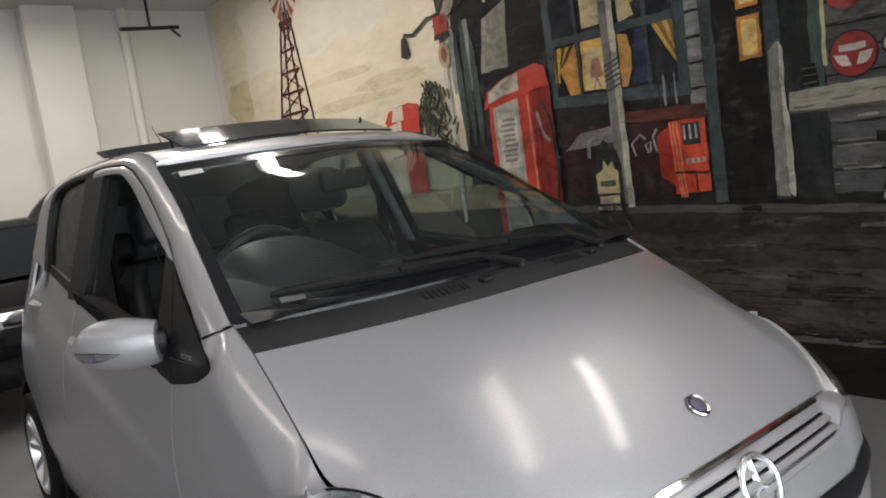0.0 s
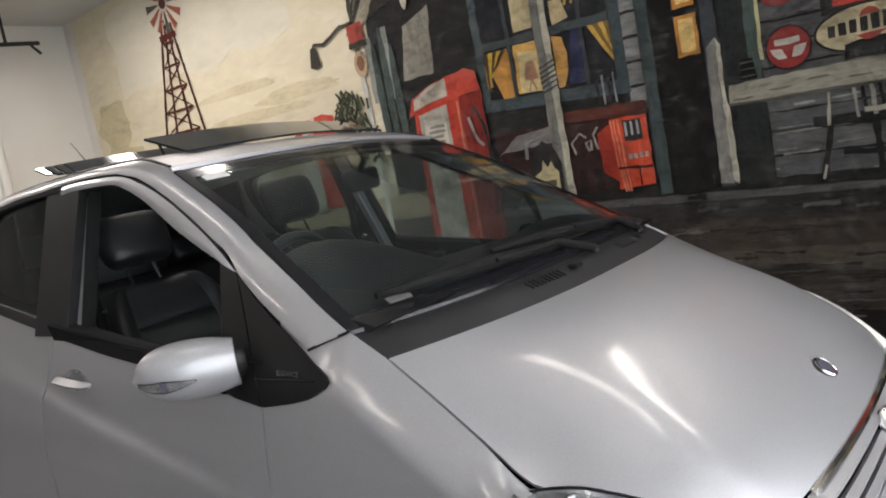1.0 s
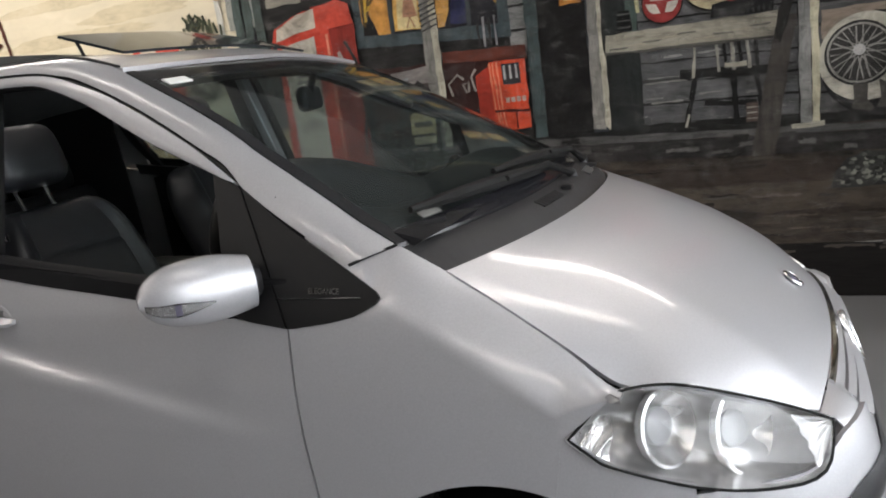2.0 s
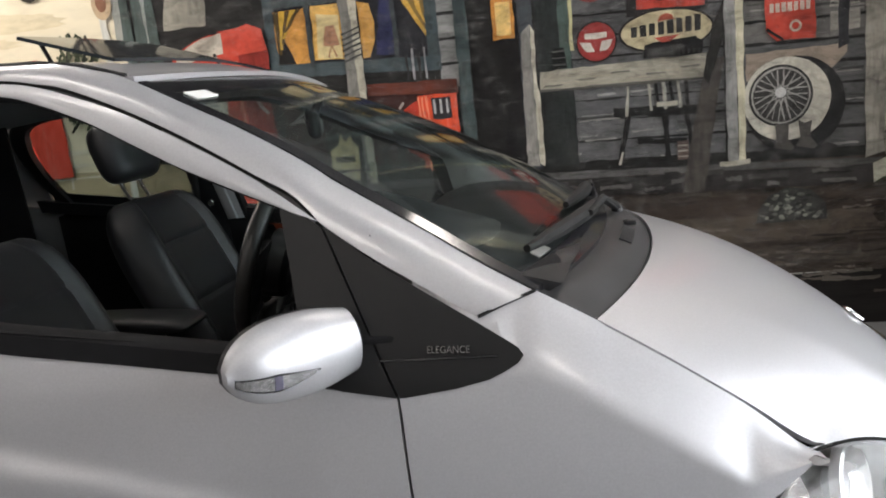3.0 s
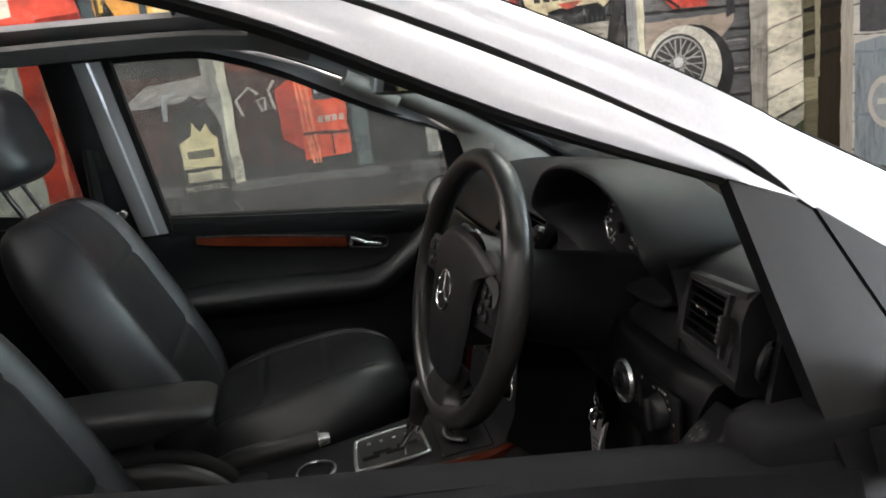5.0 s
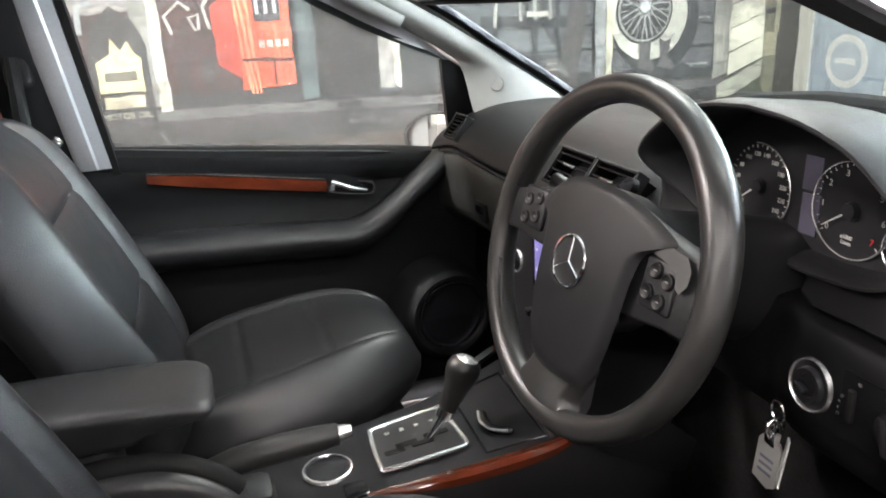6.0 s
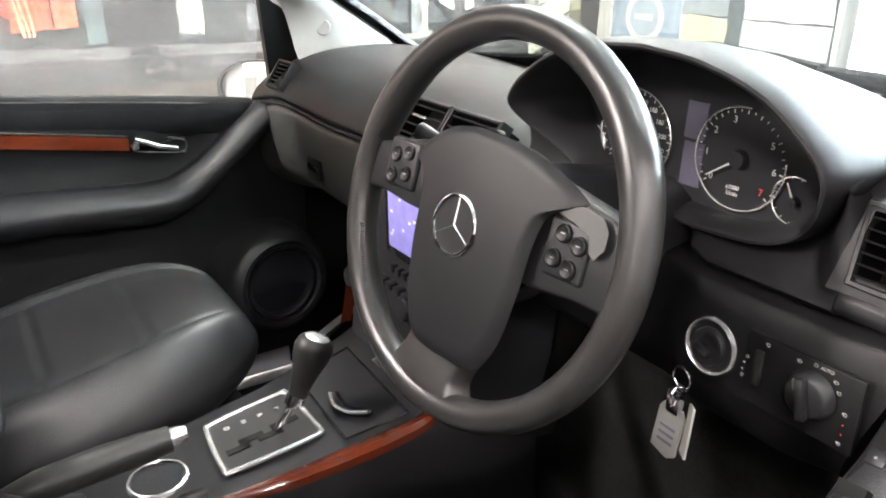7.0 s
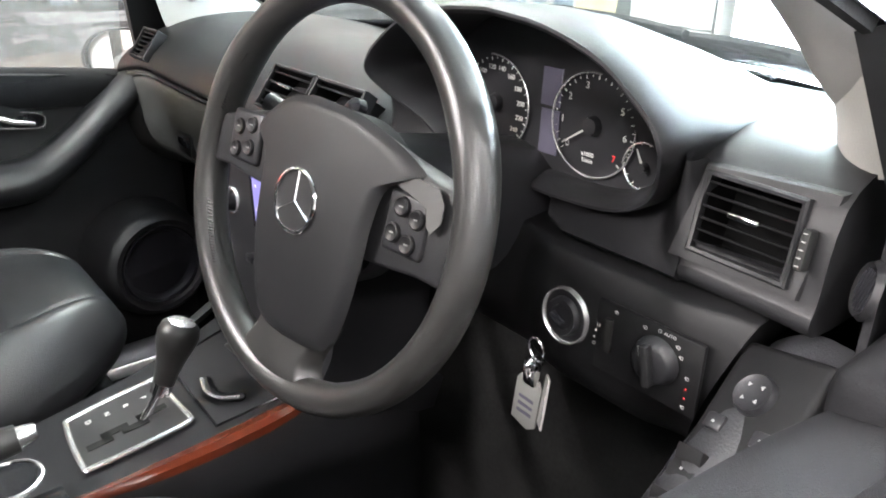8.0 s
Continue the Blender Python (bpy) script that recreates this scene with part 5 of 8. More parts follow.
lamella(0.10, 1.618, -0.125, 1.690, M["dark_glass"], "tilted dark glass sunroof panel")
for k in range(4):
    lamella(-0.60 - 0.085 * k, 1.640 + 0.01 * k, -0.70 - 0.085 * k, 1.690 + 0.004 * k, M["dark_glass"], "stacked dark glass roof slat")
for s in (-1, 1):
    part("sunroof_strut", tube(bmesh.new(), [(-0.06, 0.42 * s, 1.60), (-0.09, 0.42 * s, 1.674)], 0.005, 6), M["black_plastic"], car)
for s in (-1, 1):
    part("roof_moulding", tube(bmesh.new(), [roof_at(x, s * (roof_edge(x).y - 0.012)) + Vector((0, 0, 0.001)) for x in np.linspace(0.2, -1.7, 20)], 0.006, 6), M["black_plastic"], car)
part("aerial", tube(bmesh.new(), [(-1.35, 0.05, 1.60), (-1.62, 0.05, 1.86)], [0.005, 0.002], 6), M["black_plastic"], car)

# side panels, both sides
DOOR_FRONT = [(0.25, 0.80), (0.978, 0.748)]
XL = [(0.978, 0.745), (0.985, 0.68), (1.0, 0.61), (1.02, 0.592), (1.1, 0.575), (1.22, 0.553), (1.30, 0.538)]
XG = [(0.978, 0.748), (1.262, 0.618), (1.30, 0.560)]
XR = [(0.978, 0.76), (0.984, 0.82), (1.0, 0.90), (1.022, 0.95), (1.037, 0.962), (1.05, 0.953), (1.093, 0.884), (1.143, 0.80), (1.205, 0.70), (1.262, 0.622)]
D_LINE = [(-0.40, 1.562), (-0.3, 1.565), (-0.07, 1.557), (0.03, 1.533), (0.143, 1.488), (0.246, 1.435), (0.346, 1.384), (0.444, 1.340), (0.538, 1.300)]
GD_LINE = [(-0.40, 1.589), (-0.3, 1.591), (-0.07, 1.581), (0.04, 1.562), (0.19, 1.509), (0.30, 1.457), (0.40, 1.404), (0.50, 1.346), (0.608, 1.272)]
CORNER_GAP = 0.0022


def skin(s, x, z, out=0.0):
    return Vector((x, s * (side_y(x, z) + out), z - droop(s * 0.745)))


def fender_top(x):
    if x < 0.888:
        return g_pt(x, interp([(0.62, 1.262), (0.70, 1.207), (0.888, 1.097)], x))
    if x < 0.985:
        t = (x - 0.888) / 0.097
        return Vector((0.888, 0.783, 1.097)).lerp(Vector((0.985, 0.744, 1.127)), t)
    if x < 1.084:
        return Vector((0.985, 0.744, 1.127)).lerp(Vector((1.084, 0.747, 1.07)), (x - 0.985) / 0.099)
    for a, c in zip(SEAM[:-1], SEAM[1:]):
        if a.x <= x <= c.x:
            q = a.lerp(c, (x - a.x) / (c.x - a.x))
            return q + Vector((0, 0.004, -0.003 - 0.010 * max(0.0, min(1.0, (x - 1.30) / 0.11))))
    return SEAM[-1]


doors = {}
for s in (-1, 1):
    # wing
    def wing_pt(u, v, s=s):
        x = 0.775 + (1.42 - 0.775) * u
        top = fender_top(x)
        z_low = max(0.24, arch(x, FRONT_AXLE))
        if x > 1.30:
            z_low = max(z_low, interp([(1.30, 0.74), (1.325, 0.779), (1.35, 0.803), (1.405, 0.850), (1.42, 0.853)], x))
        shoulder = top.z - (0.11 if x > 0.93 else 0.02)
        shoulder = max(shoulder, z_low + (top.z - z_low) * 0.35)
        if v < 0.72:
            z = z_low + (shoulder - z_low) * v / 0.72
            q = Vector((x, side_y(x, z), z))
        else:
            t = (v - 0.72) / 0.28
            a, c = Vector((x, side_y(x, shoulder), shoulder)), Vector((x, top.y, top.z))
            k = a.lerp(c, 0.55) + Vector((0, 0.006, 0.006)) * (min(1, (x - 0.9) / 0.15) if x > 0.9 else 0)
            q = a * (1 - t) ** 2 + k * 2 * t * (1 - t) + c * t * t
        if v > 0.6:
            q.y -= 0.013 * max(0.0, min(1.0, (0.88 - x) / 0.06))
        xf = interp(DOOR_FRONT, q.z) + 0.003 if q.z < 0.979 else interp(XG, q.z) + 0.006
        if u < 0.5:
            x2 = xf + (0.775 + 0.645 * 0.5 - xf) * u * 2
            if q.z < 1.02:
                q.y += side_y(x2, q.z) - side_y(q.x, q.z)
                q.x = x2
        return sided(q, s)
    wing = part("front_wing", sheet(bmesh.new(), wing_pt, 40, 30, 0.01), M["silver"], car)
    # black corner trims
    def trim_front(u, v, s=s):
        z = 0.978 + (1.262 - 0.978) * v
        x0, x1 = interp(XG, z) + CORNER_GAP, interp(XR, z)
        return skin(s, x0 + (x1 - x0) * u, z, 0.004)
    part("wing_corner_trim", sheet(bmesh.new(), trim_front, 14, 24, 0.006), M["trim_black"], wing, "black corner trim panel with small raised lettering")
    if s < 0:
        mt = Matrix.Translation(skin(s, 0.838, 1.052, 0.0095)) @ Euler((radians(90 - 20), 0, 0)).to_matrix().to_4x4() @ pose(0, 0, 0, 0, 0, -1.5)
        lettering("model_lettering", "ELEGANCE", 0.0175, mt, M["chrome"], wing, 0.0015, squeeze=0.86)
        b = bmesh.new()
        tube(b, [skin(s, x, 1.038, 0.006) for x in (0.72, 0.80, 0.88, 0.92)], 0.0025, 5)
        part("trim_line", b, M["gloss_black"], wing)
    # front door skin
    def door_pt(u, v, s=s):
        x0, x1 = -0.365, 0.744
        x = x0 + (x1 - x0) * u
        z1 = interp(BELT, x)
        z = 0.33 + (z1 - 0.33) * v
        x = x0 + (interp(DOOR_FRONT, min(z, 0.978)) - 0.0024 - x0) * u
        return skin(s, x, z)
    door_bm = sheet(bmesh.new(), door_pt, 90, 70, 0.012)
    dish = [f for f in door_bm.faces if ((f.calc_center_median().x + 0.165) / 0.060) ** 2 + ((f.calc_center_median().z + droop(s * 0.745) - 0.990) / 0.032) ** 2 < 1]
    bmesh.ops.delete(door_bm, geom=dish, context="FACES")
    door = part("front_door", door_bm, M["silver"], car)
    doors[s] = door
    def trim_door(u, v, s=s):
        z = 0.978 + (1.30 - 0.978) * v
        x0, x1 = interp(XL, z), interp(XG, z) - CORNER_GAP
        return skin(s, x0 + (x1 - x0) * u, z, 0.004)
    part("door_corner_trim", sheet(bmesh.new(), trim_door, 8, 24, 0.02), M["trim_black"], door, "black corner trim panel")
    dl, gl = smooth_curve([g_pt(*p) + Vector((0, 0.004, 0)) for p in D_LINE], 32), smooth_curve([g_pt(*p) + Vector((0, 0.001, 0)) for p in GD_LINE], 32)
    b = bmesh.new()
    def frame_pt(u, v, s=s, dl=dl, gl=gl):
        i = min(int(u * 32), 31)
        t = u * 32 - i
        q = dl[i].lerp(dl[i + 1], t).lerp(gl[i].lerp(gl[i + 1], t), v)
        q.y += 0.004 * math.sin(math.pi * v)
        return sided(q, s)
    part("window_frame", sheet(b, frame_pt, 40, 4, 0.02), M["silver"], door)
    b = bmesh.new()
    loft(b, [[sided(p + o, s) for o in (Vector((0, -0.006, 0.002)), Vector((0, -0.008, -0.006)), Vector((0, -0.014 - 0.012 * h, -0.008 - 0.005 * h)), Vector((0, -0.018 - 0.016 * h, 0.004)))] for p in dl for h in (max(0.0, min(1.0, (0.48 - p.x) / 0.2)),)])
    part("window_seal", b, M["rubber"], door, "black rubber window seal")
    b = bmesh.new()
    loft(b, [[skin(s, x, interp(BELT, x) + 0.001, 0.004), skin(s, x, interp(BELT, x) + 0.036, 0.006), skin(s, x, interp(BELT, x) + 0.046, -0.012), skin(s, x, interp(BELT, x) + 0.038, -0.052), skin(s, x, interp(BELT, x) - 0.02, -0.055)] for x in np.linspace(-0.36, 0.60, 18)])
    part("belt_trim", b, M["pad_leather"], door, "black window sill trim")
    if s > 0:
        def door_glass(u, v, s=s, dl=dl):
            top = dl[min(int(round(u * 32)), 32)]
            low = Vector((top.x, side_y(top.x, interp(BELT, top.x)) - 0.03, interp(BELT, top.x) + 0.01))
            return sided(low.lerp(top + Vector((0, -0.012, 0.006)), v), s)
        part("pane", sheet(bmesh.new(), door_glass, 32, 8, 0.003), M["side_glass"], door, "slightly dusty closed side window with glare put in as a pale film")
    # door handle
    hx = -0.18
    b = bmesh.new()
    hz = lambda x: 0.993 - 0.04 * (x + 0.18)
    loft(b, [[skin(s, x, hz(x) + dz, oy) for dz, oy in ((-0.014 * k, 0.022 * k), (0.0, 0.034 * k + 0.003), (0.014 * k, 0.022 * k), (0.012 * k, 0.012 * k), (-0.012 * k, 0.012 * k))] for x, k in ((hx - 0.11, 0.35), (hx - 0.09, 0.9), (hx - 0.02, 1.0), (hx + 0.06, 1.0), (hx + 0.10, 0.8), (hx + 0.115, 0.4))])
    part("door_handle", b, M["silver"], door)
    b = bmesh.new()
    lathe(b, [(0.0, -0.026), (0.018, -0.025), (0.030, -0.018), (0.037, -0.006), (0.040, 0.0005), (0.044, 0.001), (0.0465, -0.001)], Matrix.Translation(skin(s, -0.165, 0.990, 0.001)) @ pose(0, 0, 0, 90 * -s + 8 * s) @ Matrix.Diagonal((1.75, 1, 1, 1)), 40)
    part("handle_recess", b, M["silver"], door, "oval dish behind the door handle")
    # rear door
    def rear_pt(u, v, s=s):
        x = -1.28 + (-0.373 + 1.28) * u
        z0 = max(0.33, arch(x, REAR_AXLE, 0.38))
        z1 = interp(BELT, x)
        return skin(s, x, z0 + (z1 - z0) * v)
    rdoor = part("rear_door", sheet(bmesh.new(), rear_pt, 30, 30, 0.012), M["silver"], car)
    b = bmesh.new()
    loft(b, [[skin(s, x, hz(x) + 0.05 + dz, oy) for dz, oy in ((-0.014 * k, 0.022 * k), (0.0, 0.034 * k + 0.003), (0.014 * k, 0.022 * k), (0.0, 0.012 * k))] for x, k in ((-1.13, 0.35), (-1.10, 0.9), (-0.98, 1.0), (-0.94, 0.4))])
    part("door_handle", b, M["silver"], rdoor)
    b = bmesh.new()
    loft(b, [[skin(s, x, interp(BELT, x) + 0.001, 0.004), skin(s, x, interp(BELT, x) + 0.034, 0.005), skin(s, x, interp(BELT, x) + 0.040, -0.05), skin(s, x, interp(BELT, x) - 0.01, -0.05)] for x in np.linspace(-1.05, -0.37, 12)])
    part("belt_trim", b, M["black_plastic"], rdoor)
    # B pillar cover and rear window surround
    def bpil(u, v, s=s):
        z0 = 1.12
        z = z0 + (1.586 - z0) * v
        x = (-0.50 - 0.01 * v) + 0.235 * u if s < 0 else (-0.395 - 0.005 * v) + 0.11 * u
        return sided(g_pt(x, z) + Vector((0, 0.003, 0)), s)
    part("pillar_cover", sheet(bmesh.new(), bpil, 6, 16, 0.03), M["black_plastic"], rdoor, "black door pillar cover")
    b = bmesh.new()
    rear_edge = smooth_curve([g_pt(-0.92, 1.21), g_pt(-1.0, 1.35), g_pt(-1.02, 1.47), g_pt(-0.96, 1.545), g_pt(-0.7, 1.572), g_pt(-0.5, 1.575), g_pt(-0.37, 1.573)], 28)
    loft(b, [[sided(p + o, s) for o in (Vector((0.0, 0.006, 0.0)), Vector((-0.05, 0.004, 0.012)), Vector((-0.05, -0.04, 0.012)), Vector((0.012, -0.04, -0.01)))] for p in rear_edge])
    part("window_surround", b, M["black_plastic"], rdoor)
    def rglass(u, v, s=s):
        x = -1.0 + (0.5 if s < 0 else 0.62) * u
        z = 1.14 + (1.575 - 1.14) * v
        return sided(g_pt(x, z) + Vector((0, -0.012, 0)), s)
    part("pane", sheet(bmesh.new(), rglass, 6, 6, 0.003), M["rear_glass"], rdoor)
    # roof rail and A pillar, one strip
    def rail_pt(u, v, s=s):
        f = u * 68
        i = min(int(f), 67)
        a, c = U3[i].lerp(U3[i + 1], f - i), G3[i].lerp(G3[i + 1], f - i)
        q = a.lerp(c, v)
        q.y += 0.007 * math.sin(math.pi * v)
        q.z += 0.004 * math.sin(math.pi * v)
        return sided(q, s)
    part("pillar", sheet(bmesh.new(), rail_pt, 90, 10, 0.014), M["silver"], car)
    b = bmesh.new()
    tube(b, [sided(p + Vector((0, -0.006, -0.003)), s) for p in G3[10:55:1]], 0.006, 6)
    part("door_seal", b, M["rubber"], car)
    part("pillar_joint", tube(bmesh.new(), [sided(Vector(p), s) for p in ((0.889, 0.7855, 1.098), (0.935, 0.7665, 1.1135), (0.985, 0.746, 1.1275))], 0.0035, 6), M["rubber"], car)
    # rear quarter
    def quarter(u, v, s=s):
        x = -1.27 - 0.60 * u
        z0 = max(0.35, arch(x, REAR_AXLE, 0.38))
        top = 1.50 - 0.30 * u ** 2
        z = z0 + (top - z0) * v
        w = side_y(x, min(z, 1.0)) - (0.35 * (z - 1.0) if z > 1.0 else 0)
        return Vector((x, s * min(w, g_pt(x, z).y + 0.02 if z > 1.1 else 9), z - droop(s * 0.745)))
    part("rear_quarter", sheet(bmesh.new(), quarter, 16, 26, 0.012), M["silver"], car)
    def cpillar(u, v, s=s):
        x = -1.03 - 0.27 * u
        z0, z1 = interp(BELT, x), interp([(-1.3, 1.47), (-1.03, 1.55)], x)
        return sided(g_pt(x, z0 + (z1 - z0) * v) + Vector((0, 0.002, 0)), s)
    part("rear_pillar", sheet(bmesh.new(), cpillar, 8, 12, 0.012), M["silver"], car)
    # sill
    b = bmesh.new()
    loft(b, [[skin(s, x, z, o) for z, o in ((0.322, 0.0), (0.27, 0.012), (0.20, -0.02), (0.20, -0.12), (0.322, -0.12))] for x in np.linspace(-1.08, 0.80, 12)])
    part("sill", b, M["silver"], car)
    # wheels
    for wx in (FRONT_AXLE, REAR_AXLE):
        mw = Matrix.Translation((wx, s * 0.765, WHEEL_R)) @ pose(0, 0, 0, -90 * s)
        wheel = empty("wheel", (0, 0, 0), car)
        tyre = [(0.20, -0.09), (0.285, -0.088), (0.300, -0.075), (WHEEL_R, -0.05), (WHEEL_R, 0.05), (0.300, 0.075), (0.285, 0.088), (0.215, 0.092), (0.205, 0.07)]
        part("tyre", lathe(bmesh.new(), tyre, mw, 40), M["rubber"], wheel)
        b = bmesh.new()
        lathe(b, [(0.207, 0.088), (0.198, 0.092), (0.19, 0.06), (0.17, 0.0), (0.0, 0.0)], mw, 36)
        for k in range(10):
            a = 2 * math.pi * k / 10
            ring = []
            for r, w, h in ((0.04, 0.022, 0.062), (0.12, 0.016, 0.074), (0.2, 0.020, 0.086)):
                ring.append([mw @ Vector((r * math.cos(a) - t * math.sin(a), r * math.sin(a) + t * math.cos(a), hh)) for t, hh in ((-w, h - 0.02), (-w * 0.8, h), (w * 0.8, h), (w, h - 0.02))])
            loft(b, ring)
        lathe(b, [(0.0, 0.075), (0.035, 0.072), (0.045, 0.05)], mw, 20)
        part("rim", b, M["satin_metal"], wheel)
        b = bmesh.new()
        lathe(b, [(0.36, -0.25), (0.40, -0.25), (0.40, 0.06), (0.36, 0.06)], mw, 30)
        part("wheel_liner", b, M["rubber"], car)
    # bumper corner between wheel arch and headlamp
    def corner(u, v, s=s):
        x = 1.272 + 0.265 * u
        z1 = interp([(1.27, 0.80), (1.30, 0.792), (1.327, 0.772), (1.40, 0.716), (1.54, 0.672), (1.66, 0.648)], x)
        z0 = min(max(0.24, arch(x, FRONT_AXLE)), z1 - 0.01)
        return skin(s, x, z0 + (z1 - z0) * v, -0.003)
    part("bumper_corner", sheet(bmesh.new(), corner, 14, 14, 0.01), M["silver"], car)
    # headlamp
    T = smooth_curve([(1.325, 0.852, 0.776), (1.365, 0.825, 0.816), (1.405, 0.792, 0.846), (1.50, 0.752, 0.848), (1.61, 0.694, 0.806), (1.70, 0.630, 0.756), (1.776, 0.570, 0.704)], 20)
    B = smooth_curve([(1.325, 0.852, 0.776), (1.365, 0.850, 0.744), (1.40, 0.842, 0.720), (1.54, 0.81, 0.676), (1.66, 0.755, 0.652), (1.756, 0.675, 0.650), (1.776, 0.570, 0.704)], 20)
    def lens_pt(u, v, s=s, T=T, B=B, depth=0.0):
        i = min(int(u * 20), 19)
        t = u * 20 - i
        a, c = T[i].lerp(T[i + 1], t), B[i].lerp(B[i + 1], t)
        q = a.lerp(c, v)
        bulge = math.sin(math.pi * v) * math.sin(math.pi * u) ** 0.6
        return sided(q + Vector((0.6, 0.65, 0.3)) * (0.030 * bulge - depth * bulge ** 0.5), s)
    lamp = part("headlight", sheet(bmesh.new(), lens_pt, 30, 14, 0.003), M["lens"], car, "clear headlight lens with bright reflectors")
    part("reflector_tray", sheet(bmesh.new(), lambda u, v: lens_pt(u, v, depth=0.13 + 0.010 * math.sin(26 * u) + 0.006 * math.sin(17 * v)), 60, 24, 0.003), M["lamp_tray"], lamp)
    for c, r, d in (((1.622, 0.664, 0.722), 0.081, 0.052), ((1.492, 0.742, 0.756), 0.070, 0.046)):
        mm = Matrix.Translation(sided(Vector(c), s)) @ Vector((0.80, 0.5 * s, 0.22)).to_track_quat("Z", "Y").to_matrix().to_4x4()
        part("reflector_bowl", lathe(bmesh.new(), [(0.012, -d), (r * 0.6, -d * 0.7), (r * 0.9, -d * 0.2), (r, 0.0), (r + 0.006, -0.002), (r + 0.004, -0.02)], mm, 32), M["reflector"], lamp)
        part("bulb_cover", lathe(bmesh.new(), [(0.0, -0.014), (r * 0.3, -0.017), (r * 0.5, -0.026), (r * 0.55, -d)], mm, 28), M["bulb_dome"], lamp, "pale domed lamp cover")
    part("indicator_bowl", sheet(bmesh.new(), lambda u, v: lens_pt(0.82 + 0.17 * u, 0.14 + 0.78 * v, depth=0.05 * math.sin(math.pi * (0.15 + 0.7 * u)) + 0.004 * math.sin(22 * v)), 10, 24, 0.002), M["lamp_tray"], lamp)
    part("parking_reflector", sheet(bmesh.new(), lambda u, v: lens_pt(0.10 + 0.24 * u, 0.30 + 0.62 * v, depth=0.055 + 0.012 * math.sin(9 * u + 5 * v)), 16, 12, 0.002), M["reflector"], lamp)
    b = bmesh.new()
    rim = [lens_pt(k / 24, 0) for k in range(25)] + [lens_pt(1 - k / 24, 1) for k in range(1, 24)]
    tube(b, rim, 0.0032, 6, True)
    part("lamp_seal", b, M["rubber"], lamp)
    # door mirror
    mir = empty("door_mirror", (0, 0, 0), car)
    axis = Vector((-0.140, 0.178, 0.010))
    inner = Vector((0.666, 0.818, 1.083))
    fwd = Vector((0.777, 0.629, 0.0))

    def mirror_pt(t, a, grow=0.0, s=s, axis=axis, inner=inner, fwd=fwd):
        """t from the blunt end at the door to the round tip, a from the lower rim (-90) over the front to the upper rim."""
        c = inner + axis * (-0.01 + 1.01 * t)
        tip = max(0.0, 1 - max(0.0, (t - 0.42) / 0.58) ** 2.5) ** 0.5
        root = 0.80 + 0.20 * math.sin(math.pi / 2 * min(1, t / 0.42))
        h = max(0.0717 * tip * root, 0.012) + grow
        d = max(0.0545 * tip * (0.78 + 0.22 * math.sin(math.pi / 2 * min(1, t / 0.5))), 0.02) + grow
        c = c + Vector((0, 0, -0.005))
        return sided(c + fwd * (math.cos(a) * d) + Vector((0, 0, math.sin(a) * h * (1.0 if a > 0 else 0.95))), s)
    rings = [[mirror_pt(k / 22, math.pi * j / 23 - math.pi / 2) for j in range(24)] for k in range(23)]
    part("mirror_housing", loft(bmesh.new(), rings), M["silver"], mir)
    b = bmesh.new()
    rings2 = [[r[0], r[-1], r[-1] + sided(fwd * -0.012, s), r[0] + sided(fwd * -0.012, s)] for r in rings]
    lip = [q[2] for q in rings2] + [q[3] for q in rings2[::-1]]
    root_line = [q[1] for q in rings2] + [q[0] for q in rings2[::-1]]
    mid = sum(lip, Vector()) / len(lip)
    inner_lip = [p.lerp(mid, 0.07) for p in lip]
    loft(b, [[a, c, d, a.lerp(mid, 0.07)] for a, c, d in zip(root_line + root_line[:1], lip + lip[:1], inner_lip + inner_lip[:1])], True, False)
    part("mirror_rim", b, M["black_plastic"], mir)
    part("mirror_collar", loft(bmesh.new(), [[mirror_pt(0.0, math.pi * j / 15 - math.pi / 2, g) + sided(axis * o, s) for j in range(16)] for o, g in ((0.06, -0.016), (-0.05, -0.022), (-0.09, -0.028))]), M["black_plastic"], mir)
    b = bmesh.new()
    gmid = mid + sided(fwd * 0.006, s)
    gdir, aim = sided(Vector((-0.50, 0.866, 0.0)), s), sided(axis.normalized(), s)
    glass_line = [gmid + gdir * (p - mid).dot(aim) * 0.96 + Vector((0, 0, (p - mid).z * 0.96)) for p in lip]
    slab(b, glass_line, sided(fwd * 0.002, s))
    part("mirror_glass", b, M["mirror"], mir)

    def blinker(u, v, grow=0.0015, wide=1.0, mp=mirror_pt):
        t = 0.40 + 0.555 * u
        w = 0.40 * min(1.0, 0.12 + 1.6 * u) * wide
        return mp(t, -0.30 - w * (1 - v) + 0.10 * (1 - u) + w * 0.40, grow)
    part("indicator_seam", sheet(bmesh.new(), lambda u, v: blinker(u * 1.03 - 0.02, v, 0.0008, 1.28), 20, 5, 0.0), M["gloss_black"], mir)
    part("indicator_lens", sheet(bmesh.new(), blinker, 20, 5, 0.0), M["indicator"], mir, "clear ribbed indicator lens")
    part("indicator_divider", sheet(bmesh.new(), lambda u, v: blinker(0.50 + 0.10 * u, v, 0.0022), 4, 5, 0.0), M["lcd"], mir)
    b = bmesh.new()
    loft(b, [[sided(Vector(p) + o, s) for o in (Vector((-0.03, 0, -0.025)), Vector((0.022, 0, -0.025)), Vector((0.022, 0, 0.018)), Vector((-0.03, 0, 0.018)))] for p in ((0.645, 0.775, 1.040), (0.650, 0.815, 1.050), (0.640, 0.850, 1.065))])
    part("mirror_arm", b, M["black_plastic"], mir)

# front bumper and grille
def nose_x(y):
    return 1.885 - 0.53 * (abs(y) / 0.86) ** 5.8


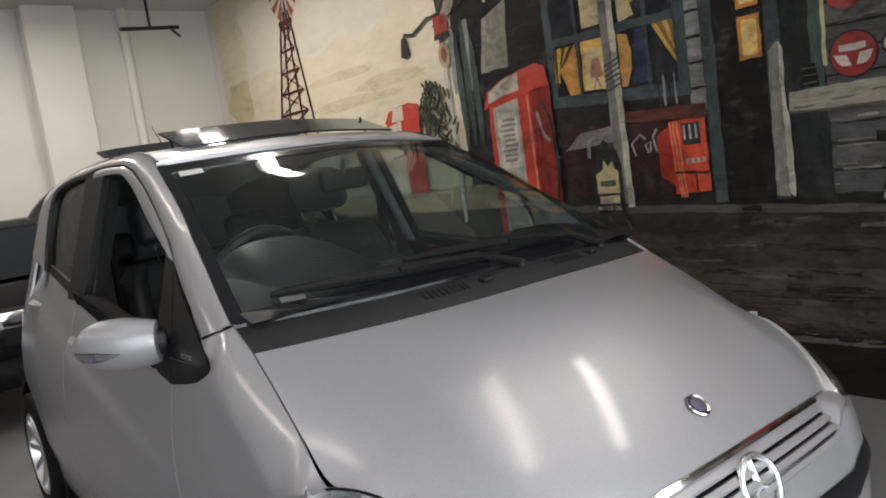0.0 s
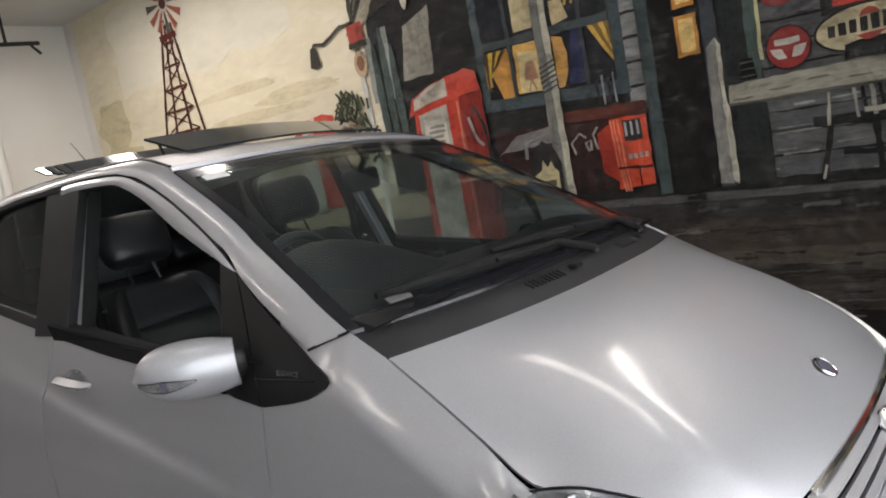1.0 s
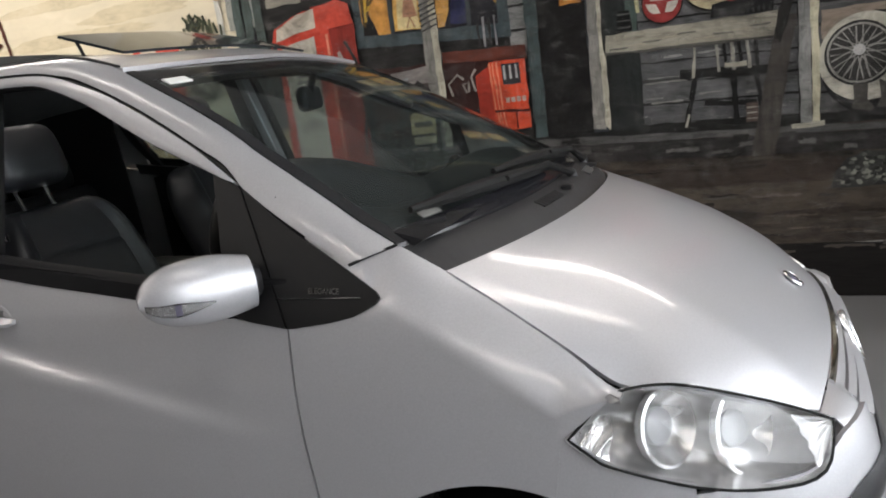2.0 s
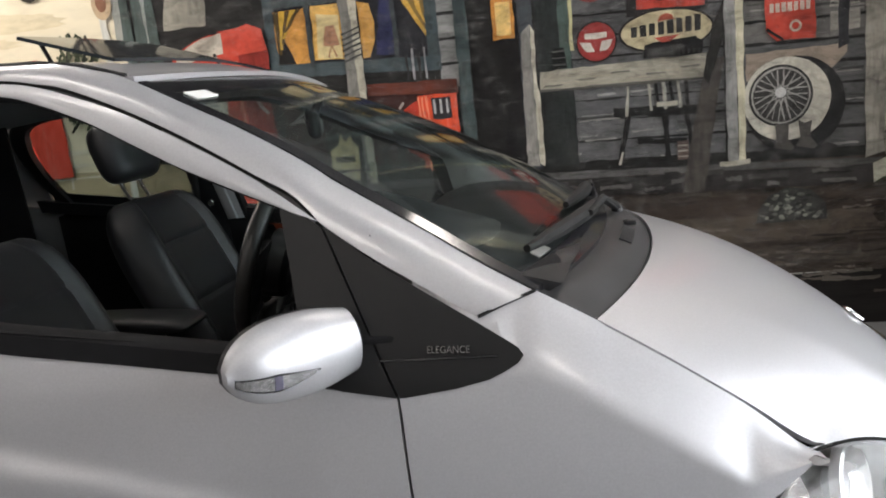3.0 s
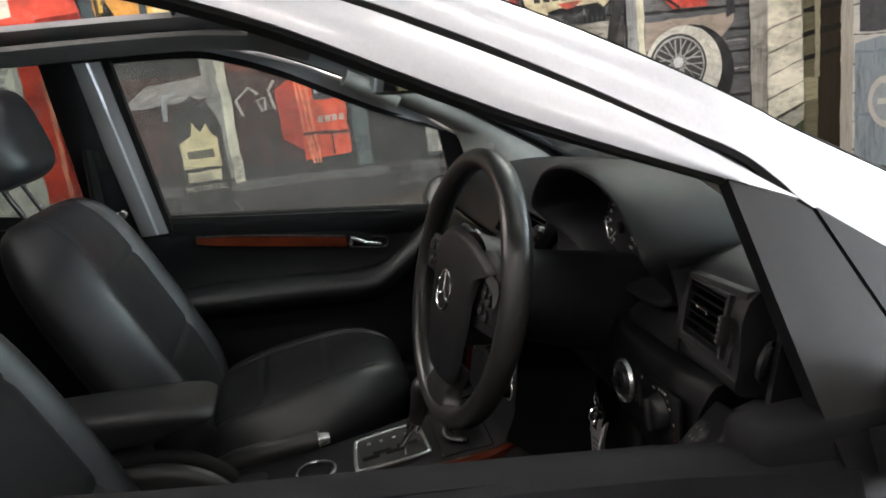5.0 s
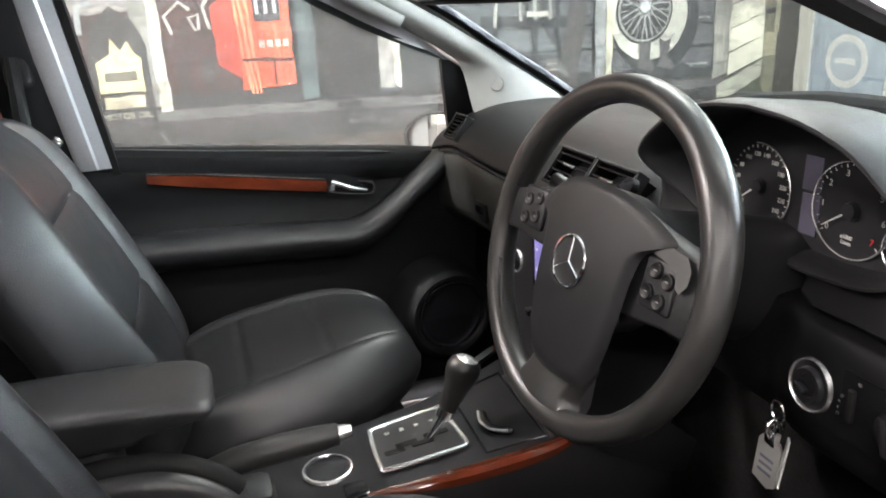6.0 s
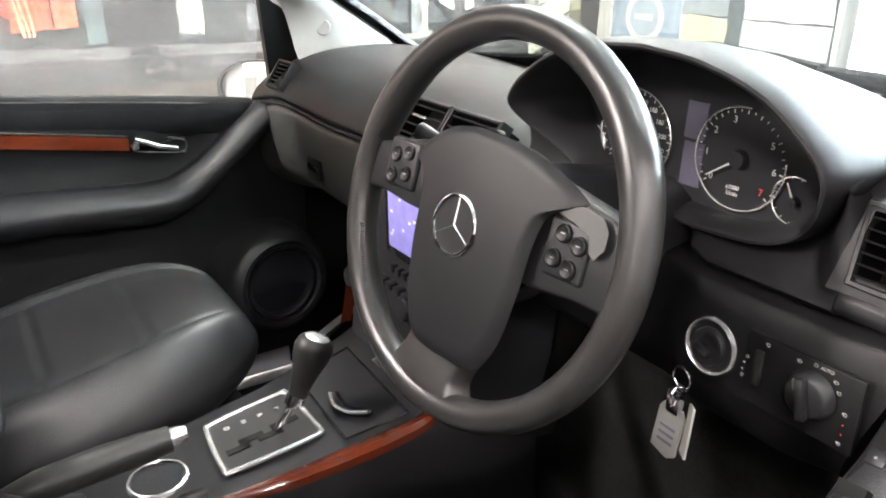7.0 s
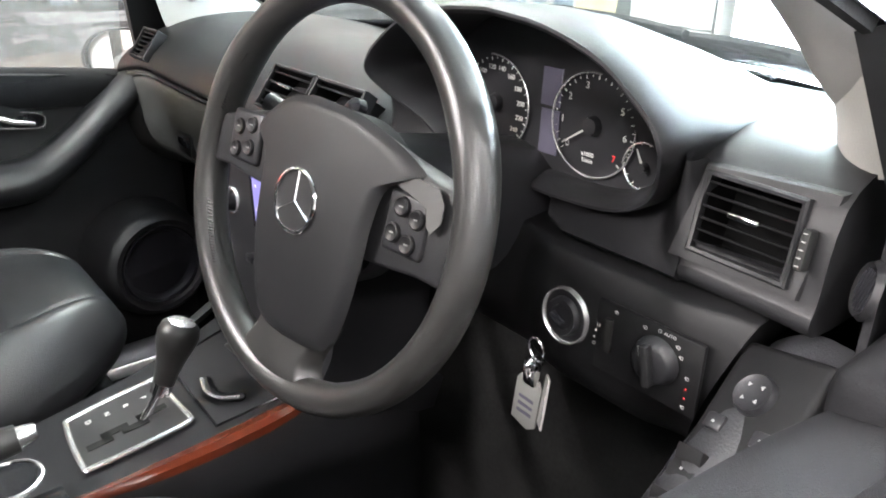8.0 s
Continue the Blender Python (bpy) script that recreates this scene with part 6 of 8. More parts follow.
def bumper_pt(u, v):
    y = (2 * u - 1) * 0.815
    ay = abs(y)
    lift = max(0.0, min(1.0, (ay - 0.41) / 0.05)) * max(0.0, min(1.0, (0.66 - ay) / 0.07))
    z = 0.24 + (0.648 + 0.045 * lift - 0.24) * v
    back = 0.05 * (v ** 3) + 0.06 * (1 - v) ** 3
    return Vector((nose_x(y) + 0.02 - back, y, z - droop(y)))


bumper = part("front_bumper", sheet(bmesh.new(), bumper_pt, 60, 16, 0.012), M["silver"], car)
b = bmesh.new()
loft(b, [[bumper_pt(u, 0.62) + Vector((0.004, 0, 0)), bumper_pt(u, 0.70) + Vector((0.012, 0, 0)), bumper_pt(u, 0.78) + Vector((0.004, 0, 0))] for u in np.linspace(0.04, 0.96, 40)], False, False)
part("bumper_strip", b, M["black_plastic"], bumper)
GR_W = 0.405


def grille_pt(u, v):
    """v from the lower edge (0) to the bonnet's edge (1)."""
    y = (2 * u - 1) * (GR_W + 0.02 * v)
    top = bonnet_pt(1.0, 0.5 + y / (2 * 0.55) if abs(y) < 0.55 else (0.999 if y > 0 else 0.001))
    low = Vector((nose_x(y) - 0.012, y, 0.62))
    q = low.lerp(top + Vector((0.0, 0, -0.006)), v)
    q.x += 0.012 * math.sin(math.pi * v)
    return q


grille = part("grille", sheet(bmesh.new(), lambda u, v: grille_pt(u, v) - Vector((0.02, 0, 0.004)), 40, 8, 0.004), M["gloss_black"], car)
b = bmesh.new()
tube(b, [grille_pt(u, 1.0) + Vector((0.004, 0, -0.004)) for u in np.linspace(0, 1, 40)], 0.011, 8)
part("chrome_strip", b, M["chrome"], grille)
for k in range(4):
    v = 0.10 + 0.215 * k
    b = bmesh.new()
    loft(b, [[grille_pt(u, v), grille_pt(u, v + 0.06) + Vector((0.006, 0, 0)), grille_pt(u, v + 0.135) + Vector((-0.002, 0, 0)), grille_pt(u, v + 0.09) - Vector((0.016, 0, 0))] for u in np.linspace(0.01, 0.99, 36)])
    part("slat", b, M["silver"], grille)
mm = Matrix.Translation((1.848, 0, 0.652)) @ Vector((0.93, 0, 0.36)).to_track_quat("Z", "Y").to_matrix().to_4x4()
b = bmesh.new()
tube(b, [mm @ Vector((0.064 * math.cos(2 * math.pi * k / 40), 0.064 * math.sin(2 * math.pi * k / 40), 0.012)) for k in range(40)], 0.0085, 8, True)
for k in range(3):
    a = math.pi / 2 + 2 * math.pi * k / 3
    loft(b, [[mm @ Vector((r * math.cos(a) - t * math.sin(a), r * math.sin(a) + t * math.cos(a), h)) for t, h in ((-w, 0.006), (0, 0.016), (w, 0.006))] for r, w in ((0.0, 0.011), (0.062, 0.0025))])
part("emblem", b, M["bright_trim"], grille, "large chrome ring emblem")
part("emblem_back", lathe(bmesh.new(), [(0.0, 0.0), (0.066, 0.0), (0.066, -0.02)], mm, 32), M["gloss_black"], grille)
for s in (-1, 1):
    def nose_corner(u, v, s=s):
        y = s * (0.405 + 0.175 * u)
        a = bonnet_pt(1.0, 0.5 + y / 1.1 if abs(y) < 0.55 else (0.999 if s > 0 else 0.001)) + Vector((0.002, 0, -0.006))
        c = bumper_pt(0.5 + y / 1.63, 0.95)
        q = a.lerp(c, v)
        q.z += 0.012 * math.sin(math.pi * v)
        return q
    part("nose_corner", sheet(bmesh.new(), nose_corner, 10, 8, 0.004), M["silver"], bumper)
# tail, floor pan
b = bmesh.new()
sheet(b, lambda u, v: Vector((-1.86 - 0.04 * math.sin(math.pi * v) - 0.03 * (1 - (2 * u - 1) ** 2), (2 * u - 1) * (0.70 - 0.14 * v ** 2), 0.35 + 1.1 * v)) + Vector((0.10 * v ** 2, 0, 0)), 16, 16, 0.02)
part("tailgate", b, M["silver"], car)
part("floor_pan", box(bmesh.new(), -1.8, 1.3, -0.72, 0.72, 0.30, 0.34, 0.01), M["carpet"], car, "black carpeted floor")
part("engine_bay", box(bmesh.new(), 0.95, 1.62, -0.66, 0.66, 0.34, 0.66, 0.03), M["gloss_black"], car)


# ---- the cabin ----
def ease(a):
    a = max(0.0, min(1.0, a))
    return a * a * (3 - 2 * a)


def tilt_right(y):
    """The dash top lies a little higher before the driver."""
    return -0.022 * y / 0.63 + 0.022 * ease((y - 0.35) / 0.3)


DASH_UP = [(1.06, 1.105), (0.95, 1.128), (0.82, 1.150), (0.70, 1.150), (0.62, 1.128), (0.570, 1.098), (0.548, 1.072), (0.552, 1.060), (0.60, 1.055), (0.9, 1.05)]
DASH_DIALS = [(1.04, 1.135), (0.95, 1.154), (0.82, 1.165), (0.70, 1.150), (0.645, 1.088), (0.615, 1.074), (0.590, 1.066), (0.580, 1.060), (0.585, 1.054), (0.9, 1.05)]
DASH_VENT = [(1.03, 1.130), (0.95, 1.152), (0.82, 1.180), (0.68, 1.198), (0.5695, 1.180), (0.5485, 1.102), (0.5445, 1.090), (0.5445, 1.081), (0.553, 1.073), (0.575, 1.069), (0.62, 1.066), (0.9, 1.06)]


def profile(table):
    return [(p.x, p.z) for p in smooth_curve([(x, 0, z) for x, z in table], 48)]


def dash_ring(y, prof, tilt=1.0):
    end = max(0.0, (abs(y) - 0.60) / 0.14)
    return [Vector((x - (0.02 if y > 0 else 0.004) * end ** 2 - (0.012 * ease((y - 0.35) / 0.3) if x < 0.7 else 0) + (0.035 * (1 - (y / 0.74) ** 2) if x > 0.9 else 0), y, z + tilt * tilt_right(y) - 0.02 * end ** 2 * (1 if y > 0 else 0.2))) for x, z in prof]


def dash_section(y):
    """The dash profile blends from the passenger's shelf to the dials and to the raised vent block."""
    a, c = ease((-y - 0.15) / 0.06), ease((-y - 0.535) / 0.055)
    ring = [Vector(p).lerp(q, a) for p, q in zip(dash_ring(y, profile(DASH_UP)), dash_ring(y, profile(DASH_DIALS), 0.2))]
    return [p.lerp(q, c) for p, q in zip(ring, dash_ring(y, profile(DASH_VENT), 0.0))]


dash_bm = loft(bmesh.new(), [dash_section(y) for y in np.linspace(-0.712, 0.735, 108)])
hole = [f for f in dash_bm.faces if len(f.verts) == 4 and -0.683 < f.calc_center_median().y < -0.607 and 1.113 < f.calc_center_median().z < 1.170 and f.calc_center_median().x < 0.60]
bmesh.ops.delete(dash_bm, geom=hole, context="FACES")
dash = part("dashboard", dash_bm, M["dash"], car, "soft black textured dashboard", 60)
LOW = [(p.x, p.z) for p in smooth_curve([(0.62, 0, 1.052), (0.562, 0, 1.048), (0.546, 0, 1.035), (0.546, 0, 0.99), (0.552, 0, 0.93), (0.575, 0, 0.89), (0.64, 0, 0.85), (0.8, 0, 0.80), (0.95, 0, 0.80)], 30)]
glove = part("glovebox", loft(bmesh.new(), [dash_ring(y, LOW) for y in np.linspace(0.19, 0.735, 18)]), M["dash_light"], car, "grey-black glovebox lid")
part("dash_groove", tube(bmesh.new(), [dash_ring(y, [(0.549, 1.053)])[0] for y in np.linspace(0.17, 0.70, 12)], 0.006, 8), M["gloss_black"], dash)
b = bmesh.new()
box(b, 0.538, 0.552, 0.445, 0.505, 0.918, 0.962, 0.004)
part("latch", b, M["dash"], glove)
part("latch_recess", box(bmesh.new(), 0.5355, 0.545, 0.455, 0.500, 0.936, 0.952, 0.003), M["gloss_black"], glove)
for z in (0.985, 0.916):
    part("lid_seam", tube(bmesh.new(), [(0.5445, 0.44, z), (0.5445, 0.51, z)], 0.0014, 5), M["gloss_black"], glove)


def vent(parent, centre, w, h, normal, slats, knob=True, wheel=False, up=(0, 0, 1), shear=0.0):
    """An air vent: raised frame, dark throat, slats, a chrome tab."""
    n = Vector(normal).normalized()
    side = Vector(up).cross(n).normalized()
    upv = n.cross(side) + side * shear
    m = Matrix((( side.x, upv.x, n.x, centre[0]), (side.y, upv.y, n.y, centre[1]), (side.z, upv.z, n.z, centre[2]), (0, 0, 0, 1)))
    v = empty("air_vent", (0, 0, 0), parent)
    t = 0.0045
    b = bmesh.new()
    loft(b, [[m @ Vector((sx * a, sy * c, d)) for sx, sy in ((-1, -1), (1, -1), (1, 1), (-1, 1))] for a, c, d in ((w / 2 + t, h / 2 + t, -0.02), (w / 2 + t, h / 2 + t, 0.001), (w / 2 + t * 0.6, h / 2 + t * 0.6, 0.003), (w / 2, h / 2, 0.002), (w / 2, h / 2, -0.006))], True, False)
    part("vent_frame", b, M["dash"], v)
    part("vent_throat", loft(bmesh.new(), [[m @ Vector((sx * (w / 2 + a), sy * (h / 2 + a), d)) for sx, sy in ((-1, -1), (1, -1), (1, 1), (-1, 1))] for a, d in ((0.0, -0.004), (0.0, -0.045), (-w / 2 + 0.002, -0.046))], True, False), M["throat"], v)
    for k in range(slats):
        y = -h / 2 + h * (k + 0.5) / slats
        b = bmesh.new()
        loft(b, [[m @ Vector((x, y + dy, d)) for dy, d in ((-0.0014, -0.0060), (-0.0012, -0.0014), (0.0006, -0.0006), (0.0, -0.0060))] for x in (-w / 2, w / 2)])
        part("slat", b, M["slat_grey"], v)
    if knob:
        b = bmesh.new()
        box(b, -w * 0.17, w * 0.17, -0.0025, 0.0025, 0.0, 0.006, 0.0015, 2, m @ Matrix.Translation((0, h * 0.08, 0)))
        part("vent_tab", b, M["chrome"], v, "chrome vent tab")
    if wheel:
        b = bmesh.new()
        box(b, w / 2 + 0.010, w / 2 + 0.018, -h * 0.26, h * 0.26, 0.0, 0.014, 0.003, 2, m)
        part("vent_wheel", b, M["rubber"], v)
        b = bmesh.new()
        for k in range(5):
            box(b, w / 2 + 0.0125, w / 2 + 0.0155, -h * 0.2 + k * h * 0.1 - 0.0004, -h * 0.2 + k * h * 0.1 + 0.0004, 0.012, 0.0143, 0, 2, m)
        part("vent_wheel_marks", b, M["mark"], v)
    return v


vent(car, (0.5465, 0.638, 1.1065), 0.058, 0.056, (-0.80, -0.04, 0.60), 6, False)
for cy in (-0.058, 0.062):
    vent(car, (0.540, cy, 1.118), 0.108, 0.062, (-0.80, 0, 0.6), 4, True)
plate_o = [Vector(p) for p in ((0.562, -0.600, 1.177), (0.567, -0.708, 1.180), (0.545, -0.699, 1.098), (0.543, -0.586, 1.098))]
plate_i = [Vector(p) for p in ((0.5585, -0.606, 1.169), (0.560, -0.690, 1.171), (0.544, -0.682, 1.110), (0.544, -0.600, 1.108))]
part("vent_plate", loft(bmesh.new(), [[p + Vector((0.03, 0, 0)) for p in plate_o], plate_o, [p.lerp(q, 0.12) + Vector((-0.003, 0, 0)) for p, q in zip(plate_o, plate_i)], plate_i, [p + Vector((0.02, 0, 0)) for p in plate_i]], True, False), M["dash"], dash)
vent(car, (0.5495, -0.6445, 1.1395), 0.080, 0.060, (-0.95, 0.06, 0.24), 6, True, True, shear=-0.05)
part("hazard_button", lathe(bmesh.new(), [(0, 0.012), (0.015, 0.010), (0.018, 0.0)], Matrix.Translation((0.532, -0.135, 1.128)) @ Vector((-0.8, 0, 0.6)).to_track_quat("Z", "Y").to_matrix().to_4x4(), 20), M["gloss_black"], dash)
sail = part("sail_panel", sheet(bmesh.new(), lambda u, v: Vector((0.545 + 0.06 * v + (0.16 - 0.06 * v) * u, -0.752 + 0.012 * math.sin(math.pi * u) + 0.02 * v, 1.04 + 0.20 * v)), 10, 10, 0.006), M["pad_leather"], car, "black inner mirror corner panel")
part("sail_foot", box(bmesh.new(), 0.50, 0.76, -0.805, -0.744, 0.88, 1.085, 0.02, 4), M["pad_leather"], sail)
SPK = Matrix.Translation((0.563, -0.738, 1.117)) @ Vector((-0.55, 0.8, 0.2)).to_track_quat("Z", "Y").to_matrix().to_4x4()
part("speaker_ring", lathe(bmesh.new(), [(0.017, 0.003), (0.020, 0.005), (0.023, 0.0)], SPK, 28), M["dash"], sail)
for k in range(6):
    w = 0.016 * math.sqrt(1 - ((k - 2.5) / 3.2) ** 2)
    part("speaker_rib", tube(bmesh.new(), [SPK @ Vector((-0.013 + 0.0052 * k, -w, 0.003)), SPK @ Vector((-0.013 + 0.0052 * k, w, 0.003))], 0.0016, 6), M["gloss_black"], sail)
slot = [Vector((1.003, -0.255, 1.163)), Vector((0.992, -0.34, 1.163)), Vector((0.978, -0.43, 1.162))]
part("defroster_slot", loft(bmesh.new(), [[p + Vector((dx, 0, dz)) for dx, dz in ((-0.010, -0.006), (-0.010, 0.0030), (0.008, 0.0030), (0.008, -0.006))] for p in slot]), M["gloss_black"], dash)

# instrument binnacle
BIN_Y = -0.39
ARCH = [(0.0, 1.283), (0.067, 1.277), (0.130, 1.259), (0.170, 1.234), (0.194, 1.213), (0.203, 1.192), (0.194, 1.170), (0.172, 1.140), (0.145, 1.113), (0.108, 1.098), (0.05, 1.093), (0.0, 1.093)]
half_arch = smooth_curve([(0, w, z) for w, z in ARCH], 30)
mouth = [(BIN_Y - p.y, p.z) for p in half_arch] + [(BIN_Y + p.y, p.z) for p in half_arch[-2:0:-1]]


def mouth_ring(x, grow, sink=0.0, spread=1.0):
    """The opening of the instrument hood, set to a depth x and drawn in or out; its sill lies deeper than its brow."""
    out = []
    k = len(mouth)
    for i, (y, z) in enumerate(mouth):
        (ya, za), (yb, zb) = mouth[i - 1], mouth[(i + 1) % k]
        d = Vector((yb - ya, zb - za)).normalized()
        deep = 0.062 * ease((1.20 - z) / 0.09)
        out.append(Vector((max(x, 0.505) + (deep if x < 0.6 else 0), BIN_Y + (y - BIN_Y) * spread + d.y * grow, z - d.x * grow * 1.0 - (z - 1.13) * sink)))
    return out


hood = part("instrument_hood", loft(bmesh.new(), [mouth_ring(0.90, -0.004, 0.78, 1.10), mouth_ring(0.80, -0.002, 0.50, 1.06), mouth_ring(0.70, 0.0, 0.24, 1.03), mouth_ring(0.62, 0.0, 0.07, 1.01), mouth_ring(0.535, 0.0), mouth_ring(0.511, -0.001), mouth_ring(0.506, -0.003)], True, False), M["dash"], car, "arched black instrument hood", 60)
lining_ob = part("hood_lining", loft(bmesh.new(), [mouth_ring(0.506, -0.003), mouth_ring(0.5055, -0.006), mouth_ring(0.510, -0.010), mouth_ring(0.54, -0.013, 0.0, 0.97), mouth_ring(0.615, -0.011, 0.0, 0.90)], True, False), M["dial"], hood, "matt black lining of the hood")
lining_ob.data.materials.append(M["dash"])
for p in lining_ob.data.polygons:
    p.material_index = 1 if p.center.z < 1.112 and p.center.x < 0.59 else 0
face = bmesh.new()
face.faces.new([face.verts.new(p) for p in mouth_ring(0.6145, -0.009, 0.0, 0.92)])
part("dial_panel", face, M["dial"], hood, "black instrument face")

# the smooth fascia between the hood's sill, the end vent and the knee panel
fascia = []
for R in [p for p in mouth_ring(0.535, 0.001) if p.z < 1.195]:
    w = abs(R.y - BIN_Y)
    k = max(0.0, min(1.0, (R.z - 1.112) / 0.08)) if w > 0.12 else 0.0
    open_ = ease((0.085 - abs(R.y + 0.352)) / 0.03)
    low_y = BIN_Y + math.copysign(0.207 * min(1.0, w / 0.143), R.y - BIN_Y)
    E_ = Vector((0.540 + 0.023 * k, low_y, 1.080 + 0.105 * k)).lerp(R + Vector((-0.004, 0, -0.010)), open_)
    out = Vector((-0.010, 0, -0.004)) * (1 - 0.7 * open_)
    fascia.append([R + Vector((0.02, 0, 0.004)), R] + [R.lerp(E_, f) + out * math.sin(math.pi * f) ** 0.8 for f in (0.12, 0.3, 0.5, 0.7, 0.88)] + [E_, E_ + Vector((0.010, 0, -0.008)), E_ + Vector((0.05, 0, -0.006))])
part("fascia", loft(bmesh.new(), fascia, False, False), M["dash"], hood, "", 60)


def dial(cy, cz, r, ticks, numbers, start, sweep, needle, num_r=0.76, size=0.010, ring_arc=None):
    """A gauge facing the driver: chrome ring, tick marks, figures and a needle."""
    fm = Matrix.Translation((0.6135, cy, cz)) @ Matrix(((0, 0, -1, 0), (-1, 0, 0, 0), (0, 1, 0, 0), (0, 0, 0, 1)))
    g = empty("gauge", (0, 0, 0), car)
    a0, a1 = ring_arc or (start + 12, start - sweep - 12)
    part("gauge_ring", tube(bmesh.new(), [fm @ Vector((r * math.cos(a), r * math.sin(a), 0.002)) for a in np.linspace(radians(a0), radians(a1), 48)], 0.0014, 6), M["bright_trim"], g)
    for k in range(ticks + 1):
        a = radians(start - sweep * k / ticks)
        r0 = r * (0.88 if k % 2 == 0 else 0.91)
        d, t = Vector((math.cos(a), math.sin(a), 0)), Vector((-math.sin(a), math.cos(a), 0)) * 0.0004
        part("tick_mark", slab(bmesh.new(), [fm @ (d * r0 - t), fm @ (d * r * 0.95 - t), fm @ (d * r * 0.95 + t), fm @ (d * r0 + t)], (-0.001, 0, 0)), M["dial_print"], g)
    for k, txt in enumerate(numbers):
        if not txt:
            continue
        a = radians(start - sweep * k / (len(numbers) - 1))
        lettering("gauge_figure", txt, size, fm @ Matrix.Translation((r * num_r * math.cos(a), r * num_r * math.sin(a), 0.0006)), M["red_print"] if txt == "7" else M["dial_print"], g, 0.0003)
    a = radians(needle)
    d, t = Vector((math.cos(a), math.sin(a), 0)), Vector((-math.sin(a), math.cos(a), 0))
    part("needle", slab(bmesh.new(), [fm @ (d * r * 0.2 - t * 0.0010 + Vector((0, 0, 0.004))), fm @ (d * r * 0.80 - t * 0.0005 + Vector((0, 0, 0.004))), fm @ (d * r * 0.80 + t * 0.0005 + Vector((0, 0, 0.004))), fm @ (d * r * 0.2 + t * 0.0010 + Vector((0, 0, 0.004)))], (-0.001, 0, 0)), M["dial_print"], g)
    part("needle_cap", lathe(bmesh.new(), [(0, 0.008), (r * 0.16, 0.007), (r * 0.2, 0.0)], fm, 20), M["dial"], g)
    return g, fm


rev, rev_m = dial(-0.438, 1.163, 0.053, 28, ["0", "1", "2", "3", "", "5", "6", "7"], 218, 262, 214, ring_arc=(82, 368))
lettering("gauge_note", "x1000\n1/min", 0.0065, rev_m @ Matrix.Translation((-0.004, -0.034, 0.0006)), M["white_print"], rev, 0.0002)
dial(-0.297, 1.160, 0.053, 26, ["20", "40", "60", "80", "100", "120", "140", "160", "180", "200", "220", "240"], 220, 260, 216, 0.74, 0.0078, ring_arc=(98, -188))
dial(-0.505, 1.137, 0.024, 8, ["", "", ""], 288, 206, 118)
dial(-0.228, 1.136, 0.024, 8, ["", "", ""], 98, 206, 62)
for z0, z1 in ((1.172, 1.212), (1.120, 1.168)):
    part("display", slab(bmesh.new(), [(0.6125, y, z) for y, z in ((-0.366, z0), (-0.392, z0), (-0.394, z1), (-0.368, z1))], (0.002, 0, 0)), M["lcd"], hood, "grey liquid-crystal display")

# driver's lower panel: ignition, light switch
panel_line = smooth_curve([(0.60, 0, 1.070), (0.542, 0, 1.070), (0.524, 0, 1.060), (0.512, 0, 1.010), (0.520, 0, 0.955), (0.555, 0, 0.915), (0.66, 0, 0.885)], 30)
b = bmesh.new()
loft(b, [[Vector((p.x + 0.02 * ease((y + 0.48) / 0.06) + 0.012 * ease(1 - 9 * f), y, p.z)) for p in panel_line for y in (-0.680 + (1.078 - p.z) * 0.33 + f * (0.55 - (1.078 - p.z) * 0.33),)] for f in (0.0, 0.015, 0.04, 0.08, 0.12, 0.2, 0.28, 0.34, 0.38, 0.42, 0.46, 0.5, 0.7, 1.0)])
low = part("lower_panel", b, M["knee"], car, "black knee panel below the instruments")
part("shin_panel", box(bmesh.new(), 0.62, 0.70, -0.72, -0.12, 0.40, 0.94, 0.03), M["carpet"], dash)
IGN = Matrix.Translation((0.5125, -0.508, 1.013)) @ Vector((-0.99, 0.05, 0.08)).to_track_quat("Z", "Y").to_matrix().to_4x4()
part("ignition_ring", lathe(bmesh.new(), [(0.0245, 0.0), (0.0258, 0.004), (0.0272, 0.005), (0.0288, 0.0)], IGN, 36), M["bright_trim"], low, "chrome ignition ring")
part("ignition_lock", lathe(bmesh.new(), [(0.0, 0.004), (0.012, 0.004), (0.0125, 0.007), (0.0175, 0.008), (0.019, 0.005), (0.0195, 0.002), (0.0246, 0.001)], IGN, 28), M["black_plastic"], low)
part("key_blade", box(bmesh.new(), -0.003, 0.003, -0.008, 0.008, 0.008, 0.017, 0.002, 2, IGN @ pose(0, 0, 0, 0, 0, 70)), M["gloss_black"], low, "black key head")
keys = tagged(empty("key_bunch", (0.470, -0.512, 1.0)), "key ring with pale plastic tags hanging from the ignition", "keys")
b = bmesh.new()
tube(b, [(0.002 * math.cos(a), 0.011 * math.cos(a), -0.006 + 0.011 * math.sin(a)) for a in np.linspace(0, 2 * math.pi, 24, endpoint=False)], 0.0014, 6, True)
tube(b, [(0.011 * math.cos(a), 0.002, -0.026 + 0.011 * math.sin(a)) for a in np.linspace(0, 2 * math.pi, 24, endpoint=False)], 0.0014, 6, True)
part("split_ring", b, M["chrome"], keys)
b = bmesh.new()
box(b, -0.005, 0.005, -0.004, 0.012, -0.046, -0.02, 0.003)
part("clasp", b, M["chrome"], keys)
tagm = Matrix.Translation((0.0, 0.006, -0.048)) @ pose(0, 0, 0, 8, -4, 12)
b = bmesh.new()
slab(b, [tagm @ Vector((-0.0015, y, z)) for y, z in ((-0.010, 0.008), (0.008, 0.012), (0.013, 0.004), (0.013, -0.046), (-0.006, -0.054), (-0.014, -0.048), (-0.014, 0.0))], tagm.to_3x3() @ Vector((0.003, 0, 0)))
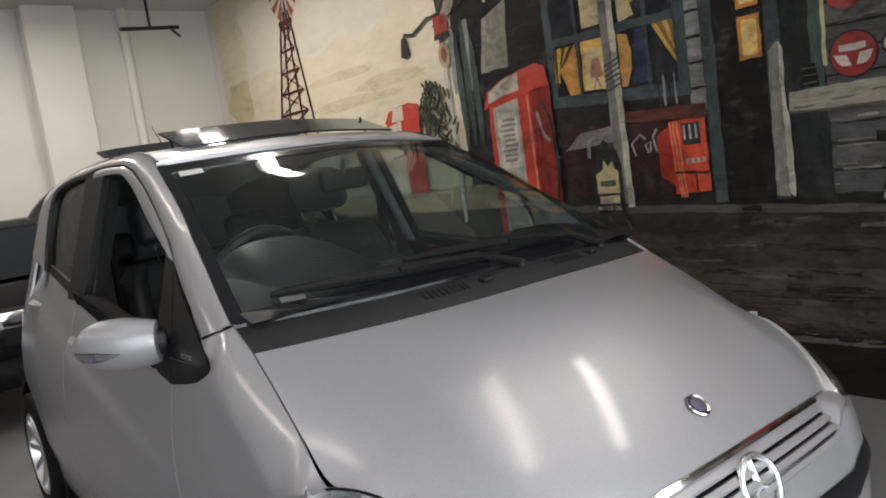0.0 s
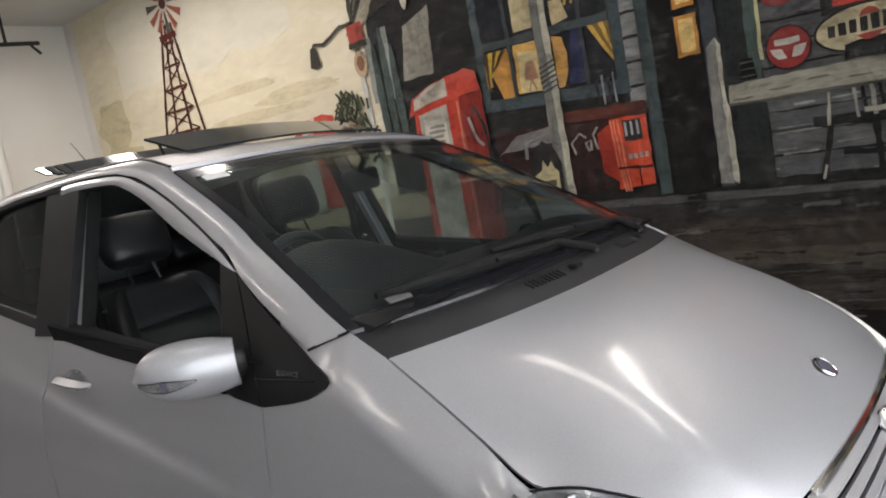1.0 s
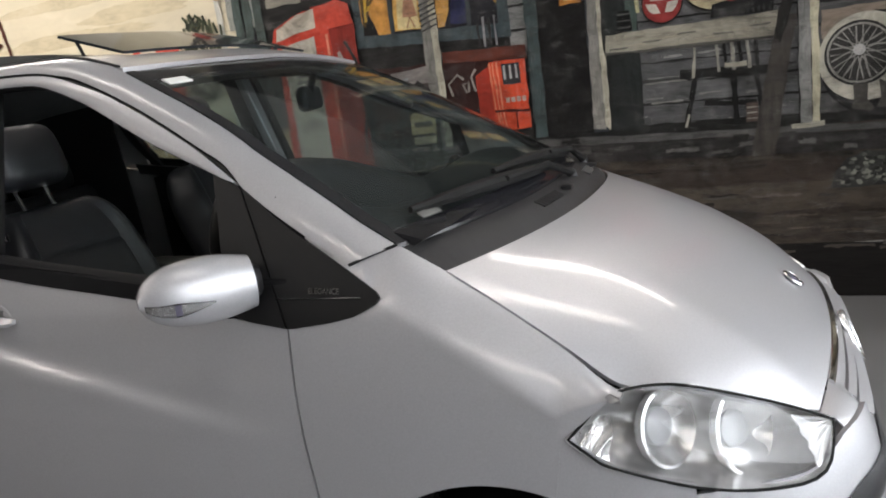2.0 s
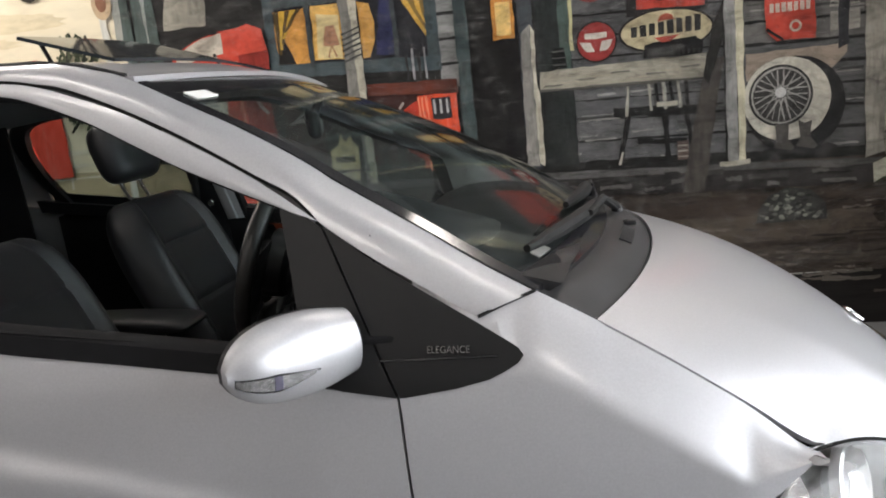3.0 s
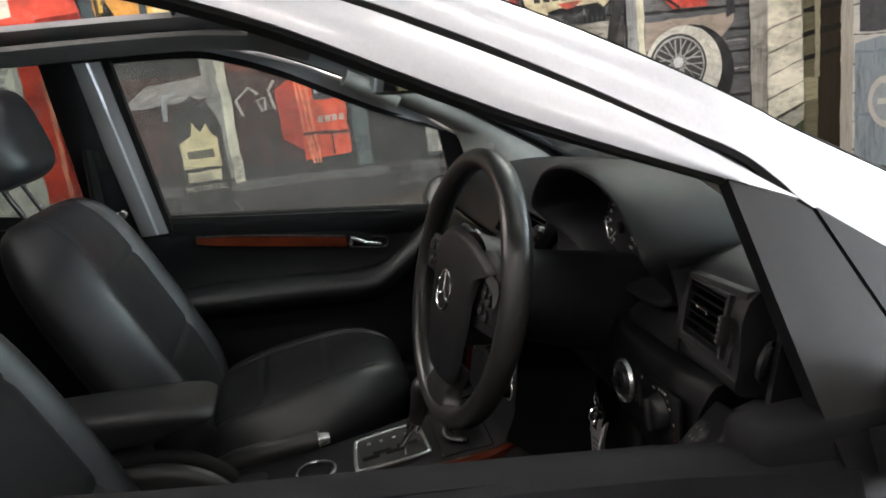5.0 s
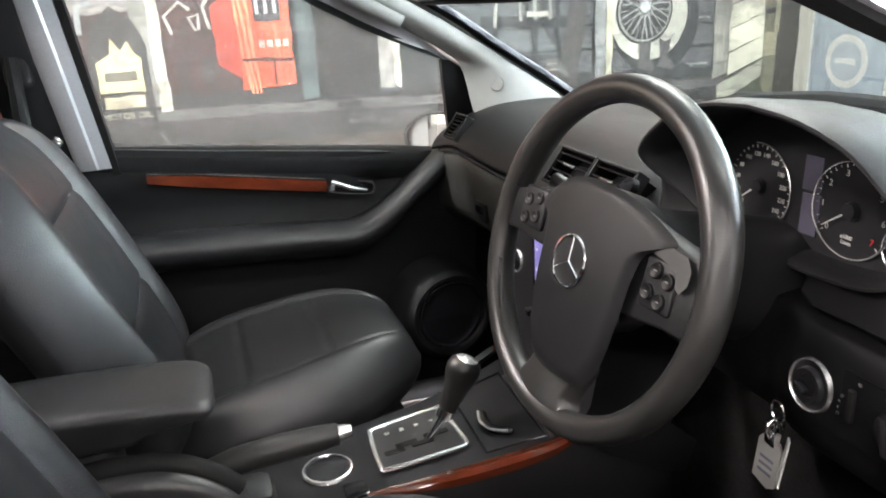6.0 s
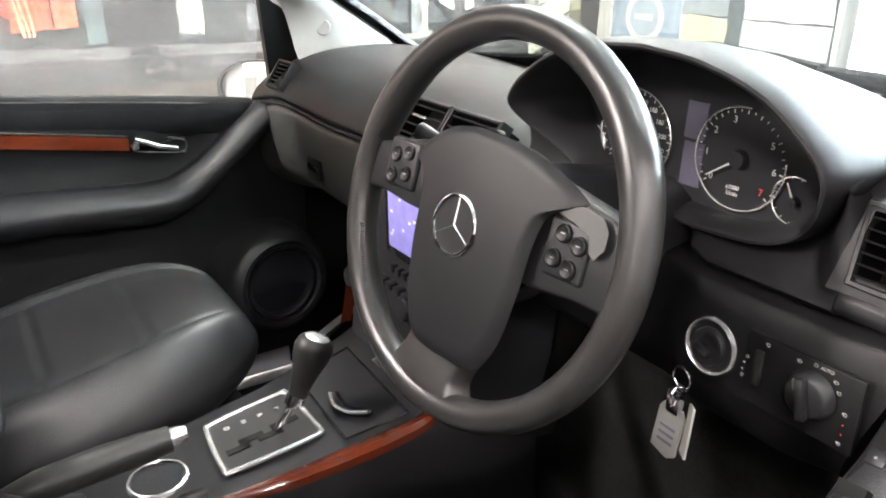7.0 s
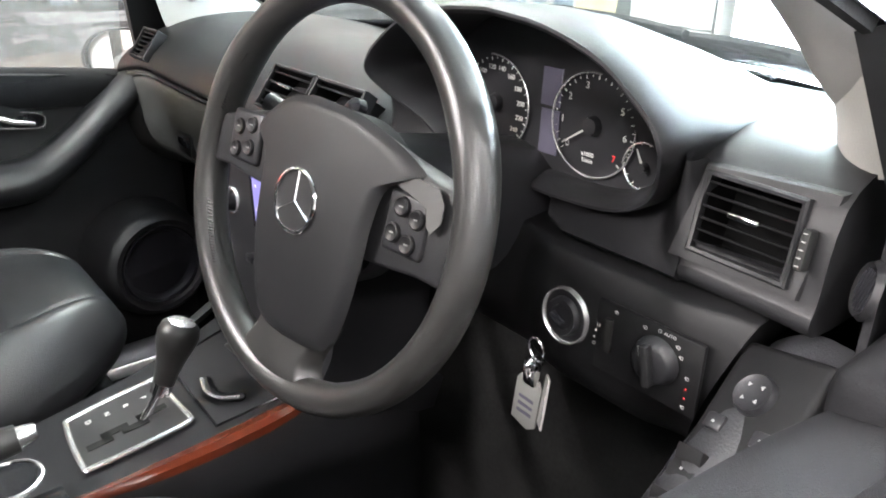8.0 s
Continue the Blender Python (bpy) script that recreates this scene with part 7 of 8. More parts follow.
tg = part("tag", b, M["tag_plastic"], keys, "pale plastic key tag")
b = bmesh.new()
for k in range(3):
    slab(b, [tagm @ Vector((-0.0020, y, z)) for y, z in ((-0.008, -0.016 - 0.009 * k), (0.008, -0.014 - 0.009 * k), (0.008, -0.0175 - 0.009 * k), (-0.008, -0.0195 - 0.009 * k))], tagm.to_3x3() @ Vector((0.0004, 0, 0)))
part("tag_bars", b, M["lcd"], tg)
tagm2 = Matrix.Translation((0.004, -0.012, -0.040)) @ pose(0, 0, 0, -18, 10, -42)
b = bmesh.new()
slab(b, [tagm2 @ Vector((-0.001, y, z)) for y, z in ((-0.008, 0.006), (0.008, 0.008), (0.006, -0.038), (-0.014, -0.040))], tagm2.to_3x3() @ Vector((0.002, 0, 0)))
part("tag", b, M["tag_plastic"], keys, "pale plastic key tag")
# light switch and its marks
MARKS = [(-0.015, 0.024, 2), (-0.001, 0.027, 1), (0.018, 0.020, 2), (0.022, 0.012, 2), (0.030, -0.004, 2), (0.030, -0.032, 2), (-0.045, 0.025, 2), (-0.063, 0.005, 1), (-0.064, -0.002, 0), (-0.065, -0.009, 0), (-0.066, -0.015, 1)]
LSW = Matrix.Translation((0.5085, -0.612, 1.018)) @ Matrix(((0, 0, -1, 0), (-1, 0, 0, 0), (0, 1, 0, 0), (0, 0, 0, 1)))
part("switch_plate", box(bmesh.new(), -0.066, 0.041, -0.040, 0.031, -0.006, -0.0006, 0.002, 2, LSW), M["knee"], low)
knob = part("light_knob", lathe(bmesh.new(), [(0.0, 0.012), (0.016, 0.012), (0.019, 0.010), (0.022, 0.001)], LSW, 32), M["black_plastic"], low, "black rotary light knob")
part("knob_grip", box(bmesh.new(), -0.0045, 0.0045, -0.019, 0.019, 0.010, 0.020, 0.003, 2, LSW @ pose(0, 0, 0, 0, 0, 12)), M["dash"], low)
part("knob_mark", box(bmesh.new(), -0.0008, 0.0008, 0.004, 0.014, 0.0195, 0.0205, 0, 2, LSW @ pose(-0.008, 0, -0.007, 0, 0, 12)), M["mark"], low)
b = bmesh.new()
for mx, mz, kind in MARKS:
    at = LSW @ Matrix.Translation((mx, mz, 0.0))
    if kind:
        tube(b, [at @ Vector((0.0015 * math.cos(a), 0.0015 * math.sin(a), 0)) for a in np.linspace(0, 2 * math.pi, 10, endpoint=False)], 0.00032, 4, True)
    if kind != 1:
        box(b, -0.0024, -0.0004, -0.0003, 0.0003, -0.0002, 0.0003, 0, 2, at)
        box(b, -0.0024, -0.0010, 0.0008, 0.0013, -0.0002, 0.0003, 0, 2, at)
part("switch_marks", b, M["mark"], low)
b = bmesh.new()
for mz in (-0.014, -0.023):
    box(b, 0.0295, 0.0305, mz - 0.0005, mz + 0.0005, -0.001, 0.0003, 0, 2, LSW)
part("warning_lamp", b, M["red_print"], low, "small dark red tell-tale lamps")
lettering("switch_word", "AUTO", 0.0042, LSW @ Matrix.Translation((0.009, 0.0268, 0.0)), M["mark"], low, 0.0002)
part("dimmer_wheel", box(bmesh.new(), -0.054, -0.046, -0.016, 0.018, 0.0, 0.006, 0.002, 2, LSW), M["rubber"], low)

# steering wheel
STAR = Vector((0.324, -0.357, 1.133))
t_, y_ = radians(17), radians(5)
ax = Vector((-math.cos(t_) * math.cos(y_), -math.cos(t_) * math.sin(y_), math.sin(t_)))
sd = Vector((-math.sin(y_), math.cos(y_), 0))
up_ = sd.cross(ax) if sd.cross(ax).z > 0 else ax.cross(sd)
WC = STAR - ax * 0.022
WM = Matrix(((sd.x * -1, up_.x, ax.x, WC.x), (sd.y * -1, up_.y, ax.y, WC.y), (sd.z * -1, up_.z, ax.z, WC.z), (0, 0, 0, 1)))   # x to the driver's right, y up, z to the driver
sw = empty("steering_wheel", (0, 0, 0), car)
RR = 0.183
rings = []
for k in range(72):
    a = 2 * math.pi * k / 72
    grip = 1.0 + 0.10 * math.exp(-((math.degrees(a) - 30) / 14) ** 2) + 0.10 * math.exp(-((math.degrees(a) - 150) / 14) ** 2)
    c = Vector((RR * math.cos(a), RR * math.sin(a) * (1.0 if math.sin(a) > 0 else 0.985), 0))
    rad = Vector((math.cos(a), math.sin(a), 0))
    rings.append([WM @ (c + rad * (0.0155 * grip * math.cos(q)) + Vector((0, 0, 0.0185 * grip * math.sin(q)))) for q in (2 * math.pi * j / 14 for j in range(14))])
rings.append(rings[0])
part("rim", loft(bmesh.new(), rings, True, False), M["wheel_leather"], sw, "worn black leather wheel rim")
for side in (0, 1):
    b = bmesh.new()
    for k in range(8, 30):
        a = math.pi * 1.0 + (0.16 + 0.02 * k) * (1 if side else -1) * 0.9
        p = WM @ Vector(((RR - 0.0125) * math.cos(a), (RR - 0.0125) * math.sin(a), 0.012))
        q = WM @ Vector(((RR - 0.0145) * math.cos(a + 0.012), (RR - 0.0145) * math.sin(a + 0.012), 0.007))
        tube(b, [p, q], 0.0008, 4)
    part("stitching", b, M["gloss_black"], sw)


COVER = [(0.0, 0.086), (0.055, 0.081), (0.100, 0.067), (0.130, 0.050), (0.118, 0.042), (0.098, 0.030), (0.091, 0.0), (0.088, -0.04), (0.080, -0.085), (0.068, -0.112), (0.050, -0.127), (0.0, -0.131)]
half_cover = smooth_curve([(x, y, 0) for x, y in COVER], 36)
cover_line = half_cover + [Vector((-p.x, p.y, 0)) for p in half_cover[-2::-1]]


def hub_pt(u, v):
    """The airbag cover: a domed shield whose shoulders run out over the side spokes."""
    p = cover_line[min(int(round(v * 72)), 72)]
    x, y = p.x * u * (0.62 if p.x < 0 else 1.0), p.y * u
    return WM @ Vector((x, y, 0.0305 - 0.95 * (x * x + 0.62 * y * y) - 0.006 * max(0.0, u - 0.93) / 0.07))


part("airbag_cover", sheet(bmesh.new(), hub_pt, 22, 72, 0.0), M["dash"], sw, "black airbag cover with round emblem", 60)
b = bmesh.new()
loft(b, [[WM @ Vector((r * math.cos(2 * math.pi * k / 36) * 1.0, r * 0.95 * math.sin(2 * math.pi * k / 36), h)) for k in range(36)] for r, h in ((0.085, -0.005), (0.080, -0.045), (0.06, -0.06))])
part("hub", b, M["black_plastic"], sw)
# spokes: two at the sides, one broad below
for s in (-1, 1):
    b = bmesh.new()
    r_ = -0.004 if s > 0 else 0.020
    loft(b, [[WM @ Vector((s * x, y, z)) for y, z in ((y0, -0.012), (y0 + 0.004, zf), (y1 - 0.004, zf), (y1, -0.012))] for x, y0, y1, zf in ((0.060, -0.035 + r_, 0.070, 0.006), (0.10, -0.032 + r_, 0.060, 0.008), (0.14, -0.028 + r_, 0.052, 0.008), (0.176, -0.030 + r_, 0.044, 0.006))])
    bmesh.ops.bevel(b, geom=b.edges[:], offset=0.003, segments=2, profile=0.5, affect="EDGES", clamp_overlap=True)
    part("spoke", b, M["dash"], sw)
    b = bmesh.new()
    if s > 0:
        box(b, 0.099, 0.144, -0.016, 0.033, 0.004, 0.0118, 0.006, 3, WM)
    else:
        box(b, -0.138, -0.088, 0.004, 0.054, 0.004, 0.0125, 0.006, 3, WM)
    part("button_pad", b, M["black_plastic"], sw)
    for bx_, by_ in (((0.117, 0.022), (0.135, 0.016), (0.112, 0.000), (0.130, -0.005)) if s > 0 else ((0.102, 0.042), (0.123, 0.037), (0.102, 0.020), (0.124, 0.015))):
        mb = WM @ Matrix.Translation((s * bx_, by_, 0.012))
        part("button", lathe(bmesh.new(), [(0, 0.0022), (0.0050, 0.0026), (0.0066, 0.0034), (0.0078, 0.0026), (0.0082, 0)], mb, 20), M["slat_grey"], sw)
        part("button_mark", box(bmesh.new(), -0.0022, 0.0022, -0.0005, 0.0005, 0.0023, 0.0028, 0, 2, mb), M["mark"], sw)
    if s < 0:
        continue
    b = bmesh.new()
    slab(b, [WM @ Vector((s * x + 0.004, y + (0 if s > 0 else 0.016), 0.0128)) for x, y in ((0.098, 0.038), (0.125, 0.047), (0.148, 0.044), (0.156, 0.034), (0.156, 0.020), (0.148, 0.010), (0.142, 0.014), (0.139, 0.027), (0.120, 0.033))], ax * 0.001)
    part("spoke_inlay", b, M["spoke_grey"], sw, "satin grey spoke inlay")
b = bmesh.new()
loft(b, [[WM @ Vector((o + x, y, z)) for x, z in ((-w, -0.014), (-w * 0.8, zf), (0, zf + 0.002), (w * 0.8, zf), (w, -0.014))] for y, w, zf, o in ((-0.105, 0.058, -0.002, -0.004), (-0.125, 0.054, 0.002, -0.008), (-0.140, 0.050, 0.006, -0.013), (-0.154, 0.052, 0.010, -0.018), (-0.168, 0.064, 0.013, -0.022), (-0.182, 0.086, 0.012, -0.026))])
bmesh.ops.bevel(b, geom=b.edges[:], offset=0.004, segments=2, profile=0.5, affect="EDGES", clamp_overlap=True)
part("lower_spoke", b, M["wheel_leather"], sw)
EM = WM @ Matrix.Translation((0.006, -0.004, 0.0295))
b = bmesh.new()
tube(b, [EM @ Vector((0.0275 * math.cos(2 * math.pi * k / 40), 0.0275 * math.sin(2 * math.pi * k / 40), 0.001)) for k in range(40)], 0.0020, 8, True)
for k in range(3):
    a = math.pi / 2 + 2 * math.pi * k / 3
    loft(b, [[EM @ Vector((r * math.cos(a) - t * math.sin(a), r * math.sin(a) + t * math.cos(a), h)) for t, h in ((-w, -0.002), (0, 0.0022), (w, -0.002))] for r, w in ((0.0, 0.0036), (0.027, 0.0008))])
part("emblem", b, M["chrome"], sw, "round chrome emblem")
part("steering_column", tube(bmesh.new(), [WC - ax * 0.05, WC - ax * 0.20, WC - ax * 0.34], [0.062, 0.075, 0.085], 20), M["black_plastic"], car, "black steering column shroud")
part("stalk", tube(bmesh.new(), [WM @ Vector((-0.05, 0.03, -0.06)), WM @ Vector((-0.13, 0.055, -0.05)), WM @ Vector((-0.165, 0.06, -0.045))], [0.008, 0.008, 0.011], 10), M["black_plastic"], car)
part("paddle", tube(bmesh.new(), [WM @ Vector((-0.06, 0.055, -0.045)), WM @ Vector((-0.10, 0.068, -0.042))], [0.006, 0.005], 8), M["satin_metal"], car)

# centre stack and console
b = bmesh.new()
loft(b, [[(x, y, z) for y in (0.225 - k, 0.045, -0.135 + k)] + [(x + 0.16, y, z) for y in (-0.135, 0.045, 0.225)] for x, z, k in ((0.66, 0.60, 0.03), (0.53, 0.67, 0.03), (0.472, 0.72, 0.03), (0.490, 0.78, 0.012), (0.505, 0.90, 0.0), (0.520, 1.02, 0.0), (0.526, 1.032, 0.0), (0.56, 1.045, 0.0))])
stack = part("centre_panel", b, M["black_plastic"], car, "black centre panel with screen and knobs")
stack.location, stack.scale = (-0.004, -0.080, 0.124), (0.91, 0.91, 0.91)


def stack_m(y, z):
    x = interp([(0.70, 0.470), (0.78, 0.490), (0.90, 0.505), (1.02, 0.520)], z)
    return Matrix.Translation((x, y, z)) @ Vector((-0.992, 0, 0.12)).to_track_quat("Z", "Y").to_matrix().to_4x4()


part("screen_frame", box(bmesh.new(), 0.497, 0.520, -0.030, 0.105, 0.900, 1.030, 0.006), M["gloss_black"], stack)
part("screen", box(bmesh.new(), 0.4945, 0.500, -0.019, 0.088, 0.918, 1.026, 0.002), M["screen"], stack, "lit violet navigation screen")
for k in range(8):
    rnd = random.Random(50 + k)
    y, z = rnd.uniform(0.0, 0.075), rnd.uniform(0.935, 1.01)
    part("screen_icon", box(bmesh.new(), 0.4938, 0.4946, y, y + 0.006, z, z + 0.004), M["white_print"], stack)
for k in range(6):
    part("stack_button", box(bmesh.new(), 0.492, 0.505, -0.02 + 0.019 * k, -0.006 + 0.019 * k, 0.872, 0.886, 0.003), M["black_plastic"], stack)
for k in range(7):
    part("stack_button", box(bmesh.new(), 0.484, 0.50, -0.06 + 0.026 * k, -0.040 + 0.026 * k, 0.845, 0.857, 0.003), M["black_plastic"], stack)
for y, z, r in ((0.190, 0.920, 0.017), (0.211, 0.817, 0.021), (0.030, 0.829, 0.022), (-0.085, 0.818, 0.021)):
    mk = stack_m(y, z)
    part("knob_ring", lathe(bmesh.new(), [(r, 0.0), (r + 0.003, 0.004), (r + 0.005, 0.003), (r + 0.006, 0.0)], mk, 28), M["bright_trim"], stack)
    part("knob", lathe(bmesh.new(), [(0, 0.018), (r * 0.8, 0.017), (r * 0.95, 0.012), (r, 0.0)], mk, 24), M["black_plastic"], stack)
for y in (0.232,):
    b = bmesh.new()
    loft(b, [[(x, y + d, z), (x + 0.006, y + d * 1.6, z), (x + 0.02, y + d * 1.6, z), (x + 0.02, y, z)] for x, z in ((0.468, 0.72), (0.480, 0.77), (0.490, 0.83), (0.497, 0.88)) for d in (0.0025,)])
    part("wood_edge", b, M["wood"], stack, "polished burl wood edge")
# console along the tunnel
b = bmesh.new()
loft(b, [[(x, y0, 0.42), (x, y0 + 0.012, z - 0.03), (x, y0 + 0.03, z), (x, 0.0, z + 0.003), (x, y1 - 0.03, z), (x, y1 - 0.012, z - 0.03), (x, y1, 0.42)] for x, y0, y1, z in ((-0.42, -0.10, 0.13, 0.66), (-0.1, -0.105, 0.135, 0.675), (0.12, -0.108, 0.145, 0.690), (0.28, -0.112, 0.165, 0.704), (0.40, -0.125, 0.195, 0.722), (0.50, -0.135, 0.22, 0.745), (0.60, -0.145, 0.22, 0.78), (0.96, -0.16, 0.22, 0.80))])
console = part("console", b, M["black_plastic"], car, "black centre console between the seats")
SL = math.atan2(0.014, 0.16)
PM = Matrix.Translation((0.235, 0.022, 0.7035)) @ pose(0, 0, 0, 0, -math.degrees(SL), 0)
b = bmesh.new()
pl = [(0.072, -0.052), (0.066, 0.056), (0.05, 0.066), (-0.05, 0.060), (-0.066, 0.044), (-0.072, -0.048), (-0.058, -0.062), (0.058, -0.064)]
outl = smooth_curve([(x, y, 0.004) for x, y in pl + pl[:1]], 56)[:-1]
tube(b, [PM @ p for p in outl], 0.0042, 8, True)
part("shift_frame", b, M["bright_trim"], console, "chrome frame round the gear gate")
part("shift_plate", slab(bmesh.new(), [PM @ Vector((p.x * 0.97, p.y * 0.97, 0.003)) for p in outl], (0, 0, -0.004)), M["gate_grey"], console)
gate = [(-0.052, -0.020), (-0.03, -0.020), (-0.03, -0.008), (-0.005, -0.008), (-0.005, -0.018), (0.02, -0.018), (0.02, -0.004), (0.05, -0.004)]
for a, c in zip(gate[:-1], gate[1:]):
    part("gate_slot", box(bmesh.new(), min(a[0], c[0]) - 0.006, max(a[0], c[0]) + 0.006, min(a[1], c[1]) - 0.006, max(a[1], c[1]) + 0.006, 0.0032, 0.0042, 0, 2, PM), M["rubber"], console)
for k, ch in enumerate(("P", "R", "N", "D")):
    lettering("gear_letter", ch, 0.011, PM @ Matrix.Translation((0.038 - 0.026 * k, 0.036, 0.0036)) @ pose(0, 0, 0, 0, 0, -90), M["white_print"], console, 0.0002)
shift = empty("gear_lever", (0, 0, 0), car)
part("lever_shaft", tube(bmesh.new(), [(0.255, 0.012, 0.704), (0.288, 0.008, 0.752)], 0.006, 10), M["chrome"], shift)
part("lever_collar", tube(bmesh.new(), [(0.282, 0.008, 0.742), (0.290, 0.007, 0.757)], [0.014, 0.015], 16), M["chrome"], shift)
kc = Vector((0.29, 0.007, 0.757))
kd = (Vector((0.326, 0.003, 0.842)) - kc)
part("lever_knob", tube(bmesh.new(), [kc + kd * t for t in (0.0, 0.2, 0.45, 0.65, 0.82, 0.94, 1.0)], [0.0145, 0.0165, 0.021, 0.0265, 0.0285, 0.0255, 0.019], 26), M["wheel_leather"], shift, "black leather gear knob")
part("knob_cap", lathe(bmesh.new(), [(0, 0.004), (0.012, 0.0035), (0.018, 0.001), (0.0195, -0.002)], Matrix.Translation(kc + kd * 1.0) @ kd.to_track_quat("Z", "Y").to_matrix().to_4x4(), 24), M["bright_trim"], shift, "chrome knob cap")
# lidded tray with bright lip, cup ring, wood edges
slot_line = smooth_curve([(0.372, -0.052, 0.7255), (0.350, -0.030, 0.7215), (0.343, 0.0, 0.7205), (0.350, 0.030, 0.7215)], 16)
part("tray_slot", tube(bmesh.new(), [p + Vector((0.008, 0, 0.0005)) for p in slot_line], [0.004] + [0.0075] * 15 + [0.004], 8), M["gloss_black"], console)
part("tray_lip", tube(bmesh.new(), [p + Vector((0, 0, 0.003)) for p in slot_line], 0.0028, 8), M["bright_trim"], console, "chrome tray lip")
b = bmesh.new()
tube(b, [(0.325, -0.075, 0.7145), (0.42, -0.09, 0.7305), (0.43, 0.13, 0.7315), (0.33, 0.115, 0.7165)], 0.0022, 6, True)
part("tray_seam", b, M["gloss_black"], console)
cup = Matrix.Translation((0.085, 0.015, 0.690))
part("cup_ring", lathe(bmesh.new(), [(0.034, 0.0), (0.037, 0.005), (0.040, 0.004), (0.042, 0.0)], cup, 32), M["bright_trim"], console, "chrome cup holder ring")
part("cup_well", lathe(bmesh.new(), [(0.0, 0.0025), (0.034, 0.0025), (0.035, 0.004)], cup, 28), M["gloss_black"], console)
part("coin_slot", box(bmesh.new(), 0.098, 0.135, -0.075, -0.035, 0.688, 0.6935, 0.003), M["gloss_black"], console)
for s, pts in ((-1, [(0.13, -0.072, 0.690), (0.22, -0.092, 0.700), (0.33, -0.108, 0.714), (0.42, -0.120, 0.731), (0.475, -0.120, 0.752)]), (1, [(0.36, 0.178, 0.715), (0.43, 0.20, 0.735), (0.49, 0.214, 0.755)])):
    ln = smooth_curve(pts, 20)
    b = bmesh.new()
    loft(b, [[p + Vector(o) * (0.35 + 0.65 * math.sin(math.pi * min(0.92, max(0.06, k / 20)))) for o in ((0, 0.011 * -s, 0.004), (0, 0.003 * s, 0.007), (0, 0.012 * s, 0.001), (0, 0.015 * s, -0.010), (0, 0.0, -0.014))] for k, p in enumerate(ln)])
    part("wood_trim", b, M["wood"], console, "glossy reddish burl wood trim") if s < 0 else part("console_edge", b, M["dash_light"], console)
# handbrake
hb = empty("handbrake", (0, 0, 0), car)
part("lever", tube(bmesh.new(), [(-0.16, -0.008, 0.715), (-0.10, -0.013, 0.748), (-0.05, -0.018, 0.765), (0.02, -0.025, 0.774), (0.07, -0.029, 0.778), (0.102, -0.031, 0.780)], [0.017, 0.020, 0.021, 0.0215, 0.020, 0.017], 20), M["grip"], hb, "grey handbrake grip")
part("release_button", tube(bmesh.new(), [(0.100, -0.031, 0.780), (0.112, -0.032, 0.781), (0.122, -0.0325, 0.7815)], [0.0135, 0.0125, 0.010], 16), M["bright_trim"], hb, "chrome release button")
part("lever_boot", box(bmesh.new(), -0.20, 0.0, -0.05, 0.03, 0.66, 0.715, 0.02), M["leather"], hb)


def cushion_bm(m, length, w_fn, thick, bolster, n=44, crown=0.02, grooves=(), side_groove=0.0, blunt=5):
    """A padded shape along local z: front to +x, width in y, with raised side bolsters and sewn-in grooves."""
    rings = []
    for i in range(n + 1):
        t = 0.5 - 0.5 * math.cos(math.pi * i / n) if not grooves else i / n
        e = max(0.0, 1 - abs(2 * t - 1) ** blunt) ** 0.5
        w = w_fn(t) * (0.66 + 0.34 * e)
        th = thick * (0.12 + 0.88 * e)
        ring = []
        for k in range(61):
            q = math.sin(math.pi / 2 * (2 * k / 60 - 1))
            edge = max(0.0, 1 - abs(q) ** 4.5) ** 0.5
            bulge = bolster * math.exp(-((abs(q) - 0.80) / 0.17) ** 2) * e + crown * (1 - q * q) * e
            if side_groove:
                bulge -= 0.007 * math.exp(-((abs(q) - side_groove) / 0.022) ** 2) * e
            for g in grooves:
                if abs(q) < side_groove:
                    bulge -= 0.006 * math.exp(-((t - g) / 0.014) ** 2)
            ring.append((th * (0.5 * edge) + bulge * edge, w * q))
        for k in range(1, 14):
            q = math.cos(math.pi * k / 14)
            ring.append((-th * 0.5 * max(0.0, 1 - abs(q) ** 4.5) ** 0.5, w * q))
        rings.append([m @ Vector((x, y, length * t)) for x, y in ring])
    return loft(bmesh.new(), rings)


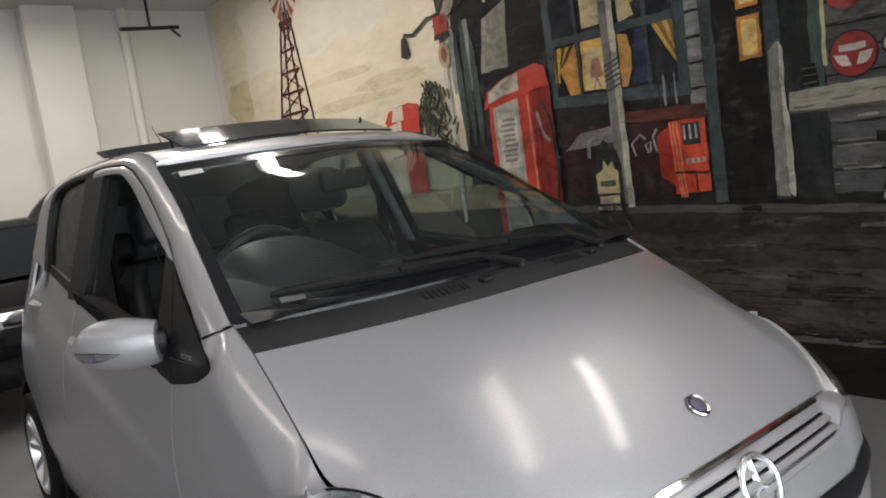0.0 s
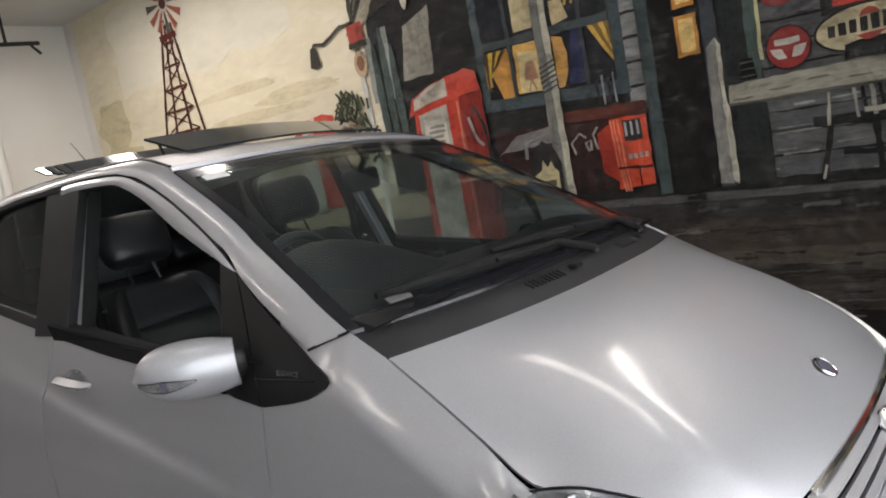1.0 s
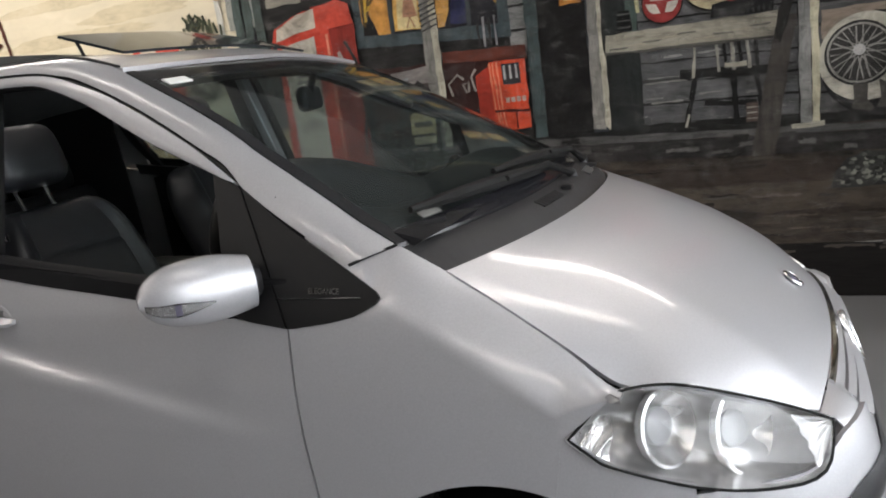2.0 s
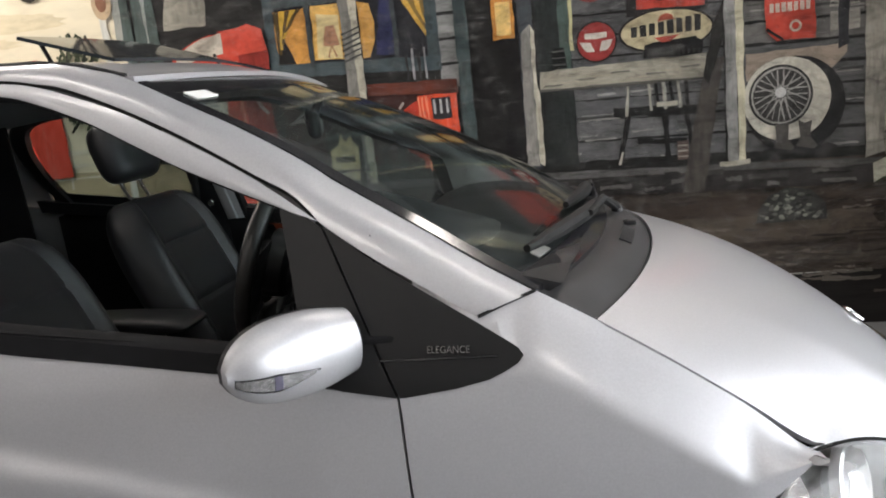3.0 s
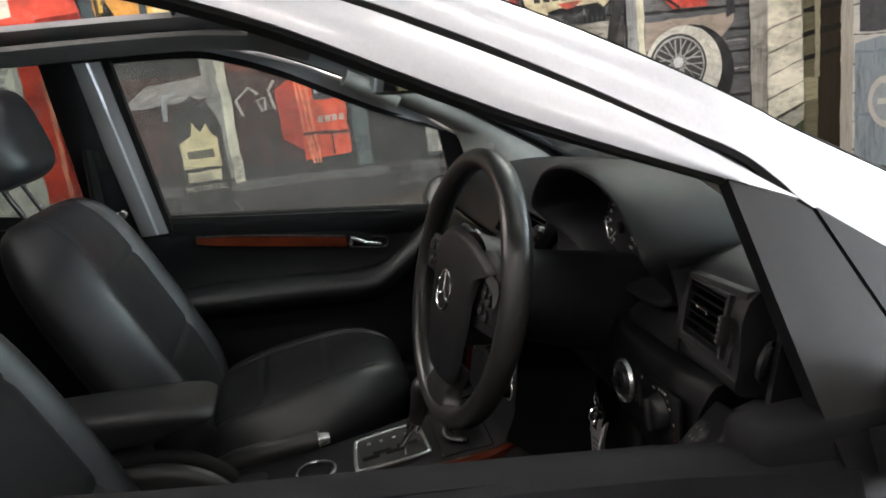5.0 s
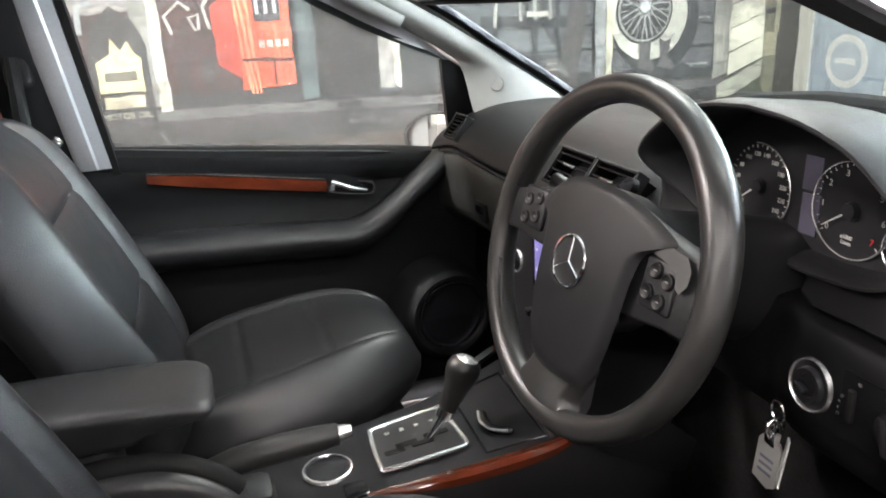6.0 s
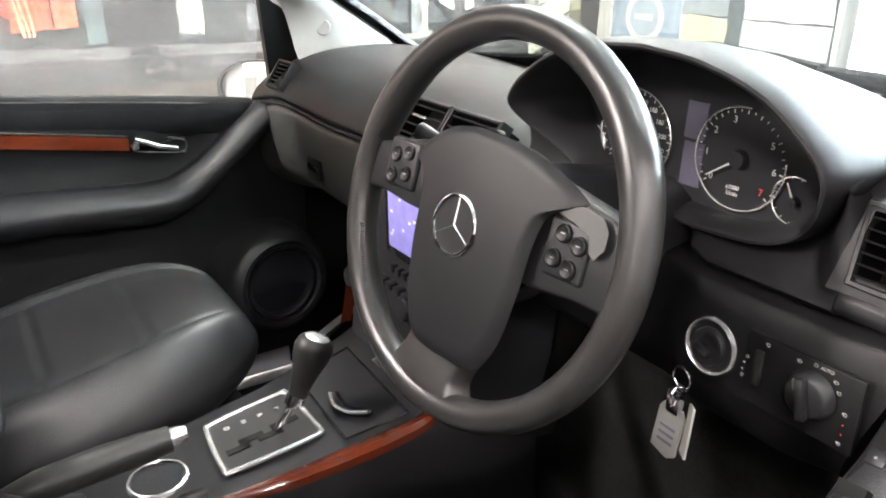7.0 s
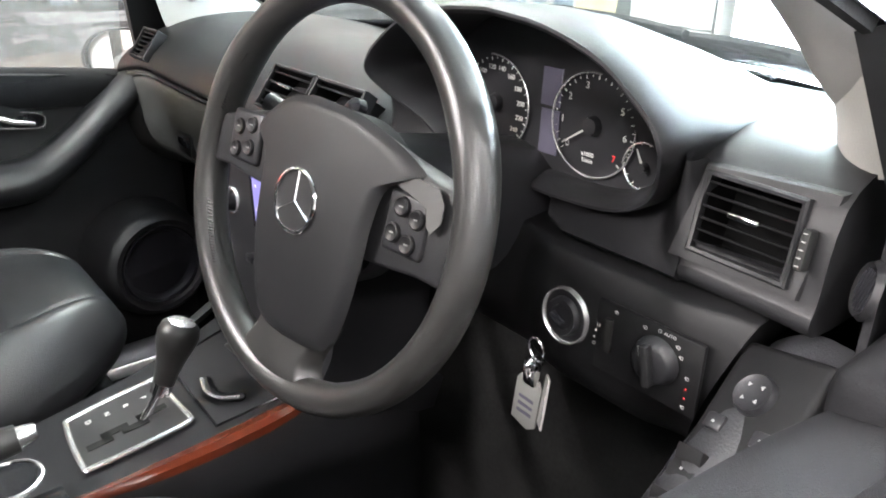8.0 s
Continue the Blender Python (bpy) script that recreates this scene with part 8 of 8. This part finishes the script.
def front_seat(x, y, name_label, lever_side, z=0.0):
    seat = empty("front_seat", (x, y, z), car)
    seat["label"] = name_label
    cm = pose(-0.16, 0, 0.655, 0, 80.5, 0) @ pose(0, 0, 0, 0, 0, 180)
    part("seat_cushion", cushion_bm(cm, 0.485, lambda t: 0.246 - 0.085 * max(0.0, (t - 0.35) / 0.65) ** 2, 0.165, 0.022, 72, 0.012, (0.34, 0.66), 0.62, 3.6), M["leather"], seat)
    lean = 24
    bm_ = pose(-0.16, 0, 0.66, 0, -lean, 0)
    back = part("seat_back", cushion_bm(bm_, 0.62, lambda t: 0.268 - 0.032 * t ** 2.5 - 0.01 * math.cos(5 * t), 0.14, 0.042, 64, 0.014, (0.36, 0.70), 0.60), M["leather"], seat)
    hm = bm_ @ pose(0.026, 0, 0.680, 0, 8, 0)
    part("headrest", cushion_bm(hm, 0.20, lambda t: 0.128 + 0.012 * math.sin(3.1 * t), 0.115, 0.0, 28, 0.012), M["leather"], seat)
    for s in (-1, 1):
        part("headrest_post", tube(bmesh.new(), [bm_ @ Vector((0, s * 0.055, 0.60)), bm_ @ Vector((0, s * 0.055, 0.74))], 0.0065, 10), M["chrome"], seat)
    part("seat_base", box(bmesh.new(), -0.20, 0.30, -0.21, 0.21, 0.345, 0.60, 0.03), M["carpet"], seat)
    part("side_cover", box(bmesh.new(), -0.22, 0.12, lever_side * 0.235 - 0.015, lever_side * 0.235 + 0.015, 0.46, 0.62, 0.012), M["black_plastic"], seat)
    return seat


front_seat(0.0, 0.36, "black leather front passenger seat", 1)
front_seat(-0.055, -0.36, "black leather driver's seat", -1, -0.025)
# folding centre armrest
lid = [(p.x, p.z) for p in smooth_curve([(-0.42, 0, 0.926), (-0.30, 0, 0.924), (-0.20, 0, 0.919), (-0.13, 0, 0.913), (-0.085, 0, 0.906), (-0.066, 0, 0.893), (-0.074, 0, 0.881), (-0.105, 0, 0.878), (-0.145, 0, 0.872), (-0.165, 0, 0.862), (-0.20, 0, 0.858), (-0.42, 0, 0.858)], 40)]
arm = part("centre_armrest", loft(bmesh.new(), [[(-0.24 + (x + 0.24) * k, y, 0.893 + (z - 0.893) * k2) for x, z in lid] for y, k, k2 in ((-0.092, 0.90, 0.55), (-0.088, 0.95, 0.82), (-0.078, 0.985, 0.95), (-0.06, 1.0, 1.0), (0.03, 1.0, 1.0), (0.048, 0.985, 0.95), (0.058, 0.95, 0.82), (0.062, 0.90, 0.55))]), M["leather"], car, "black leather folding centre armrest", 60)
part("armrest_base", box(bmesh.new(), -0.42, -0.20, -0.070, 0.045, 0.66, 0.862, 0.025, 4), M["dash"], arm)
hump = [(p.x, p.z) for p in smooth_curve([(-0.34, 0, 0.80), (-0.26, 0, 0.832), (-0.185, 0, 0.836), (-0.115, 0, 0.818), (-0.06, 0, 0.775), (-0.036, 0, 0.72), (-0.034, 0, 0.64), (-0.20, 0, 0.62), (-0.34, 0, 0.64)], 40)]
part("armrest_bracket", loft(bmesh.new(), [[(-0.19 + (x + 0.19) * k, y, 0.72 + (z - 0.72) * k) for x, z in hump] for y, k in ((-0.128, 0.86), (-0.124, 0.95), (-0.114, 1.0), (-0.066, 1.0), (-0.056, 0.95), (-0.052, 0.86))]), M["grip"], arm, "grey moulded armrest bracket", 60)
part("bracket_band", tube(bmesh.new(), [(x, -0.090, z + 0.001) for x, z in hump[6:22]], 0.016, 10), M["rubber"], arm)
# rear bench
bench = empty("rear_bench", (0, 0, 0), car)
part("seat_cushion", box(bmesh.new(), -1.12, -0.66, -0.62, 0.62, 0.50, 0.66, 0.05, 4), M["leather"], bench)
part("seat_back", box(bmesh.new(), -0.07, 0.07, -0.62, 0.62, 0.0, 0.58, 0.05, 4, pose(-1.13, 0, 0.60, 0, -16, 0)), M["leather"], bench)
for y in (-0.38, 0.38):
    part("headrest", box(bmesh.new(), -0.05, 0.05, -0.13, 0.13, 0.0, 0.15, 0.04, 4, pose(-1.31, y, 1.16, 0, -10, 0)), M["leather"], bench)
part("parcel_shelf", box(bmesh.new(), -1.78, -1.30, -0.58, 0.58, 1.10, 1.125, 0.01), M["carpet"], car)

# door linings
ARM_TOP = [(-0.36, 0.922), (-0.14, 0.918), (0.10, 0.905), (0.27, 0.892), (0.33, 0.902), (0.40, 0.945), (0.47, 1.0), (0.53, 1.042), (0.58, 1.06)]
ARM_SOFT = [(p.x, p.z) for p in smooth_curve([(x, 0, z) for x, z in ARM_TOP], 60)]
for s in (-1, 1):
    door = doors[s]

    def lining(u, v, s=s):
        x = -0.36 + 0.98 * u
        top = interp(BELT, x) + (0.023 if s > 0 else 0.035)
        z = 0.40 + (top - 0.40) * v
        y = 0.765 - 0.035 * v * (1 if s > 0 else 0.2)
        hollow = 0.018 * math.exp(-((z - interp(ARM_TOP, x) - 0.05) / 0.05) ** 2)
        return Vector((x, s * (y + hollow), z))
    inner = part("door_lining", sheet(bmesh.new(), lining, 24, 28, 0.012), M["dash"], door, "black moulded door lining")
    oy = 0.028 if s < 0 else 0.0
    b = bmesh.new()
    sill = lambda x, s=s: interp(BELT, x) - (0.012 if s > 0 else 0.0)
    loft(b, [[Vector((x, s * (0.775 + oy * 0.5), sill(x) + 0.041)), Vector((x, s * (0.748 + oy), sill(x) + 0.041)), Vector((x, s * (0.732 + oy), sill(x) + 0.036)), Vector((x, s * (0.721 + oy), sill(x) + 0.026)), Vector((x, s * (0.716 + oy), sill(x) + 0.010)), Vector((x, s * (0.719 + oy), sill(x) - 0.012)), Vector((x, s * (0.730 + oy), sill(x) - 0.032)), Vector((x, s * (0.76 + oy * 0.5), sill(x) - 0.04))] for x in np.linspace(-0.36, 0.58, 16)])
    part("lining_top", b, M["pad_leather"], door, "padded black door top")
    b = bmesh.new()
    for_ring = []
    for x in np.linspace(-0.35, 0.575, 48):
        yo, top = 0.02 * max(0, (x - 0.3) / 0.27), interp(ARM_SOFT, x)
        core = [Vector((x, s * 0.760, top - 0.002)), Vector((x, s * 0.715, top + 0.004)), Vector((x, s * (0.672 + yo), top - 0.004)), Vector((x, s * (0.652 + yo), top - 0.024)), Vector((x, s * (0.656 + yo), top - 0.050)), Vector((x, s * (0.690 + yo), top - 0.078)), Vector((x, s * 0.760, top - 0.100))]
        for_ring.append(smooth_curve(core, 20))
    loft(b, for_ring)
    part("door_armrest", b, M["leather"], door, "black padded door armrest sweeping up to the dash")
    strip = [(x, interp([(-0.20, 1.056), (0.25, 0.978), (0.37, 0.957)], x)) for x in np.linspace(-0.150, 0.245, 12)]
    b = bmesh.new()
    loft(b, [[Vector((x, s * (yy + 0.012), z + 0.017 * k)), Vector((x, s * yy, z + 0.012 * k)), Vector((x, s * (yy - 0.002), z - 0.010 * k)), Vector((x, s * (yy + 0.012), z - 0.017 * k))] for (x, z), k in zip(strip, [0.72, 0.92, 1.03, 1.1] + [1.15] * 8) for yy in (0.727 - 0.016 * (0.245 - x) / 0.445,)])
    part("wood_strip", b, M["wood"], door, "glossy burl wood door strip")
    part("strip_edge", tube(bmesh.new(), [Vector((x, s * (0.729 - 0.016 * (0.245 - x) / 0.445), z + 0.0195 - 0.006 * ease((0.0 - x) / 0.15))) for x, z in strip], 0.0022, 6), M["chrome"], door)
    b = bmesh.new()
    loft(b, [[Vector((x, s * 0.7355, z + 0.018)), Vector((x, s * 0.7355, z - 0.016)), Vector((x, s * 0.742, z - 0.016)), Vector((x, s * 0.742, z + 0.018))] for x, z in ((0.245, 0.980), (0.30, 0.970), (0.36, 0.960))])
    part("handle_recess", b, M["gloss_black"], door)
    bez = smooth_curve([Vector((x, s * 0.7345, z)) for x, z in ((0.248, 0.979), (0.256, 0.995), (0.30, 0.988), (0.352, 0.976), (0.362, 0.962), (0.350, 0.948), (0.30, 0.954), (0.258, 0.963), (0.248, 0.979))], 40)[:-1]
    part("handle_bezel", tube(bmesh.new(), bez, 0.0016, 6, True), M["bright_trim"], door, "thin chrome handle surround")
    part("inner_handle", tube(bmesh.new(), [Vector((0.256, s * 0.728, 0.972)), Vector((0.262, s * 0.722, 0.990)), Vector((0.275, s * 0.718, 0.984)), Vector((0.30, s * 0.714, 0.972)), Vector((0.338, s * 0.716, 0.962))], [0.008, 0.008, 0.006, 0.0055, 0.004], 10), M["bright_trim"], door, "chrome inner door handle")
    ms = Matrix.Translation((0.508, s * 0.672, 0.632)) @ Vector((0.10, -s, 0.02)).to_track_quat("Z", "Y").to_matrix().to_4x4()
    part("speaker_bulge", lathe(bmesh.new(), [(0.088, 0.034), (0.094, 0.044), (0.104, 0.046), (0.114, 0.038), (0.124, 0.016), (0.130, -0.02), (0.136, -0.10)], ms, 44), M["dash"], door, "round door loudspeaker housing")
    part("speaker_ring", lathe(bmesh.new(), [(0.074, 0.030), (0.079, 0.040), (0.086, 0.042), (0.090, 0.034)], ms, 44), M["gloss_black"], door)
    part("speaker_mesh", lathe(bmesh.new(), [(0.0, 0.036), (0.04, 0.034), (0.075, 0.028)], ms, 32), M["gloss_black"], door)
    b = bmesh.new()
    box(b, -0.25, 0.40, s * 0.700 - 0.03, s * 0.700 + 0.03, 0.46, 0.60, 0.02, 3)
    part("door_pocket", b, M["dash"], door)

# driver's switch pack on the rising armrest
n_ = Vector((-0.62, 0.33, 0.71)).normalized()
xv = (Vector((1, 0, 0.85)) - n_ * Vector((1, 0, 0.85)).dot(n_)).normalized()
yv = n_.cross(xv)
SWM = Matrix(((xv.x, yv.x, n_.x, 0.478), (xv.y, yv.y, n_.y, -0.706), (xv.z, yv.z, n_.z, 1.000), (0, 0, 0, 1)))
pack = part("switch_pack", box(bmesh.new(), -0.11, 0.085, -0.042, 0.040, -0.04, 0.006, 0.006, 3, SWM), M["knee"], car, "black window and mirror switch pack")
b = bmesh.new()
lathe(b, [(0, 0.004), (0.012, 0.0045), (0.0155, 0.006), (0.017, 0.003), (0.0175, 0)], SWM @ Matrix.Translation((0.042, 0.004, 0.006)), 28)
part("mirror_control", b, M["black_plastic"], pack)
b = bmesh.new()
for k in range(4):
    a = math.pi / 4 + k * math.pi / 2
    slab(b, [SWM @ Vector((0.042 + 0.0085 * math.cos(a + o) * r, 0.004 + 0.0085 * math.sin(a + o) * r, 0.0112)) for o, r in ((0, 1.25), (0.25, 0.9), (-0.25, 0.9))], n_ * 0.0003)
part("control_arrows", b, M["mark"], pack)
for sy in (-0.022, 0.022):
    part("mirror_button", box(bmesh.new(), 0.004, 0.018, sy - 0.009, sy + 0.009, 0.005, 0.010, 0.003, 2, SWM), M["black_plastic"], pack)
    part("button_mark", box(bmesh.new(), 0.0095, 0.0115, sy - 0.0013, sy + 0.0013, 0.0100, 0.0104, 0, 2, SWM), M["mark"], pack)
    for kx in (-0.03, -0.068):
        part("switch_well", box(bmesh.new(), kx - 0.017, kx + 0.016, sy - 0.0185, sy + 0.0185, 0.0055, 0.0072, 0.0006, 1, SWM), M["gloss_black"], pack)
        rk = [(kx - 0.013, 0.004), (kx - 0.012, 0.010), (kx - 0.006, 0.0115), (kx + 0.002, 0.0095), (kx + 0.009, 0.0135), (kx + 0.014, 0.0145), (kx + 0.014, 0.004)]
        part("window_switch", loft(bmesh.new(), [[SWM @ Vector((x, sy + dy, 0.004 + (z - 0.004) * kz)) for x, z in rk] for dy, kz in ((-0.0145, 0.6), (-0.0125, 1.0), (0.0125, 1.0), (0.0145, 0.6))]), M["knee"], pack)
        part("button_mark", box(bmesh.new(), kx - 0.0045, kx - 0.0025, sy - 0.0012, sy + 0.0012, 0.0114, 0.0120, 0, 2, SWM), M["mark"], pack)

# pillar linings, roof lining, belts
for s in (-1, 1):
    inn = []
    for i in range(34, 67):
        c = U3[i].lerp(G3[i], 0.5)
        inn.append(c)
    inn = [p for p in inn if s < 0 or p.x < 0.46]
    part("pillar_lining", tube(bmesh.new(), [sided(p + Vector((-0.012, -0.016 - 0.018 * ease((p.x - 0.45) / 0.3), -0.032)), s) for p in inn], [0.022 + 0.013 * ease((p.x - 0.45) / 0.3) for p in inn], 20), M["pillar_trim"], car, "light grey screen pillar lining")
    # its broad foot, widening down to the dashboard
    foot = []
    for (lx, ly, lz), (qx, qy, qz) in (((0.575, 0.632, 1.320), (0.565, 0.668, 1.322)), ((0.600, 0.635, 1.302), (0.585, 0.682, 1.306)), ((0.620, 0.644, 1.278), (0.585, 0.693, 1.287)), ((0.640, 0.648, 1.242), (0.585, 0.704, 1.262)), ((0.650, 0.655, 1.210), (0.585, 0.716, 1.220)), ((0.650, 0.660, 1.188), (0.590, 0.720, 1.198)), ((0.656, 0.660, 1.168), (0.600, 0.716, 1.186))):
        L_, R_ = Vector((lx, ly, lz)), Vector((qx, qy, qz))
        ring = [L_.lerp(R_, k / 8) + Vector((-0.012, -0.006, 0)) * math.sin(math.pi * k / 8) ** 0.7 for k in range(9)]
        ring += [R_ + Vector((0.03, 0.012, 0)), R_.lerp(L_, 0.5) + Vector((0.07, 0.02, 0)), L_ + Vector((0.03, 0.012, 0))]
        foot.append([sided(p, s) for p in ring])
    if s < 0:
        part("pillar_foot", loft(bmesh.new(), foot), M["pillar_trim"], car)
    else:
        win_edge = smooth_curve([(0.628, 0.70, 1.10), (0.613, 0.70, 1.14), (0.590, 0.70, 1.235), (0.552, 0.70, 1.276), (0.45, 0.675, 1.337), (0.33, 0.655, 1.400)], 30)
        scr_edge = smooth_curve([(0.89, 0.70, 1.095), (0.86, 0.69, 1.130), (0.78, 0.685, 1.187), (0.69, 0.672, 1.245), (0.56, 0.645, 1.325), (0.40, 0.612, 1.412)], 30)
        def pillar_panel(u, v):
            k = min(int(u * 30), 29)
            a, c = win_edge[k].lerp(win_edge[k + 1], u * 30 - k), scr_edge[k].lerp(scr_edge[k + 1], u * 30 - k)
            return a.lerp(c, v) + Vector((-0.012, -0.022, 0.0)) * math.sin(math.pi * v)
        part("pillar_foot", sheet(bmesh.new(), pillar_panel, 30, 12, 0.006), M["pillar_trim"], car)
    b = bmesh.new()
    def bp(u, v, s=s):
        z = 0.95 + (1.555 - 0.95) * v
        x = (-0.43 - 0.02 * v) + 0.16 * u if s < 0 else (-0.392 + 0.008 * v) + 0.10 * u
        q = g_pt(x, max(z, 1.08)) if z > 1.08 else Vector((x, g_pt(x, 1.08).y, z))
        return Vector((x, s * (q.y - 0.055 - 0.012 * math.sin(math.pi * u)), z))
    part("pillar_lining", sheet(bmesh.new(), bp, 6, 18, 0.012), M["dash"], car, "black door pillar lining")
    # bright door-frame edge beside the pillar
    b = bmesh.new()
    loft(b, [[sided(g_pt(-0.247 - 0.045 * v, 1.12 + 0.435 * v) + Vector(o), s) for o in ((-0.036, -0.03, 0), (0.032, -0.03, 0), (0.032, -0.060, 0), (0.008, -0.064, 0), (0.003, -0.070, 0), (-0.026, -0.070, 0), (-0.036, -0.064, 0))] for v in np.linspace(0, 1, 8)])
    part("frame_edge", b, M["silver"], car)
    b = bmesh.new()
    loft(b, [[sided(g_pt(-0.206 - 0.045 * v, 1.06 + 0.495 * v) + Vector(o), s) for o in ((-0.006, -0.02, 0), (0.010, -0.02, 0), (0.010, -0.06, 0), (-0.006, -0.06, 0))] for v in np.linspace(0, 1, 8)])
    part("window_seal", b, M["rubber"], car)
    part("belt_guide", box(bmesh.new(), -0.365, -0.315, s * 0.640 - 0.016, s * 0.640 + 0.016, 1.27, 1.36, 0.014, 3), M["rubber"], car, "black belt height adjuster")
    part("seat_belt", tube(bmesh.new(), [(-0.345, s * 0.625, 1.33), (-0.355, s * 0.62, 1.0), (-0.36, s * 0.63, 0.5)], [0.012, 0.020, 0.020], 8), M["rubber"], car, "black seat belt webbing")
    part("belt_anchor", lathe(bmesh.new(), [(0, 0.008), (0.010, 0.007), (0.014, 0)], Matrix.Translation((-0.30, s * 0.628, 1.16)) @ Vector((0.1, -s, 0)).to_track_quat("Z", "Y").to_matrix().to_4x4(), 16), M["chrome"], car)
    def rq(u, v, s=s):
        x = -1.02 - 0.7 * u
        return Vector((x, s * (0.62 - 0.08 * v - 0.08 * u), 0.5 + 1.05 * v - 0.1 * u * v))
    part("rear_lining", sheet(bmesh.new(), rq, 6, 8, 0.01), M["dash"], car)
    part("door_lining", sheet(bmesh.new(), lambda u, v: Vector((-1.02 + 0.56 * u, s * (0.76 - 0.03 * v), 0.45 + (interp(BELT, -1.02 + 0.56 * u) + 0.03 - 0.45) * v)), 6, 10, 0.012), M["dash"], car)


def liner_patch(bm, x0, x1, y0, y1, e0, e1):
    def fn(u, v):
        x = x0 + (x1 - x0) * u
        a = -(roof_edge(x).y - 0.02) if e0 else y0
        c = roof_edge(x).y - 0.02 if e1 else y1
        p = roof_at(x, a + (c - a) * v)
        p.z -= 0.035 + 0.02 * (abs(p.y) / roof_edge(x).y) ** 4
        return p
    sheet(bm, fn, 8, 14, 0.01)


b = bmesh.new()
liner_patch(b, 0.21, HOLE_X1 - 0.01, 0, 0, True, True)
liner_patch(b, HOLE_X1 - 0.01, HOLE_X0 + 0.01, 0, -HOLE_Y, True, False)
liner_patch(b, HOLE_X1 - 0.01, HOLE_X0 + 0.01, HOLE_Y, 0, False, True)
liner_patch(b, HOLE_X0 + 0.01, -1.72, 0, 0, True, True)
part("headliner", b, M["headliner"], car, "grey fabric roof lining")
# footwell sides and bulkhead
for y in (-0.765, 0.765):
    part("kick_panel", box(bmesh.new(), 0.56, 1.0, y - 0.012, y + 0.012, 0.34, 1.06, 0.006), M["carpet"], car, "black carpeted footwell side")
part("bulkhead", box(bmesh.new(), 0.97, 1.0, -0.74, 0.74, 0.34, 1.08, 0.01), M["carpet"], car)
# tweeter in the passenger's pillar lining
TW = Matrix.Translation((0.668, 0.668, 1.190)) @ Vector((-0.6, -0.75, 0.25)).to_track_quat("Z", "Y").to_matrix().to_4x4()
part("tweeter", lathe(bmesh.new(), [(0.0, 0.004), (0.015, 0.004), (0.017, 0.001)], TW, 24), M["headliner"], car, "round grey tweeter grille")
# rear-view mirror
rm = empty("interior_mirror", (0, 0, 0), car)
RVM = Matrix.Translation((0.35, 0.01, 1.425)) @ Vector((-0.92, -0.35, -0.06)).to_track_quat("Z", "Y").to_matrix().to_4x4()
part("mirror_shell", box(bmesh.new(), -0.125, 0.125, -0.038, 0.038, -0.03, 0.004, 0.018, 4, RVM), M["black_plastic"], rm)
part("mirror_glass", box(bmesh.new(), -0.114, 0.114, -0.030, 0.030, 0.004, 0.006, 0.001, 1, RVM), M["mirror"], rm)
part("mirror_stem", tube(bmesh.new(), [(0.37, 0.0, 1.44), (0.40, 0, 1.50)], 0.012, 10), M["black_plastic"], rm)
part("tailgate_lining", box(bmesh.new(), -1.80, -1.76, -0.55, 0.55, 0.5, 1.1, 0.02), M["carpet"], car)
